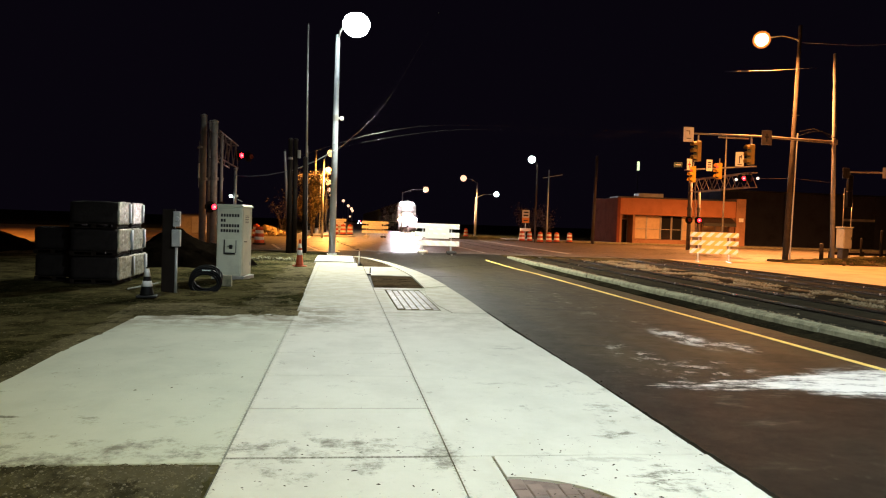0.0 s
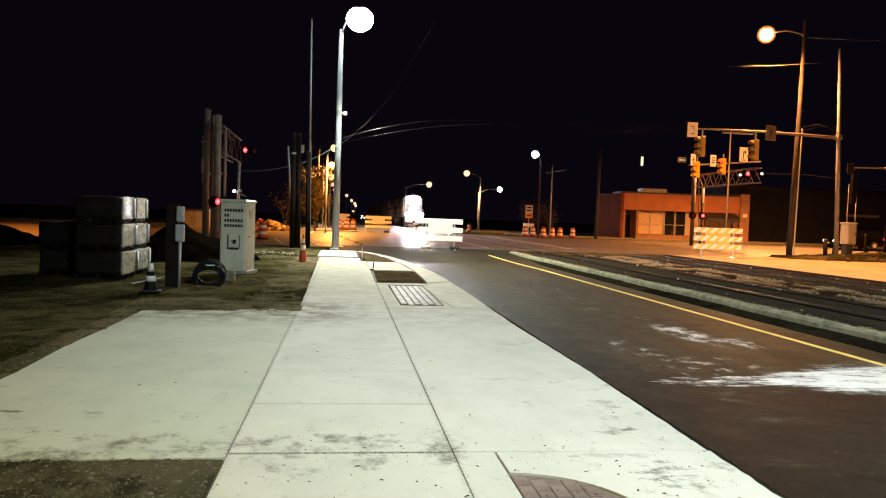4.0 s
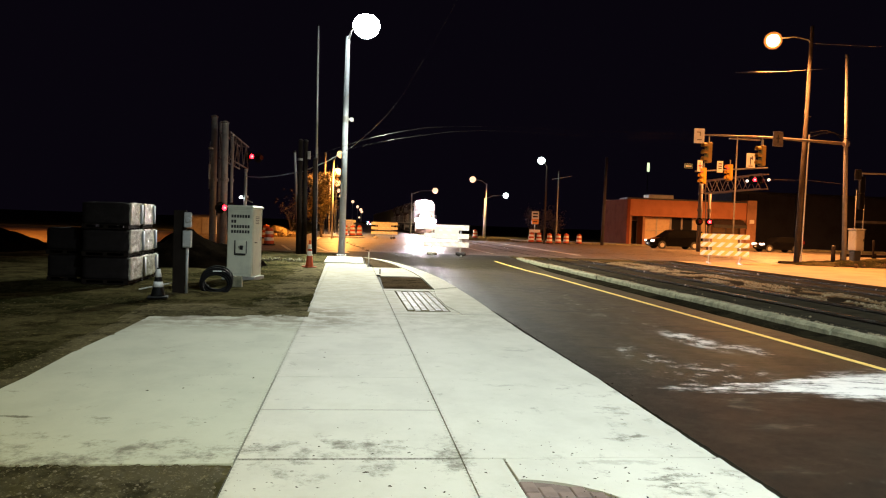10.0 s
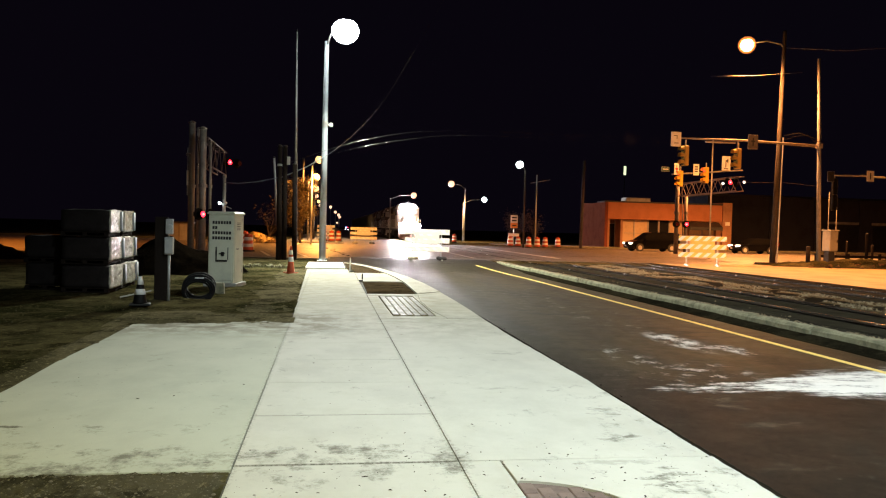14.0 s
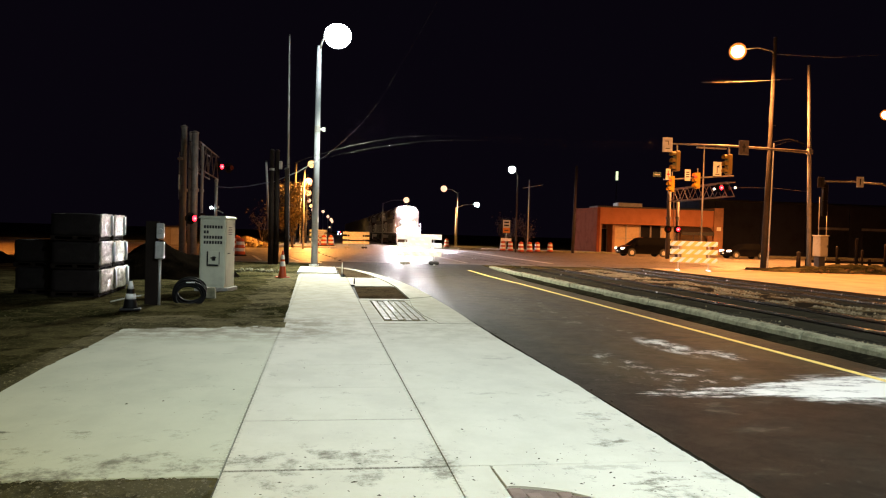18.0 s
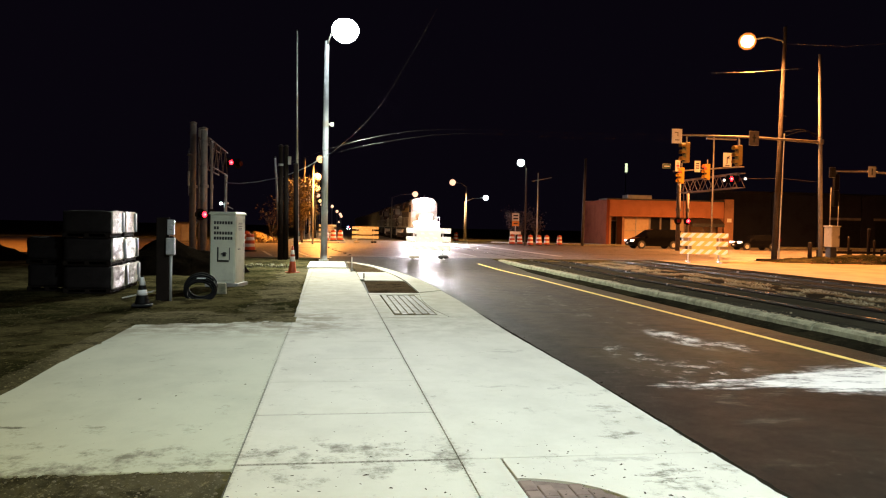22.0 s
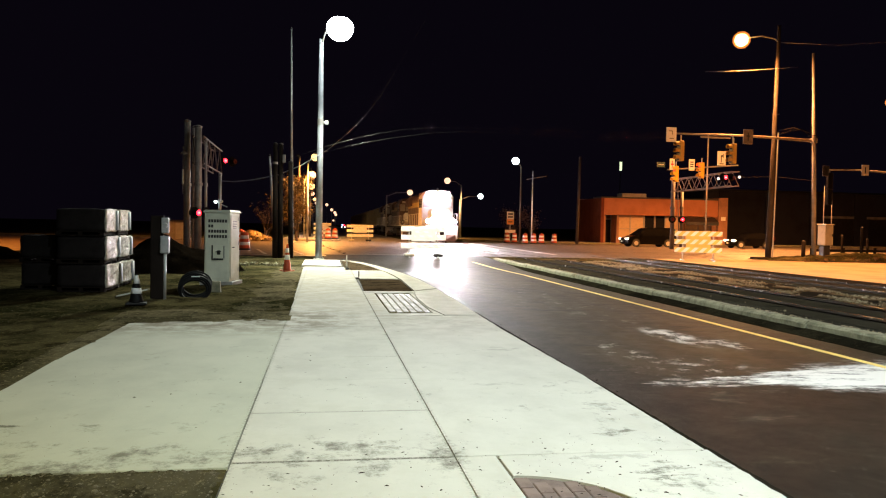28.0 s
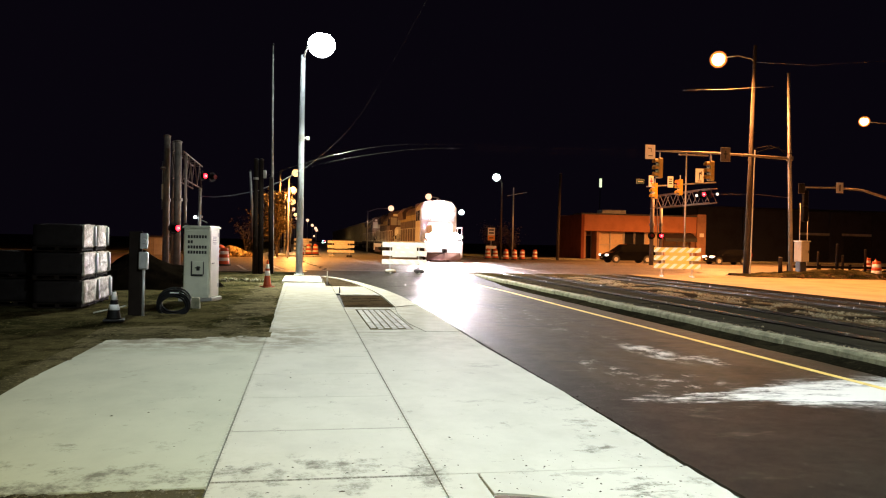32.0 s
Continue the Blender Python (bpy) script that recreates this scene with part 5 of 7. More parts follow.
def wrapped_pallet(at, seed, w=1.0, d=1.02, h=0.50, dark=False, label=""):
    o = thing("pallet_load", label, "pallet load", at, "stacked pallet loads")
    deck = 0.1
    for x in (-0.45, 0, 0.45):
        part("bearer", Shape().box(x * w - 0.045, x * w + 0.045, -d / 2, d / 2, 0.02, 0.085), "wood_dark", o)
    for k in range(5):
        y = -d / 2 + 0.06 + k * (d - 0.12) / 4
        part("board", Shape().box(-w / 2, w / 2, y - 0.05, y + 0.05, 0.085, 0.105), "wood_dark", o)
        if k % 2 == 0:
            part("board", Shape().box(-w / 2, w / 2, y - 0.05, y + 0.05, 0, 0.02), "wood_dark", o)
    load = lumpy_box(w, d, h, seed)
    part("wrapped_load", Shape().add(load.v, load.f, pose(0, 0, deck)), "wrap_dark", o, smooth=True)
    # one side gets a white sheet, the rest stays near black
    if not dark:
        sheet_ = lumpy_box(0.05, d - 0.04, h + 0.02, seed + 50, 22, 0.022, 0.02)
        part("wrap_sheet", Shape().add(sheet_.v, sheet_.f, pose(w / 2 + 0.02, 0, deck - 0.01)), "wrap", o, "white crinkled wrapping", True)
        # pale strip painted in for the bright glint of the glossy film
        part("seam", Shape().loft([[(w / 2 + 0.04, d / 2 - 0.22, z), (w / 2 + 0.085, d / 2 - 0.16, z), (w / 2 + 0.08, d / 2 - 0.04, z), (w / 2 + 0.03, d / 2 - 0.02, z)] for z in (deck + 0.02, deck + h * 0.5, deck + h - 0.02)]), "pole_paint", o, "pale strip imitating the film's glint", True)
    part("strap", Shape().box(-w / 2 - 0.012, w / 2 + 0.012, 0.0, 0.035, deck + 0.0, deck + h + 0.008), "wrap_dark", o)
    return o


for tier in range(3):
    for k in range(2):
        wrapped_pallet(pose(-5.52 - 0.03 * tier - 0.04 * k, 18.25 + 1.3 * k, 0.0 + 0.625 * tier, 0, 0, 2 * (tier - 1) + 2), tier * 2 + k, d=1.24, label="dark pallet load with a white sheet on one side")
for tier in range(2):
    wrapped_pallet(pose(-6.60, 18.8, 0.0 + 0.62 * tier, 0, 0, 4 - 3 * tier), 30 + tier, 0.82, 1.2, 0.51, True, "dark wrapped load on a pallet beside the stacks")

# white equipment cabinet
c = thing("equipment_cabinet", "white steel trackside cabinet with black stencilled lines", "cabinet", pose(-2.92, 20.66, 0.0, 0, 0, -11))
part("plinth", Shape().box(-0.42, 0.46, -0.42, 0.44, -0.05, 0.05, bevel=0.01), "concrete_old", c)
part("body", Shape().box(-0.31, 0.36, -0.36, 0.46, 0.05, 1.86, bevel=0.012), "cabinet", c)
part("roof", Shape().loft([[(-0.34, -0.40, 1.86), (0.39, -0.40, 1.86), (0.39, 0.50, 1.86), (-0.34, 0.50, 1.86)], [(-0.34, -0.40, 1.89), (0.39, -0.40, 1.89), (0.39, 0.50, 1.89), (-0.34, 0.50, 1.89)], [(-0.30, -0.36, 1.93), (0.35, -0.36, 1.93), (0.35, 0.46, 1.93), (-0.30, 0.46, 1.93)]]), "cabinet", c)
door = part("door", Shape().box(-0.28, 0.33, -0.378, -0.362, 0.12, 1.80, bevel=0.006), "cabinet", c)
for row, (z, n) in enumerate(((1.60, 7), (1.465, 2), (1.33, 7), (1.195, 7))):
    for k in range(n):
        x = -0.205 + k * 0.073
        part("stencil_bar", Shape().box(x, x + 0.055, -0.3815, -0.3785, z, z + 0.078), "sign_black", door)
# black bars round the handle plate stand in for its shadow
for x0, x1, z0, z1 in ((-0.105, -0.082, 0.62, 1.0), (-0.105, 0.20, 0.615, 0.645), (0.212, 0.226, 0.66, 0.99)):
    part("plate_edge", Shape().box(x0, x1, -0.404, -0.3785, z0, z1), "sign_black", door)
part("handle_plate", Shape().box(-0.07, 0.21, -0.40, -0.379, 0.66, 1.0, bevel=0.006), "cabinet", door)
part("lock", Shape().box(0.05, 0.13, -0.44, -0.401, 0.76, 0.87, bevel=0.008), "sign_black", door)
part("handle", Shape().tube([(0.02, -0.40, 0.83), (0.02, -0.45, 0.83), (0.16, -0.45, 0.84)], 0.012, 6), "steel_dark", door)
part("shelf", Shape().box(-0.05, 0.20, -0.425, -0.38, 0.62, 0.66), "sign_black", door)
side = part("side_door", Shape().box(0.362, 0.376, -0.30, 0.30, 0.12, 1.80, bevel=0.005), "cabinet", c)
part("handle", Shape().tube([(0.38, -0.2, 0.95), (0.41, -0.2, 0.95), (0.41, -0.1, 0.95)], 0.012, 6), "sign_black", side)
for z in (0.3, 1.0, 1.65):
    part("hinge", Shape().cyl((0.38, 0.31, z), (0.38, 0.31, z + 0.1), 0.014, n=8), "galv", side)
for k in range(5):
    part("vent_slot", Shape().box(0.377, 0.380, -0.15, 0.15, 1.45 + k * 0.045, 1.465 + k * 0.045), "sign_black", side)

# meter post with two boxes
c = thing("meter_post", "dark timber meter post carrying two grey boxes and a conduit", "meter post", pose(-3.51, 16.3, 0.0))
part("board", Shape().box(-0.24, 0.02, -0.03, 0.05, -0.05, 1.72, bevel=0.01), "wood_dark", c)
part("conduit", Shape().tube([(0.06, -0.05, -0.05), (0.06, -0.05, 1.0)], 0.028, 10), "galv", c, smooth=True)
b = part("meter_box", Shape().box(-0.03, 0.15, -0.14, -0.03, 0.94, 1.30, bevel=0.015), "galv", c)
part("lid", Shape().box(-0.015, 0.135, -0.152, -0.142, 0.96, 1.28, bevel=0.004), "galv", b)
b = part("breaker_box", Shape().box(-0.01, 0.14, -0.13, -0.03, 1.36, 1.68, bevel=0.015), "galv", c)
part("meter_glass", Shape().tube([(0.08, -0.12, 1.52), (0.08, -0.17, 1.52)], [0.055, 0.045], 14), "galv", b, smooth=True)

# coil of black pipe
c = thing("pipe_coil", "coil of black plastic pipe lying against a post", "pipe coil")
rnd = random.Random(9)
for k in range(9):
    s = Shape().ring((-2.95 + 0.01 * rnd.uniform(-1, 1), 16.75 + 0.03 * k, 0.13 + 0.015 * k), (0.1 + 0.05 * rnd.uniform(-1, 1), -0.75, 0.65 + 0.05 * rnd.uniform(-1, 1)), 0.27 + 0.03 * (k % 3), 0.024, 36, 8)
    part("turn", s, "black", c, smooth=True)
part("tie", Shape().box(-3.04, -2.86, 16.93, 16.97, 0.40, 0.42), "reflective", c, "pale tie band")

single("concrete_post", Shape().loft([[(-2.80, 17.96, -0.03), (-2.56, 17.96, -0.03), (-2.56, 18.16, -0.03), (-2.80, 18.16, -0.03)], [(-2.79, 17.97, 0.21), (-2.57, 17.97, 0.21), (-2.57, 18.15, 0.21), (-2.79, 18.15, 0.21)], [(-2.77, 17.99, 0.23), (-2.59, 17.99, 0.23), (-2.59, 18.13, 0.23), (-2.77, 18.13, 0.23)]]), "kerb", "short square weathered concrete marker post", "post")
single("plank", Shape().box(-0.45, 0.45, -0.03, 0.03, -0.012, 0.012, pose(-4.04, 16.5, 0.115, 0, -13, -3), 0.006), "reflective", "pale slat leaning against a timber post", "plank")


def cone(at, h=0.7, label="orange traffic cone with white bands", dark=False, group="traffic cones"):
    o = thing("traffic_cone", label, "traffic cone", at, group)
    body = "black" if dark else "orange"
    part("base", Shape().box(-0.19, 0.19, -0.19, 0.19, 0, 0.035, bevel=0.012), "rubber" if dark else "orange", o)
    part("body", Shape().turned([(0.14, 0.035), (0.13, 0.06), (0.03, h - 0.02), (0.022, h)], (0, 0, 0), 18), body, o, smooth=True)
    for a, b in ((0.36, 0.54), (0.69, 0.96)) if dark else ((0.42, 0.6), (0.68, 0.84)):
        ra, rb = 0.133 - (0.103 / (h - 0.08)) * (a * h - 0.06), 0.133 - (0.103 / (h - 0.08)) * (b * h - 0.06)
        part("band", Shape().turned([(ra + 0.004, a * h), (rb + 0.004, b * h)], (0, 0, 0), 18), "reflective", o, "white reflective band", True)
    return o


cone(pose(-3.77, 15.21, -0.01, 0, 0, 10), 0.58, "dark traffic cone with two white bands", True)
cone(pose(-1.42, 25.8, 0.0, 0, 0, 30), 0.92, "tall orange traffic cone with white bands")
cone(pose(43.2, 51.0, FAR, 0, 0, 0), 1.0, "orange traffic cone by the posts")


def drum(at, label="orange and white construction drum", group="construction drums"):
    o = thing("construction_drum", label, "construction drum", at, group)
    part("base", Shape().turned([(0.36, 0), (0.36, 0.06), (0.3, 0.09)], (0, 0, 0), 20), "rubber", o)
    zs = [0.08, 0.26, 0.44, 0.62, 0.80, 0.97]
    for k in range(5):
        r0, r1 = 0.29 - 0.016 * k, 0.29 - 0.016 * (k + 1)
        part("band" if k % 2 else "shell", Shape().turned([(r0 - 0.008, zs[k]), (r0, zs[k] + 0.015), (r1 + 0.004, zs[k + 1] - 0.012), (r1 - 0.008, zs[k + 1])], (0, 0, 0), 20), "reflective" if k % 2 else "orange", o, "white reflective band" if k % 2 else "", True)
    part("handle", Shape().box(-0.08, 0.08, -0.02, 0.02, 0.96, 1.04, bevel=0.01), "orange", o)
    return o


for x, y in ((-4.6, 43.0), (-6.3, 57.0), (0.75, 72.0), (0.1, 70.6), (17.77, 73.0), (18.6, 73.2), (18.63, 69.3), (19.8, 70.4), (22.6, 72.8), (14.6, 88.0), (13.0, 96.0), (43.5, 52.2), (-0.6, 71.4)):
    drum(pose(x, y, FAR + (0.12 if 67.5 < y < 76 and x < 0.8 else 0), 0, 0, 20 * x))
drum(pose(20.9, 71.5, FAR, 0, 0, 20))


def barricade(at, w=2.3, material="stripes", sign="sign_white", label="", h=1.5, bags=True):
    o = thing("barricade", label, "barricade", at, "striped barricades")
    for x in (-w * 0.32, w * 0.32):
        part("upright", Shape().box(x - 0.03, x + 0.03, 0.0, 0.06, 0.04, h), "galv", o)
        part("foot", Shape().box(x - 0.035, x + 0.035, -0.75, 0.75, 0, 0.06), "galv", o)
        if not bags:
            continue
        bag = lumpy_box(0.5, 0.3, 0.16, x + 3, 6, 0.03, 0.07)
        part("sandbag", Shape().add(bag.v, bag.f, pose(x, -0.45, 0.04)), "wrap" if x < 0 else "rubber", o, "pale sandbag" if x < 0 else "black sandbag", True)
    for z in (h - 0.24, h - 0.66, h - 1.08):
        part("rail", Shape().box(-w / 2, w / 2, -0.03, 0.0, z, z + 0.25, bevel=0.006), material, o, "slanting reflective stripes")
    dy = -0.05 if bags else -0.028
    lo, hi = (h - 0.72, h - 0.1) if bags else (h - 0.405, h - 0.245)
    p = part("sign", Shape().box(-0.6, 0.6, dy, dy + 0.016, lo, hi, bevel=0.004), sign, o)
    if not bags:
        part("lower_sign", Shape().box(-0.6, 0.6, dy, dy + 0.016, h - 0.825, h - 0.665, bevel=0.004), sign, o)
    for z, a in ((h - 0.30, 0.4), (h - 0.52, 0.45)) if bags else ((h - 0.37, 0.4),):
        part("lettering_bar", Shape().box(-a, a, dy - 0.0035, dy - 0.0005, z, z + 0.09), "sign_yellow" if sign == "sign_yellow" else "stripes", p)
    return o


barricade(pose(4.62, 36.6, FAR - 0.02, 0, 0, -4), 2.2, label="white striped road barricade with a plate and sandbags")
barricade(pose(2.97, 68.5, FAR, 0, 0, -3), 2.4, label="white striped road barricade with a plate across the lane")
barricade(pose(18.78, 36.0, FAR, 0, 0, -20), 2.35, "stripes_y", "sign_yellow", "amber and white striped barricade beside the track", bags=False)
barricade(pose(-0.45, 74.5, FAR + 0.12, 0, 0, 5), 1.7, label="distant striped barricade on the corner island")

# soil heaps


def soil_mound(x, y, w, d, h, material, label, seed=0, base=0.0):
    s, n = Shape(), 44
    s.v = []
    for j in range(n + 1):
        for i in range(n + 1):
            u, v = 2 * i / n - 1, 2 * j / n - 1
            r = min(1, math.hypot(u, v) * (1 + 0.25 * noise.noise((u * 1.5, v * 1.5, seed + 4))))
            lumps = 0.16 * noise.noise((u * w * 0.8, v * d * 0.8, seed)) + 0.07 * noise.noise((u * w * 2.2, v * d * 2.2, seed)) + 0.035 * noise.noise((u * w * 5, v * d * 5, seed))
            z = h * (1 - r) ** 0.8 * (1 + 0.2 * noise.noise((u * 2 + seed, v * 2, 0))) + lumps * min(1, 3 * (1 - r)) - 0.1 + base
            s.v.append((x + u * w / 2, y + v * d / 2, z))
    s.f = [(j * (n + 1) + i, j * (n + 1) + i + 1, (j + 1) * (n + 1) + i + 1, (j + 1) * (n + 1) + i) for j in range(n) for i in range(n)]
    return tagged(new("mound", s.mesh("soil_mound", M[material], True)), label, "soil heap")


def rubble(x, y, w, d, n, lo, hi, material, label, seed, z=0.0, heap=0.0):
    """Broken chunks strewn over an oval, piled towards its middle."""
    rnd, s = random.Random(seed), Shape()
    for _ in range(n):
        a, q = rnd.uniform(0, 6.28), rnd.random() ** 0.7
        r = rnd.uniform(lo, hi) * (1 - 0.4 * q)
        m = Matrix.Translation((x + q * w / 2 * math.cos(a), y + q * d / 2 * math.sin(a), z + heap * (1 - q) + 0.35 * r)) @ Euler([rnd.uniform(-0.6, 0.6), rnd.uniform(-0.6, 0.6), rnd.uniform(0, 6)]).to_matrix().to_4x4()
        low = [(r * rnd.uniform(0.7, 1.1) * math.cos(1.05 * k), r * rnd.uniform(0.6, 0.9) * math.sin(1.05 * k), -0.45 * r) for k in range(6)]
        top = [(0.8 * u + rnd.uniform(-0.1, 0.1) * r, 0.8 * v + rnd.uniform(-0.1, 0.1) * r, r * rnd.uniform(0.2, 0.55)) for u, v, _ in low]
        s.loft([low, top], m)
    return tagged(new("rubble", s.mesh("rubble", M[material])), label, "rubble", kind="stuff")


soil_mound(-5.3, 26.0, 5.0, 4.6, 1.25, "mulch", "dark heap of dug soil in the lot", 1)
soil_mound(-6.4, 65.0, 4.6, 3.6, 1.05, "spoil", "heap of spoil lit amber beside the street", 2, 0.1)
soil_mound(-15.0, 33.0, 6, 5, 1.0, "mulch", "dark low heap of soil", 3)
soil_mound(30.0, 38.2, 13, 5.5, 0.5, "soil", "low dark heap of dirt round the posts", 4, 0.16)
soil_mound(37.0, 40.5, 11, 4.0, 0.6, "mulch", "low dark bank of dirt", 5, 0.14)
rubble(-2.6, 29.8, 2.1, 2.0, 40, 0.04, 0.13, "kerb", "pale broken concrete strewn at the edge of the lot", 6)
rubble(-6.2, 64.2, 3.6, 2.4, 70, 0.12, 0.38, "apron", "broken stone on a heap of spoil", 7, 0.15, 0.55)
rubble(29.5, 37.0, 10.0, 3.4, 130, 0.06, 0.22, "spoil", "dark clods of dirt round the posts", 8, 0.12, 0.12)
rubble(36.5, 38.5, 9.0, 3.0, 90, 0.06, 0.24, "spoil", "dark clods of dirt along the bank", 9, 0.12, 0.12)

s = Shape()
rnd = random.Random(11)
for k in range(4200):
    x, y = (rnd.uniform(-3.2, -0.8), rnd.uniform(2.6, 4.93)) if k % 2 else (rnd.uniform(-7, -0.9), rnd.uniform(5, 30))
    if x > -3.25 and 4.93 < y < 12.7:
        continue
    r, a = min(0.022, 0.003 + rnd.expovariate(300)), rnd.uniform(0, 6)
    z = soil_height(x, y) - 0.004 if y > 5.2 or y < 4.2 else 0.004 + 0.02 * noise.noise((x * 3, y * 3, 2))
    q = rnd.uniform(0.6, 1.0)
    low = [(x + r * math.cos(a + 1.05 * k), y + q * r * math.sin(a + 1.05 * k), z) for k in range(6)]
    mid_ = [(x + 0.8 * (u - x), y + 0.8 * (v - y), z + 0.5 * r * rnd.uniform(0.7, 1.2)) for u, v, w in low]
    s.add(low + mid_ + [(x + 0.2 * r, y, z + 0.75 * r)], [(k, (k + 1) % 6, 6 + (k + 1) % 6, 6 + k) for k in range(6)] + [(6 + k, 6 + (k + 1) % 6, 12) for k in range(6)])
tagged(new("pebbles", s.mesh("pebbles", M["stone"])), "loose pebbles in the soil", "pebbles", kind="stuff")
s = Shape()
for k in range(520):
    x, y = (rnd.uniform(-0.75, 2.6), rnd.uniform(3.4, 5.4)) if k % 3 else (rnd.uniform(-3.0, 2.6), 4 + abs(rnd.gauss(0, 3.2)))
    if x < -0.8 and (y < 5 or y > 12):
        continue
    r, a, q = min(0.010, 0.0015 + rnd.expovariate(450)), rnd.uniform(0, 6), rnd.uniform(1, 2.6)
    ca, sa = math.cos(a), math.sin(a)
    pts = [(-q, -0.6, 0), (q, -0.6, 0), (q * 0.8, 0.6, 0), (-q * 0.7, 0.6, 0), (0, 0, 0.7)]
    s.add([(x + r * (u * ca - v * sa), y + r * (u * sa + v * ca), 0.002 + r * w) for u, v, w in pts], [(0, 1, 4), (1, 2, 4), (2, 3, 4), (3, 0, 4), (3, 2, 1, 0)])
tagged(new("litter", s.mesh("litter", M["bark"])), "crumbs of soil and twigs on the concrete", "litter", kind="stuff")

# ---- trees ----


def tree(x, y, h, spread, leaves, material, label, seed, z=FAR, leaf=0.12, stem=0.42):
    rnd = random.Random(seed)
    o = thing("tree", label, "tree", pose(x, y, z))
    wood, crown = Shape(), Shape()
    tips = []

    def grow(p, d, length, r, level):
        pts, rs = [p], [r]
        for k in range(3):
            d = (d + Vector((rnd.uniform(-1, 1), rnd.uniform(-1, 1), rnd.uniform(-0.3, 0.6))) * 0.22).normalized()
            p = p + d * length / 3
            pts.append(p)
            rs.append(r * (1 - 0.2 * (k + 1)))
        wood.tube([tuple(q) for q in pts], rs, 6 if level else 10)
        if level >= 2:
            tips.extend(pts[1:])
        if level < 4:
            for k in range(3 if level else 5 if stem > 0.3 else 7):
                a = rnd.uniform(0, 6.28)
                side = Vector((math.cos(a), math.sin(a), rnd.uniform(0.25, 1.0)))
                q = pts[rnd.choice((1, 2, 3)) if level or stem < 0.3 else rnd.choice((2, 3, 3))]
                grow(q, (d * 0.5 + side * 0.8 * spread).normalized(), (length if level else h * 0.42) * rnd.uniform(0.55, 0.75), rs[-1] * 0.7, level + 1)

    grow(Vector((0, 0, 0)), Vector((0, 0, 1)), h * stem, h * 0.022, 0)
    part("trunk", wood, "bark", o, smooth=True)
    for k in range(leaves):
        c = rnd.choice(tips) + Vector((rnd.gauss(0, 0.28), rnd.gauss(0, 0.28), rnd.gauss(0, 0.25)))
        a, b = Vector((rnd.uniform(-1, 1), rnd.uniform(-1, 1), rnd.uniform(-1, 1))).normalized(), Vector((rnd.uniform(-1, 1), rnd.uniform(-1, 1), rnd.uniform(-1, 1))).normalized()
        s_ = leaf * rnd.uniform(0.6, 1.4)
        crown.add([tuple(c - a * s_), tuple(c + b * s_ * 0.5), tuple(c + a * s_), tuple(c - b * s_ * 0.5)], [(0, 1, 2, 3)])
    if leaves:
        part("crown", crown, material, o)
    return o


tree(-2.6, 66.5, 5.4, 0.45, 4600, "leaf_gold", "tree with golden leaves lit by an amber lamp", 3, stem=0.22)
tree(-2.95, 74.0, 6.8, 0.5, 2400, "leaf_gold", "tree with golden leaves behind the poles", 5)
tree(-5.2, 66.8, 5.6, 0.6, 260, "bark", "nearly bare low-branched tree with thin twigs", 8, leaf=0.08, stem=0.16)
tree(21.2, 76.5, 4.9, 0.6, 500, "leaf_dull", "small bare-branched tree behind the drums", 12, FAR + 0.1, 0.09, 0.2)
tree(19.2, 78.0, 4.9, 0.6, 1100, "leaf_dull", "small tree with a few dull leaves behind the drums", 15, FAR + 0.1, 0.09, 0.2)

# ---- low brick building across the street ----
b = thing("low_building", "single-storey brick building with a flat fascia and drawn blinds", "building", pose(28.6, 75.8, FAR, 0, 0, -2))
L, H, D = 14.0, 5.0, 8.3
walls = part("wall", Shape().box(0, L, 2.0, 2.3, 0, 3.1).box(L - 0.31, L - 0.3, 0.5, D, 0, H).box(L - 0.3, L, 0, D, 0, H).box(0, L, D - 0.3, D, 0, H), "brick", b)
for x0, x1 in ((0.3, 0.55), (1.75, 2.0), (9.0, 9.35), (12.4, 13.7)):
    part("pier", Shape().box(x0, x1, 0.0, 2.0, 0, 3.1), "brick", b)
# side wall's shade comes from its darker brick colour
part("side_wall", Shape().box(-0.03, 0.29, -0.15, D, 0, H - 0.16), "brick_shaded", b, "brick side wall coloured darker for shade")
part("fascia", Shape().box(0.3, L - 0.9, -0.15, 2.3, 3.1, H - 0.15, bevel=0.02), "stucco", b, "broad plain tan fascia")
part("coping", Shape().box(-0.08, L - 0.85, -0.22, 2.4, H - 0.15, H, bevel=0.02), "steel_dark", b)
part("end_pier", Shape().box(L - 1.05, L, -0.3, 2.3, 0, H + 0.15, bevel=0.02), "brick", b)
part("roof", Shape().box(0.3, L - 0.3, 2.3, D - 0.3, H - 0.3, H - 0.1), "steel_dark", b)
part("roof_unit", Shape().box(3.3, 6.1, 2.8, 4.4, H - 0.1, H + 0.55, bevel=0.04), "galv", b, "metal roof unit")
part("stall_riser", Shape().box(2.0, 12.4, 0.35, 0.6, 0, 0.55), "brick", b)
for k, (x0, x1, kind) in enumerate(((2.0, 3.4, "blind"), (3.4, 4.9, "blind"), (4.95, 6.1, "glass"), (6.15, 7.3, "glass"), (7.3, 9.0, "blind"), (9.4, 11.0, "blind"), (11.0, 12.4, "blind"))):
    w = part("window", Shape().box(x0 + 0.06, x1 - 0.06, 0.44, 0.47, 0.6, 3.05), kind, b)
    for fx in (x0, x1 - 0.06):
        part("mullion", Shape().box(fx, fx + 0.06, 0.36, 0.5, 0.55, 3.1), "alu", w)
    part("transom", Shape().box(x0 + 0.06, x1 - 0.06, 0.37, 0.5, 1.62, 1.68), "alu", w)
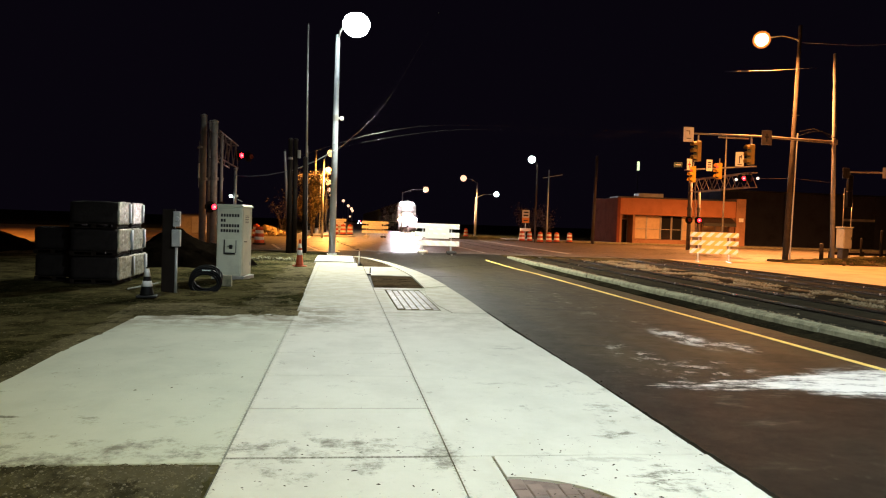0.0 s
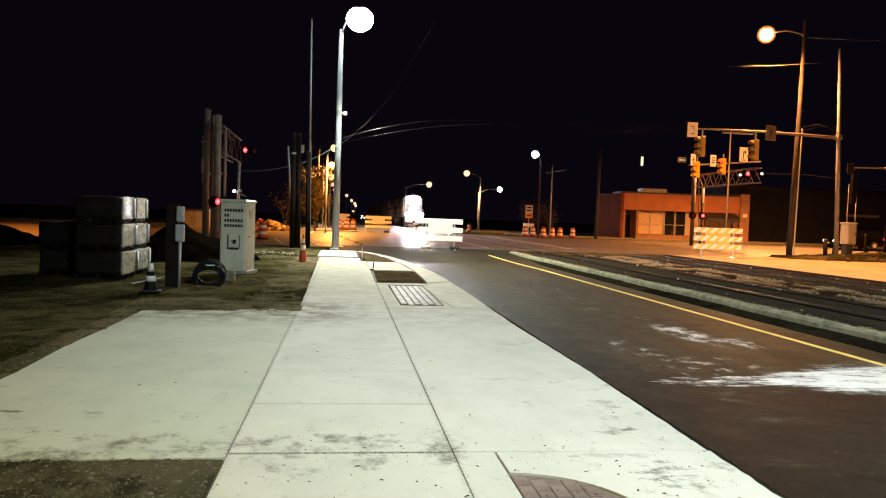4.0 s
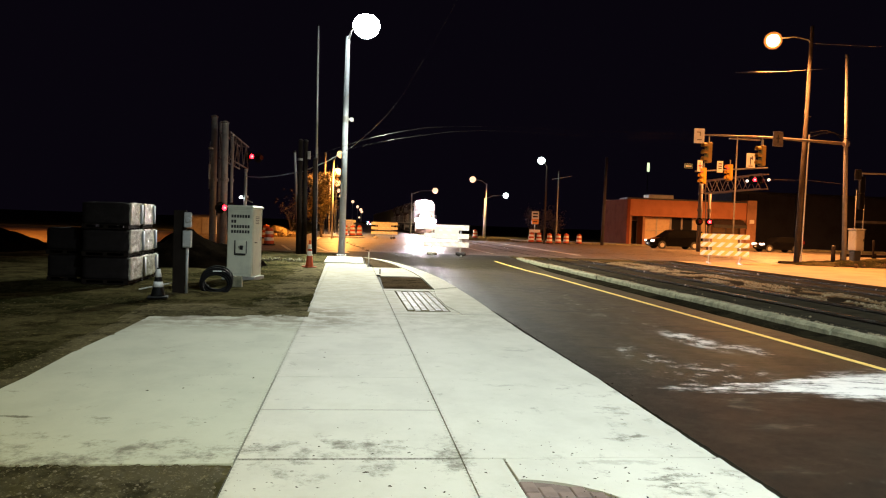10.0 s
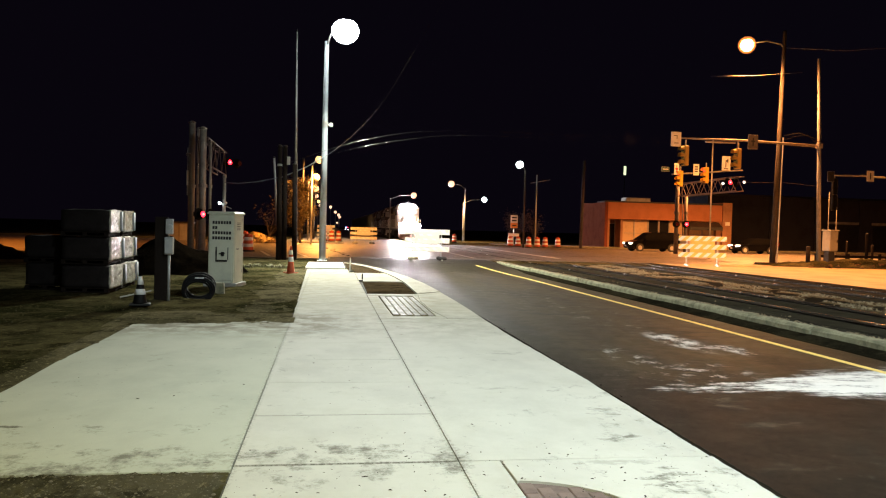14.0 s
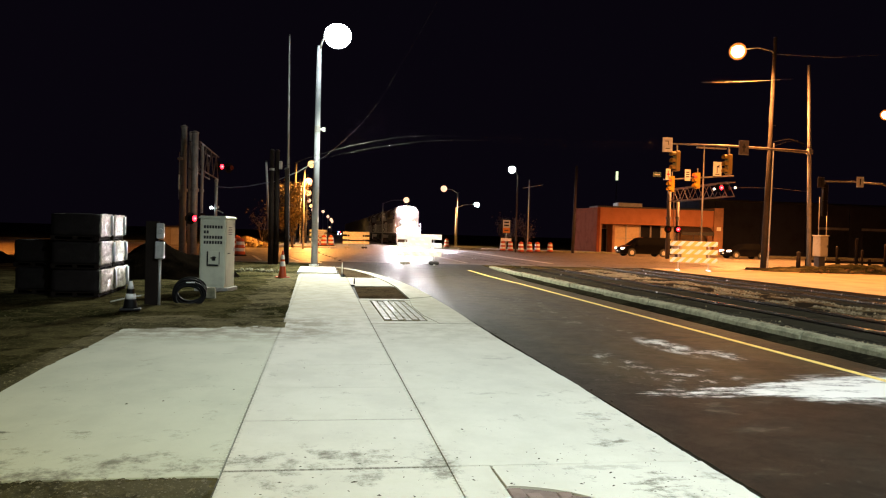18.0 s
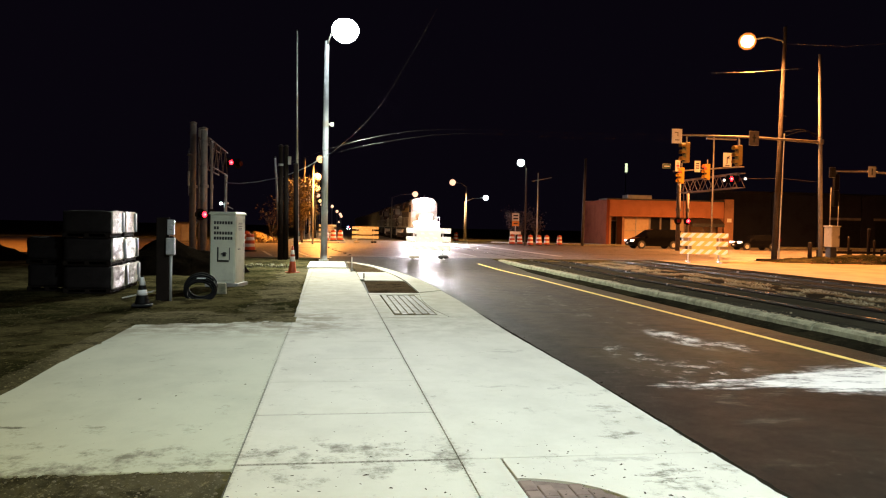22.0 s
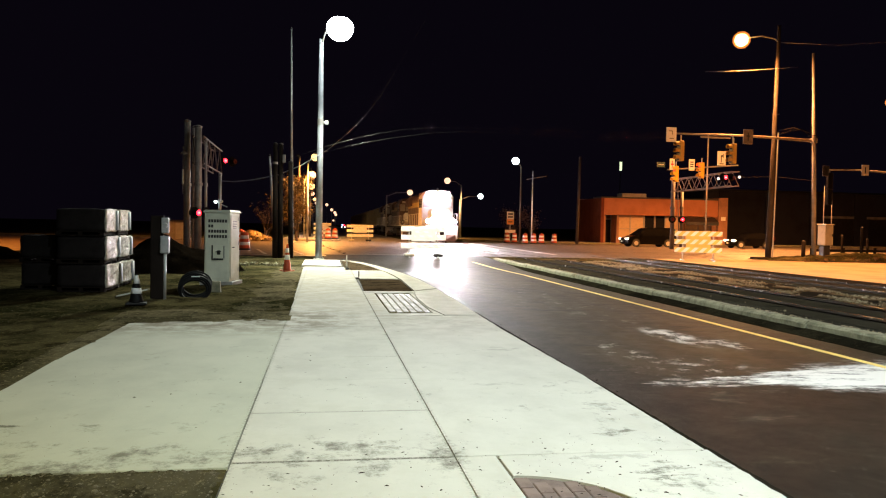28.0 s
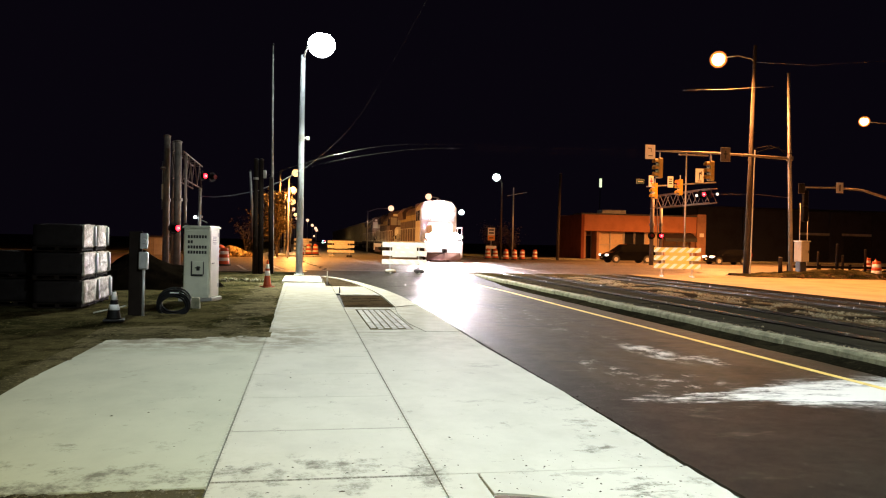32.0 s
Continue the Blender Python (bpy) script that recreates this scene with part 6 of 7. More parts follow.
d = part("door", Shape().box(0.6, 1.7, 1.7, 1.76, 0.02, 2.6), "glass", b, "glass entrance door")
part("door_frame", Shape().box(0.55, 0.62, 1.6, 1.8, 0, 3.1).box(1.68, 1.75, 1.6, 1.8, 0, 3.1).box(0.62, 1.68, 1.6, 1.8, 2.6, 2.7), "alu", d)
part("awning", Shape().loft([[(9.0, -0.16, 3.0), (12.6, -0.16, 3.0), (12.6, -0.16, 2.9), (9.0, -0.16, 2.9)], [(9.0, -1.1, 2.5), (12.6, -1.1, 2.5), (12.6, -1.1, 2.15), (9.0, -1.1, 2.15)]]), "steel_dark", b, "dark sloping awning")
part("plaque", Shape().box(L - 0.75, L - 0.25, -0.34, -0.305, 2.7, 3.1), "sign_white", b)
part("downpipe", Shape().tube([(7.9, -0.25, 0), (7.9, -0.25, H)], 0.05, 8), "steel_dark", b)

# dark hall further along
b = thing("dark_hall", "long unlit dark brick hall", "building", pose(44.5, 84.0, FAR))
part("wall", Shape().box(0, 90, 0, 5, 0, 6.4), "dark_wall", b)
part("coping", Shape().box(-0.1, 90.1, -0.12, 5.1, 6.4, 6.65, bevel=0.03), "steel_dark", b)
for k in range(12):
    part("pilaster", Shape().box(2 + 6 * k, 2.6 + 6 * k, -0.18, 0, 0, 6.4), "dark_wall", b)
for x in (16.0, 22.0, 30.5):
    w = part("loading_door", Shape().box(x, x + 4.4, -0.06, -0.002, 0, 3.4), "steel_dark", b)
    part("lintel", Shape().box(x - 0.2, x + 4.6, -0.1, -0.003, 3.4, 3.7), "concrete_old", w)
# a distant lit window shown alone; the pole is added to carry it
b = thing("lit_sign", "distant tall lit panel on an added slim pole", "sign", pose(52.7, 130.0, FAR))
part("pole", Shape().tube([(0, 0.15, 0), (0, 0.15, 12.3)], [0.1, 0.07], 8), "steel_dark", b)
w = part("panel", Shape().box(-0.24, 0.24, 0, 0.12, 12.25, 13.85, bevel=0.02), "glow_window", b, "lit yellowish panel")
part("frame", Shape().box(-0.29, -0.242, -0.02, 0.14, 12.2, 13.9).box(0.242, 0.29, -0.02, 0.14, 12.2, 13.9), "steel_dark", w)
b = thing("site_hut", "small pale site hut across the lot", "site hut", pose(-12.3, 64.0, FAR))
part("wall", Shape().box(-1.4, 0.8, 0, 2.4, -0.1, 1.5), "concrete_old", b)
part("roof", Shape().box(-1.5, 0.9, -0.1, 2.5, 1.5, 1.6), "steel_dark", b)
part("door", Shape().box(0.05, 0.65, -0.03, -0.004, 0.05, 1.4), "galv", b)

# ---- posts, boxes and signs by the track ----
c = thing("control_box", "grey signal control box on a dark pedestal", "control box", pose(27.68, 38.4, FAR))
part("pedestal", Shape().box(-0.2, 0.2, -0.2, 0.25, -0.05, 0.85, bevel=0.03), "steel_dark", c)
box = part("box", Shape().box(-0.24, 0.26, -0.35, 0.35, 0.85, 2.0, bevel=0.03), "concrete_old", c)
part("door", Shape().box(-0.20, 0.22, -0.372, -0.352, 0.92, 1.92, bevel=0.008), "concrete_old", box)
part("handle", Shape().box(0.15, 0.19, -0.40, -0.373, 1.35, 1.5), "steel_dark", box)
part("lid", Shape().box(-0.28, 0.30, -0.42, 0.4, 2.0, 2.06, bevel=0.02), "galv", box)
for x, y, h, r in ((26.3, 38.3, 1.05, 0.12), (30.7, 41.0, 1.4, 0.07), (31.4, 40.2, 1.9, 0.1), (35.0, 48.75, 4.9, 0.03), (35.62, 48.75, 3.9, 0.028), (33.6, 42.5, 1.2, 0.08), (34.4, 41.5, 1.6, 0.08), (36.5, 44.0, 1.2, 0.08)):
    o = thing("bollard", "short dark post standing in the dirt" if h < 2.2 else "slim pale post standing in the dirt", "post", pose(x, y, FAR), "posts by the track")
    part("shaft", Shape().tube([(0, 0, -0.05), (0, 0, h)], [r, r * 0.9], 10), "wood_dark" if h < 2.2 else "galv", o, smooth=True)
    part("cap", Shape().turned([(r, h), (r * 0.8, h + 0.04), (r * 0.2, h + 0.06)], (0, 0, 0), 10), "steel_dark", o)
fence = thing("rail_fence", "low dark timber rail fence behind the posts", "fence", pose(29.4, 42.0, FAR, 0, 0, 1))
for k in range(8):
    part("post", Shape().box(2.2 * k - 0.07, 2.2 * k + 0.07, -0.07, 0.07, -0.1, 0.62 + 0.03 * (k % 3), bevel=0.015), "wood_dark", fence)
for k in range(7):
    part("rail", Shape().box(2.2 * k - 0.02, 2.2 * k + 2.18, -0.11, -0.07, 0.40, 0.56, bevel=0.01), "wood_dark", fence)
drum(pose(31.9, 37.6, FAR, 0, 0, 20), "orange and white construction drum beside the dirt bank")
c = thing("road_sign", "orange and white road sign on a post", "road sign", pose(18.33, 74.0, FAR))
part("post", Shape().box(-0.03, 0.03, 0, 0.05, 0, 3.1), "galv", c)
sign_plate(c, "route_plate", 0, -0.05, 2.75, 0.72, 0.75, "sign_white", 0, ((-0.35, 0.35, 0.1, 0.3), (-0.35, 0.35, -0.3, -0.1)))
sign_plate(c, "detour_plate", 0, -0.05, 2.1, 0.72, 0.5, "sign_orange", 0, ((-0.3, 0.3, -0.1, 0.1),))
part("crossbar", Shape().box(-0.55, 0.55, -0.05, 0.0, 1.0, 1.3), "stripes", c)
part("leg", Shape().tube([(-0.5, -0.02, 1.1), (-0.7, -0.02, 0.0)], 0.03, 6), "galv", c)
part("leg", Shape().tube([(0.5, -0.02, 1.1), (0.7, -0.02, 0.0)], 0.03, 6), "galv", c)
c = thing("signal_post", "slim pale post with small lamps carrying a cable", "signal post", pose(-5.25, 37.8, 0.0))
part("post", Shape().tube([(0, 0, 0), (0, 0, 3.85)], 0.075, 10), "galv", c, smooth=True)
part("cap", Shape().turned([(0.09, 3.85), (0.09, 3.95), (0.03, 4.0)], (0, 0, 0), 10), "galv", c)
part("lamp", Shape().turned([(0.05, -0.06), (0.08, 0), (0.05, 0.06)], (-0.2, -0.05, 2.6), 10), "glow_cool", c, "small lit white lamp")
part("lamp", Shape().turned([(0.05, -0.06), (0.07, 0), (0.05, 0.06)], (0.1, -0.1, 2.62), 10), "reflective", c)
part("lamp_arm", Shape().tube([(-0.2, 0, 2.6), (0.35, 0, 2.35)], 0.025, 6), "galv", c)
c = thing("sign_stake", "thin white marker stake in a planting pit", "stake", pose(0.62, 27.4, 0.0))
part("stake", Shape().box(-0.02, 0.02, -0.01, 0.01, -0.05, 0.5), "reflective", c)
part("foot", Shape().box(-0.04, 0.04, -0.03, 0.03, 0.0, 0.03), "reflective", c)
c = thing("street_grate", "small dark object lying on the corner paving", "grate", pose(0.80, 22.55, 0.0))
part("body", Shape().box(-0.05, 0.07, -0.12, 0.12, 0, 0.03, bevel=0.01), "rubber", c)
part("stub", Shape().cyl((0.05, 0, 0.05), (0.05, 0, 0.22), 0.02), "steel_dark", c)

# ---- cables ----


def cable(name, pts, r, label, split=None, material="alu"):
    o = thing(name, label, "cable")
    if split:
        part("dark_length", Shape().tube(pts[split - 1:], 0.0035, 6), "black", o)
    part("strand", Shape().tube(pts[:split], r[:split] if isinstance(r, list) else r, 6), material, o, smooth=True)
    return o


# radii shrink to let the cable fade where it leaves the lamplight
c = cable("cable", [(-0.39, 33.57, 4.70), (-0.05, 29.8, 4.58), (0.28, 26.0, 4.51), (0.45, 24.2, 4.48), (0.61, 22.3, 4.47), (0.73, 21.0, 4.475), (0.83, 19.9, 4.49), (0.95, 18.6, 4.54), (1.08, 17.3, 4.63), (1.45, 13.0, 5.1), (1.9, 8.0, 5.9), (2.45, 2.0, 7.4), (3.0, -4.3, 9.5)], [0.010, 0.009, 0.0075, 0.006, 0.005, 0.004, 0.003, 0.002, 0.0012, 0.001, 0.001, 0.001, 0.001], "pale cable sagging from a slim post and rising over the pavement", None, "cable_steel")
# pale paint stands in for lamplight on this length
part("lit_length", Shape().tube([(-5.25, 37.75, 3.62), (-4.5, 37.0, 3.56), (-3.6, 36.0, 3.60), (-2.36, 35.45, 3.84), (-1.3, 35.0, 4.28), (-0.39, 33.57, 4.70)], 0.019, 6), "pole_paint", c, smooth=True)
# next two: thicker at their glints, thinned where they go dark
cable("cable", [(-2.1, 35.0, 4.45), (-0.8, 34.3, 4.88), (0.2, 34.0, 5.21), (1.0, 34.0, 5.46), (2.2, 34.0, 5.76), (3.3, 34.0, 5.97), (4.6, 34.2, 6.12), (7.0, 34.8, 6.28), (12.0, 36.2, 6.48), (17.9, 37.6, 6.78)], [0.007, 0.007, 0.007, 0.008, 0.006, 0.004, 0.002, 0.0015, 0.0012, 0.0012], "steel cable strung over the lane to a signal arm", None, "cable_steel")
cable("cable", [(-2.1, 35.0, 4.30), (-0.4, 34.4, 4.82), (0.8, 34.0, 5.13), (1.73, 34.0, 5.36), (2.79, 34.0, 5.57), (4.31, 34.0, 5.83), (5.75, 34.0, 5.96), (7.07, 34.2, 6.02), (12.0, 36.0, 6.20), (17.9, 37.6, 6.55)], [0.002, 0.002, 0.003, 0.005, 0.006, 0.005, 0.005, 0.002, 0.0012, 0.0012], "lower steel cable strung beside another over the lane", None, "cable_steel")
cable("cable", [(20.5, 39.0, 10.45), (23.0, 39.1, 10.65), (24.95, 39.1, 10.87), (26.1, 39.1, 11.0)], [0.006, 0.010, 0.010, 0.006], "cable between two poles lit amber")
cable("cable", [(25.1, 39.2, 12.35), (30, 41, 12.9), (40, 46, 15.0)], 0.012, "cable leaving the tall pole")
cable("cable", [(26.6, 37.8, 7.0), (25.6, 38.5, 7.5), (25.1, 39.1, 7.4)], 0.02, "slack cable between two poles", None, "black")

# ---- vehicles ----


def car(name, label, length, height, width, profile, roof, paint, wheel_x, wheel_r=0.34):
    """A car along x with its nose at x = 0. profile: side outline of the lower body; roof: (x at the belt, x at the roof) of screen and tail, belt height."""
    o = thing(name, label, "car")
    hw = width / 2
    rings = []
    for y, k in ((-hw, 0.06), (-hw + 0.05, 0.015), (-hw * 0.6, 0.0), (hw * 0.6, 0.0), (hw - 0.05, 0.015), (hw, 0.06)):
        taper = 0.22 * (abs(y) / hw) ** 3
        rings.append([(min(max(x + (taper if x < 0.8 else -taper * 0.6 if x > length - 0.8 else 0), 0), length), y, max(z - k if z > 0.5 else z + k * 0.6, 0.2)) for x, z in profile])
    body = part("body", Shape().loft([r[::-1] for r in rings]), paint, o, smooth=False)
    (b0, r0), (b1, r1), belt = roof
    zb, zt = belt, height
    ring = lambda e, z, ins: [(b0 + (r0 - b0) * e + ins, -hw * (0.93 - 0.2 * e) + ins, z), (b1 + (r1 - b1) * e - ins, -hw * (0.93 - 0.2 * e) + ins, z), (b1 + (r1 - b1) * e - ins, hw * (0.93 - 0.2 * e) - ins, z), (b0 + (r0 - b0) * e + ins, hw * (0.93 - 0.2 * e) - ins, z)]
    part("cabin", Shape().loft([ring(0, zb - 0.03, 0), ring(0.9, zb + (zt - zb) * 0.88, 0), ring(1, zt - 0.03, 0.06), ring(1, zt, 0.2)]), paint, o)
    for sgn in (-1, 1):
        n = 3 if length > 4.8 else 2
        for k in range(n):
            u0, u1 = (k + 0.06) / n, (k + 0.94) / n
            pt = lambda u, e: (b0 + 0.12 + (r0 - b0) * e + (b1 - b0 - 0.24 + (r1 - b1 - r0 + b0) * e) * u, sgn * (hw * (0.93 - 0.2 * e) + 0.006), zb + (zt - zb) * e)
            quad = [pt(u0, 0.08), pt(u1, 0.08), pt(u1, 0.8), pt(u0, 0.8)]
            inner = [(x, y - sgn * 0.03, z) for x, y, z in quad]
            part("side_window", Shape().loft([inner, quad] if sgn < 0 else [quad, inner]), "car_glass", o)
        part("mirror", Shape().box(b0 + 0.3, b0 + 0.48, sgn * hw - 0.02 if sgn > 0 else -hw - 0.16, hw + 0.16 if sgn > 0 else -hw + 0.02, zb - 0.02, zb + 0.14, bevel=0.03), paint, o)
    wz = lambda e, d: [(b0 + (r0 - b0) * e - d, -hw * (0.82 - 0.2 * e), zb + (zt - zb) * e), (b0 + (r0 - b0) * e - d, hw * (0.82 - 0.2 * e), zb + (zt - zb) * e)]
    lo, hi, lo2, hi2 = wz(0.06, 0.008), wz(0.85, 0.008), wz(0.06, -0.02), wz(0.85, -0.02)
    part("windscreen", Shape().loft([[lo2[0], lo2[1], hi2[1], hi2[0]], [lo[0], lo[1], hi[1], hi[0]]]), "car_glass", o)
    for sgn in (-1, 1):
        y0, y1 = sorted((sgn * hw * 0.55, sgn * hw * 0.93))
        part("headlight", Shape().box(0.05, 0.42, y0, y1, 0.62, 0.80, bevel=0.04), "glow_headlight", o, "lit headlight")
        part("tail_light", Shape().box(length - 0.12, length + 0.005, y0, y1, 0.8, 1.1, bevel=0.03), "glow_tail" if name == "minivan" else "tail_red", o, "red tail light")
        for x in wheel_x:
            wheel = part("wheel", Shape().tube([(x, sgn * (hw - 0.2), wheel_r), (x, sgn * (hw + 0.01), wheel_r)], wheel_r, 24), "tyre", o, smooth=True)
            part("rim", Shape().tube([(x, sgn * (hw + 0.0), wheel_r), (x, sgn * (hw + 0.02), wheel_r)], wheel_r * 0.56, 18), "rim", wheel)
            for k in range(5):
                a = k * 1.2566
                part("spoke", Shape().box(-0.025, 0.025, -0.012, 0.012, 0.04, wheel_r * 0.58, Matrix.Translation((x, sgn * (hw + 0.026), wheel_r)) @ Matrix.Rotation(a, 4, "Y")), "rim", wheel)
            part("arch", Shape().tube([(x, sgn * (hw - 0.03), wheel_r + 0.02), (x, sgn * (hw + 0.004), wheel_r + 0.02)], wheel_r * 1.14, 24), "black", o)
    part("grille", Shape().box(-0.012, 0.06, -hw * 0.5, hw * 0.5, 0.38, 0.6, bevel=0.01), "black", o)
    part("number_plate", Shape().box(-0.02, 0.02, -0.16, 0.16, 0.42, 0.54), "reflective", o)
    return o


van = car("minivan", "black minivan waiting with lit headlights", 5.1, 1.76, 1.95, [(0.02, 0.3), (0.0, 0.55), (0.1, 0.78), (0.9, 1.02), (1.35, 1.08), (4.9, 1.12), (5.08, 0.9), (5.1, 0.4), (4.9, 0.24), (0.3, 0.22)], ((1.05, 2.05), (5.0, 4.75), 1.06), "car_black", (0.98, 4.02))
sedan = car("sedan", "dark sedan waiting behind the minivan with lit headlights", 4.3, 1.46, 1.8, [(0.02, 0.3), (0.0, 0.5), (0.1, 0.68), (1.1, 0.88), (3.8, 0.98), (4.22, 0.9), (4.3, 0.5), (4.1, 0.24), (0.3, 0.22)], ((1.1, 1.9), (3.9, 3.3), 0.9), "car_grey", (0.85, 3.4), 0.32)

# ---- train ----


def truck(o, y, wheels):
    frame_ = part("truck", Shape().box(-1.15, 1.15, y - 2.1, y + 2.1, 0.55, 0.8, bevel=0.04), "loco_dark", o)
    for k in range(wheels):
        yy = y - 1.6 + 3.2 * k / (wheels - 1)
        for sgn in (-1, 1):
            part("wheel", Shape().tube([(sgn * 0.66, yy, 0.5), (sgn * 0.8, yy, 0.5)], 0.5, 20), "rail", frame_, smooth=True)
            part("axle_box", Shape().box(sgn * 0.98 - 0.14, sgn * 0.98 + 0.14, yy - 0.2, yy + 0.2, 0.35, 0.68, bevel=0.03), "loco_dark", frame_)
    return frame_


def locomotive(lit):
    o = thing("locomotive", "hood diesel locomotive with blazing headlights" if lit else "second hood diesel locomotive coupled behind", "locomotive", None, "train")
    part("deck", Shape().box(-1.55, 1.55, 0.7, 21.6, 1.25, 1.6, bevel=0.03), "loco_dark", o)
    part("fuel_tank", Shape().box(-1.35, 1.35, 8.3, 13.8, 0.45, 1.25, bevel=0.12), "loco_dark", o)
    truck(o, 4.2, 3)
    truck(o, 18.0, 3)
    part("pilot", Shape().box(-1.5, 1.5, 0.55, 0.75, 0.35, 1.6, bevel=0.03), "loco_pale", o)
    part("plow", Shape().loft([[(-1.4, 0.55, 0.12), (0, 0.05, 0.12), (1.4, 0.55, 0.12), (1.4, 0.62, 0.12), (-1.4, 0.62, 0.12)], [(-1.3, 0.5, 0.75), (0, 0.3, 0.75), (1.3, 0.5, 0.75), (1.3, 0.6, 0.75), (-1.3, 0.6, 0.75)]]), "loco_body", o)
    part("coupler", Shape().box(-0.16, 0.16, -0.05, 0.6, 0.75, 1.05, bevel=0.04), "rail", o)
    part("nose", Shape().loft([[(-0.95, 1.7, z), (-0.8, 1.35, z), (0.8, 1.35, z), (0.95, 1.7, z), (0.95, 3.6, z), (-0.95, 3.6, z)] for z in (1.6, 2.75)] + [[(-0.8, 1.8, 2.95), (-0.7, 1.6, 2.95), (0.7, 1.6, 2.95), (0.8, 1.8, 2.95), (0.8, 3.6, 2.95), (-0.8, 3.6, 2.95)]]), "loco_pale", o)
    cab = part("cab", Shape().loft([[(-1.5, 3.3, z), (1.5, 3.3, z), (1.5, 5.9, z), (-1.5, 5.9, z)] for z in (1.6, 4.05)] + [[(-1.1, 3.4, 4.5), (1.1, 3.4, 4.5), (1.1, 5.9, 4.5), (-1.1, 5.9, 4.5)], [(-0.5, 3.4, 4.62), (0.5, 3.4, 4.62), (0.5, 5.9, 4.62), (-0.5, 5.9, 4.62)]]), "loco_pale" if lit else "loco_body", o)
    for x0, x1 in ((-1.4, -0.75), (-0.65, -0.05), (0.05, 0.65), (0.75, 1.4)):
        part("windscreen", Shape().box(x0, x1, 3.27, 3.31, 3.15, 3.9, bevel=0.01), "glare_glass", cab)
    for sgn in (-1, 1):
        for y0 in (3.6, 4.7):
            part("side_window", Shape().box(sgn * 1.5 - 0.015, sgn * 1.5 + 0.015, y0, y0 + 0.85, 3.1, 3.85), "glass", cab)
        part("number_board", Shape().box(sgn * 0.85 - 0.3, sgn * 0.85 + 0.3, 3.22, 3.34, 4.02, 4.25, bevel=0.01), "glow_board" if lit else "reflective", cab, "lit white number board" if lit else "")
    part("hood", Shape().loft([[(-0.95, 5.9, z), (0.95, 5.9, z), (0.95, 20.6, z), (-0.95, 20.6, z)] for z in (1.6, 4.05)] + [[(-0.7, 5.9, 4.35), (0.7, 5.9, 4.35), (0.7, 20.4, 4.35), (-0.7, 20.4, 4.35)]]), "loco_body", o)
    part("band", Shape().box(-0.965, 0.965, 5.95, 20.62, 3.3, 3.75), "loco_yellow", o, "yellow band along the hood")
    part("sill_stripe", Shape().box(-1.56, 1.56, 0.72, 21.58, 1.5, 1.58), "reflective", o, "pale stripe along the deck edge")
    for k in range(11):
        for sgn in (-1, 1):
            part("hood_door", Shape().box(sgn * 0.965 - 0.012, sgn * 0.965 + 0.012, 6.2 + 1.28 * k, 7.3 + 1.28 * k, 1.75, 3.25), "loco_body", o)
    part("radiator", Shape().loft([[(-1.25, y, 3.5), (1.25, y, 3.5), (1.35, y, 4.1), (0.9, y, 4.5), (-0.9, y, 4.5), (-1.35, y, 4.1)] for y in (16.2, 20.0)]), "loco_body", o)
    for y in (17.0, 18.2, 19.4):
        part("fan", Shape().turned([(0.5, 4.5), (0.5, 4.62), (0.4, 4.66)], (0, y, 0), 20), "loco_dark", o)
    part("exhaust", Shape().box(-0.3, 0.3, 10.2, 11.2, 4.35, 4.6, bevel=0.03), "loco_dark", o)
    part("dynamic_brake", Shape().box(-1.05, 1.05, 7.2, 9.6, 3.9, 4.55, bevel=0.08), "loco_body", o)
    part("horn", Shape().tube([(0.2, 5.4, 4.75), (0.2, 4.9, 4.78)], [0.04, 0.1], 10), "rim", o)
    for sgn in (-1, 1):
        for k in range(13):
            y = 1.0 + k * 1.65
            part("stanchion", Shape().tube([(sgn * 1.5, y, 1.6), (sgn * 1.5, y, 2.6)], 0.022, 5), "reflective", o)
        part("handrail", Shape().tube([(sgn * 1.5, 1.0, 2.6), (sgn * 1.5, 20.8, 2.6)], 0.022, 5), "reflective", o)
        for k in range(4):
            part("step", Shape().box(sgn * 1.35 - 0.2, sgn * 1.35 + 0.2, 0.75, 1.15, 0.4 + 0.3 * k, 0.43 + 0.3 * k), "loco_dark", o)
        for what, x, y, z, r in (("ditch_light", 0.9, 0.55, 1.97, 0.23), ("headlight", 0.27, 1.26, 2.55, 0.23), ("headlight", 0.26, 3.2, 4.3, 0.22)):
            lamp_ = part(what, Shape().tube([(sgn * x, y + 0.15, z), (sgn * x, y - 0.02, z)], [r * 0.8, r * 1.12], 18), "loco_dark", o)
            # oversized domes bulge so that their light floods the nose as glare
            dome = [[(sgn * x + r * math.cos(e) * math.cos(a), y - 0.02 - r * 0.7 * math.sin(e), z + r * math.cos(e) * math.sin(a)) for a in [2 * math.pi * i / 18 for i in range(18)]] for e in (0, 0.4, 0.8, 1.2, 1.5)]
            part("lens", Shape().loft(dome), "glow_loco" if lit else "reflective", lamp_, "blazing white domed lens" if lit else "", True)
        # added lamps at the deck corners, deep-hooded, for the headlights' narrow beam
        x, z, y0, y1 = sgn * 1.30, 1.93, 0.14, 1.12
        rim = lambda r, y: [(x + r * math.cos(a), y, z + r * math.sin(a)) for a in [2 * math.pi * i / 20 for i in range(20)]]
        hood = part("beam_lamp", Shape().loft([rim(0.15, y1 - 0.02), rim(0.15, y0), rim(0.19, y0), rim(0.19, y1)]), "loco_dark", o, smooth=True)
        part("lens", Shape().loft([rim(0.13, y1 - 0.03), rim(0.13, y1 - 0.05)]), "glow_beam" if lit else "reflective", hood, "blazing lens of an added beam lamp" if lit else "")
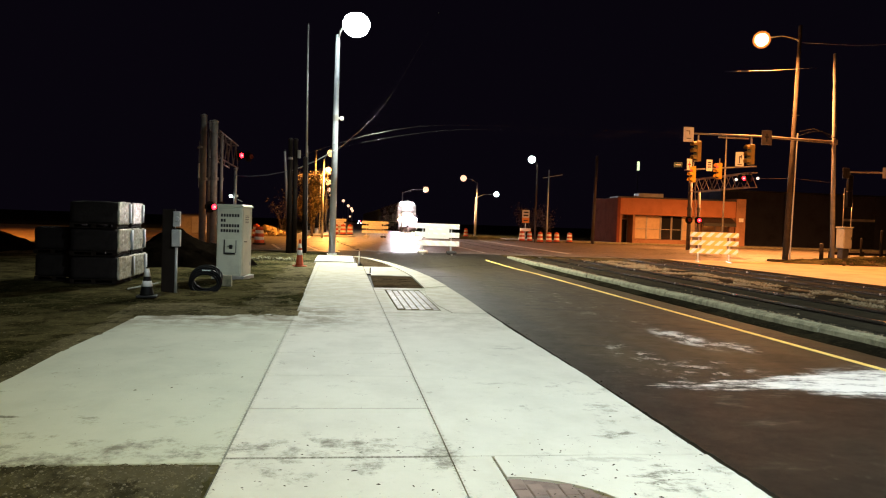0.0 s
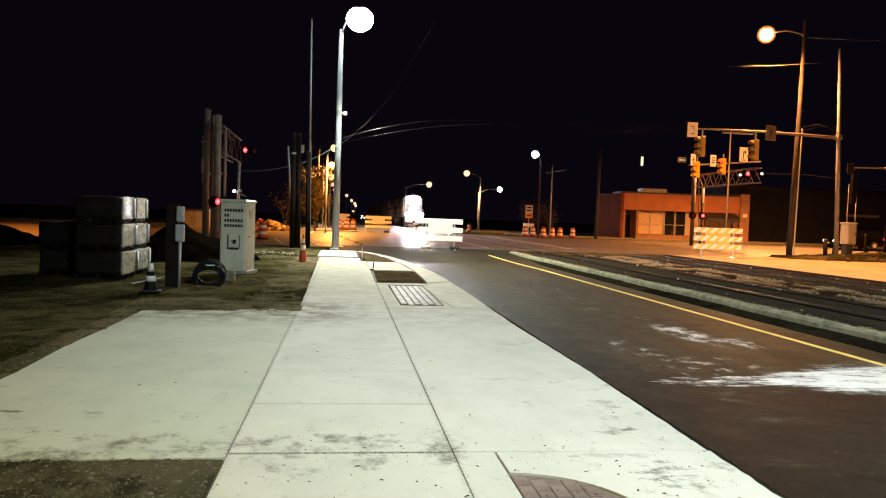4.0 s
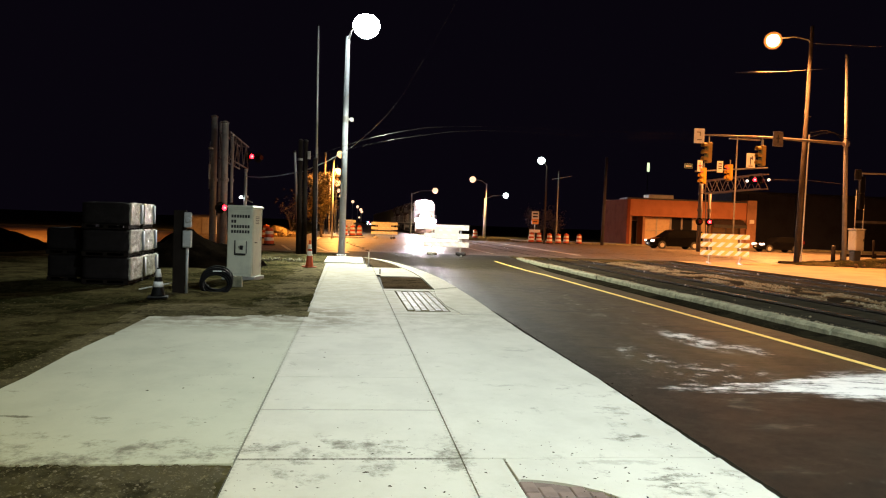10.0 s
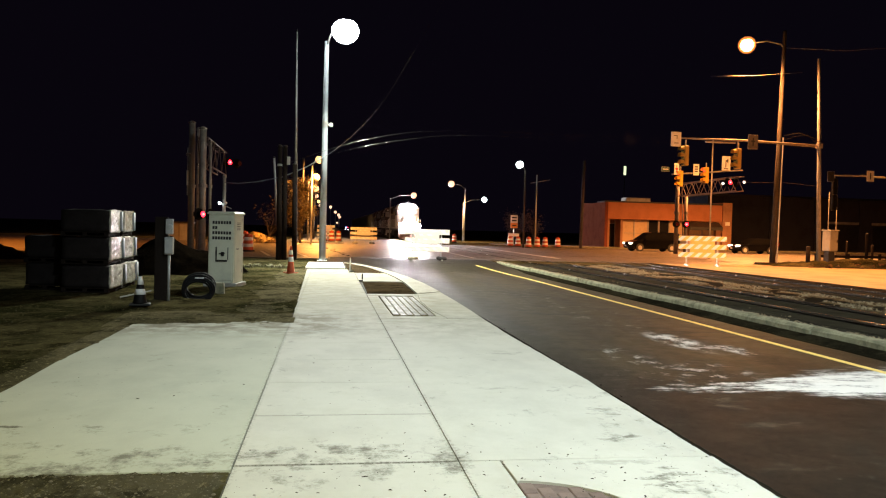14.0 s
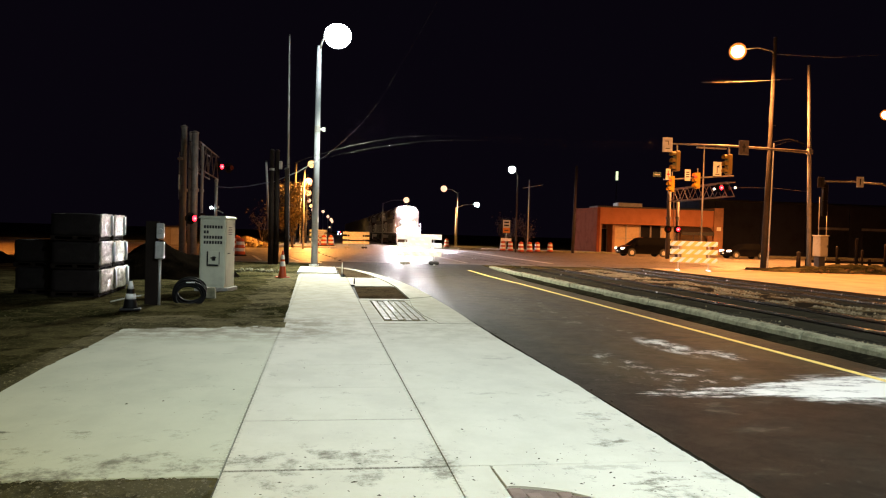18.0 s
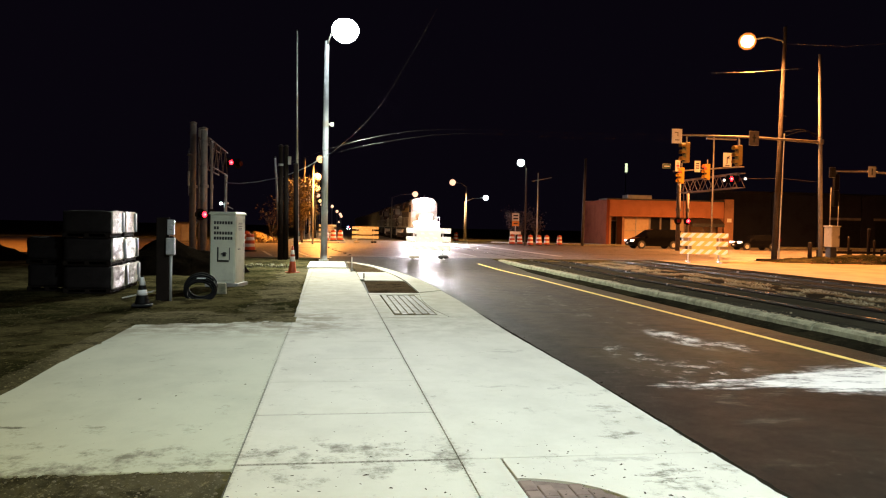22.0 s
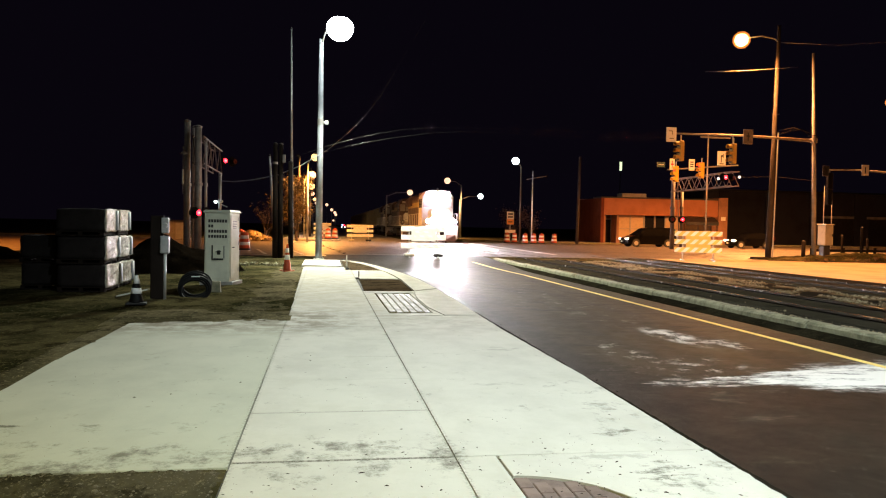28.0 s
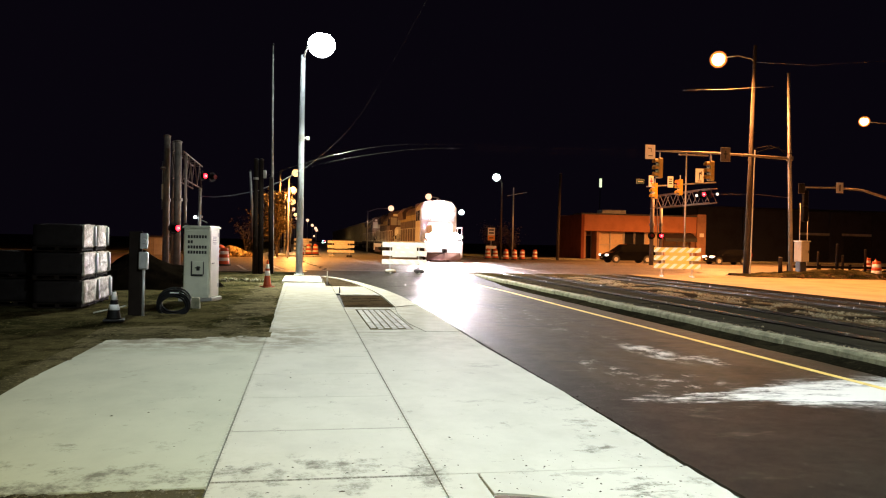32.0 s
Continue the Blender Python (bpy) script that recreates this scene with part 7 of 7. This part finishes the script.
        part("bracket", Shape().box(x - 0.05, x + 0.05, 0.75, 0.95, 1.58, 1.76), "loco_dark", hood)
    for piece in o.children_recursive:
        for v in piece.data.vertices:   # the body stands tall over its deck
            v.co.z += max(v.co.z - 1.6, 0) * 0.12
    return o


def wagon():
    o = thing("boxcar", "tall buff freight wagon of the train", "freight wagon", None, "train")
    truck(o, 2.6, 2)
    truck(o, 14.4, 2)
    part("underframe", Shape().box(-1.4, 1.4, 0.3, 16.7, 1.0, 1.3), "loco_dark", o)
    part("body", Shape().box(-1.5, 1.5, 0.5, 16.5, 1.3, 4.5, bevel=0.04), "car_body", o)
    part("roof", Shape().loft([[(-1.52, y, 4.5), (1.52, y, 4.5), (0.8, y, 4.72), (-0.8, y, 4.72)] for y in (0.4, 16.6)]), "galv", o)
    for k in range(13):
        for sgn in (-1, 1):
            y = 1.0 + 1.25 * k
            part("rib", Shape().box(sgn * 1.53 - 0.03, sgn * 1.53 + 0.03, y - 0.05, y + 0.05, 1.3, 4.45), "car_body", o)
    part("top_band", Shape().box(-1.545, 1.545, 0.49, 16.51, 4.2, 4.42), "loco_yellow", o, "yellow band under the roof")
    part("coupler", Shape().box(-0.15, 0.15, -0.1, 0.5, 0.75, 1.05), "rail", o)
    return o


lead = locomotive(True)
second = locomotive(False)
third = copy_thing(second, Matrix.Identity(4))
wagons = [wagon()]
for k in range(7):
    wagons.append(copy_thing(wagons[0], Matrix.Identity(4)))

# distant lights down the road
# radii follow the lamps' glare, far larger than real lenses
for x, y, z, g_, r, what in ((0.3, 275, 8.0, "glow_pink", 0.55, "street lamp"), (3.0, 390, 8.2, "glow_pink", 0.75, "street lamp"), (6.0, 500, 8.2, "glow_pink", 1.0, "street lamp"), (8.5, 640, 8.5, "glow_pink", 1.2, "street lamp"), (6.6, 640, 4.0, "glow_pink", 0.8, "street lamp")):
    o = thing("street_lamp", "distant street lamp far down the road", "street lamp", pose(x, y, FAR), "far street lamps")
    part("pole", Shape().tube([(0, 0, -0.1), (0, 0, z)], 0.1, 6), "galv", o)
    part("lens", Shape().turned([(0.1 * r, -r), (0.8 * r, -0.6 * r), (r, 0), (0.7 * r, 0.7 * r), (0.1 * r, r)], (0, 0, z + r), 12), g_, o, "glowing globe enlarged to its glare", True)
o = thing("distant_car", "distant car with headlights and warning lamps on", "car", pose(7.6, 330, FAR - 0.3))
part("body", Shape().box(-0.9, 0.9, 0, 4.4, 0.3, 1.0, bevel=0.1).box(-0.75, 0.75, 1.2, 3.6, 1.0, 1.5, bevel=0.1), "car_black", o)
for sgn in (-1, 1):
    part("headlight", Shape().box(sgn * 0.6 - 0.2, sgn * 0.6 + 0.2, -0.04, 0.02, 0.6, 0.9), "glow_cool", o)
part("light_bar", Shape().box(-0.6, 0.0, 2.0, 2.3, 1.5, 1.75), "glow_blue", o)
part("light_bar", Shape().box(0.0, 0.6, 2.0, 2.3, 1.5, 1.75), "glow_red", o)


def motions():
    """The train rolls up the track; the two cars pull up on the crossing street."""
    train = [(0, 119.5), (3, 116.0), (6, 111.5), (9, 107.0), (13, 100.5), (16, 95.0), (18, 91.0), (22, 82.5), (25, 75.5), (28, 67.8), (30, 62.4), (32, 57.0)]
    for ob, back in [(lead, 0), (second, 22.3), (third, 44.6)] + [(w, 66.9 + 17.2 * k) for k, w in enumerate(wagons)]:
        walk(ob, [(t, pose(10.44, y + back, FAR)) for t, y in train])
    walk(van, [(t, pose(x, 65.1, FAR)) for t, x in ((0, 90), (3, 55), (5, 37), (6, 31.9), (6.3, 30.84), (7, 28.84), (7.6, 27.3), (8.2, 26.75), (9, 26.6), (20, 26.6), (32, 26.6))])
    walk(sedan, [(t, pose(x, 65.2, FAR)) for t, x in ((0, 105), (3, 70), (5, 49.7), (6, 44.05), (6.3, 42.5), (7, 39.8), (7.6, 38.05), (8.2, 37.4), (9, 37.05), (20, 37.05), (32, 37.05))])


motions()
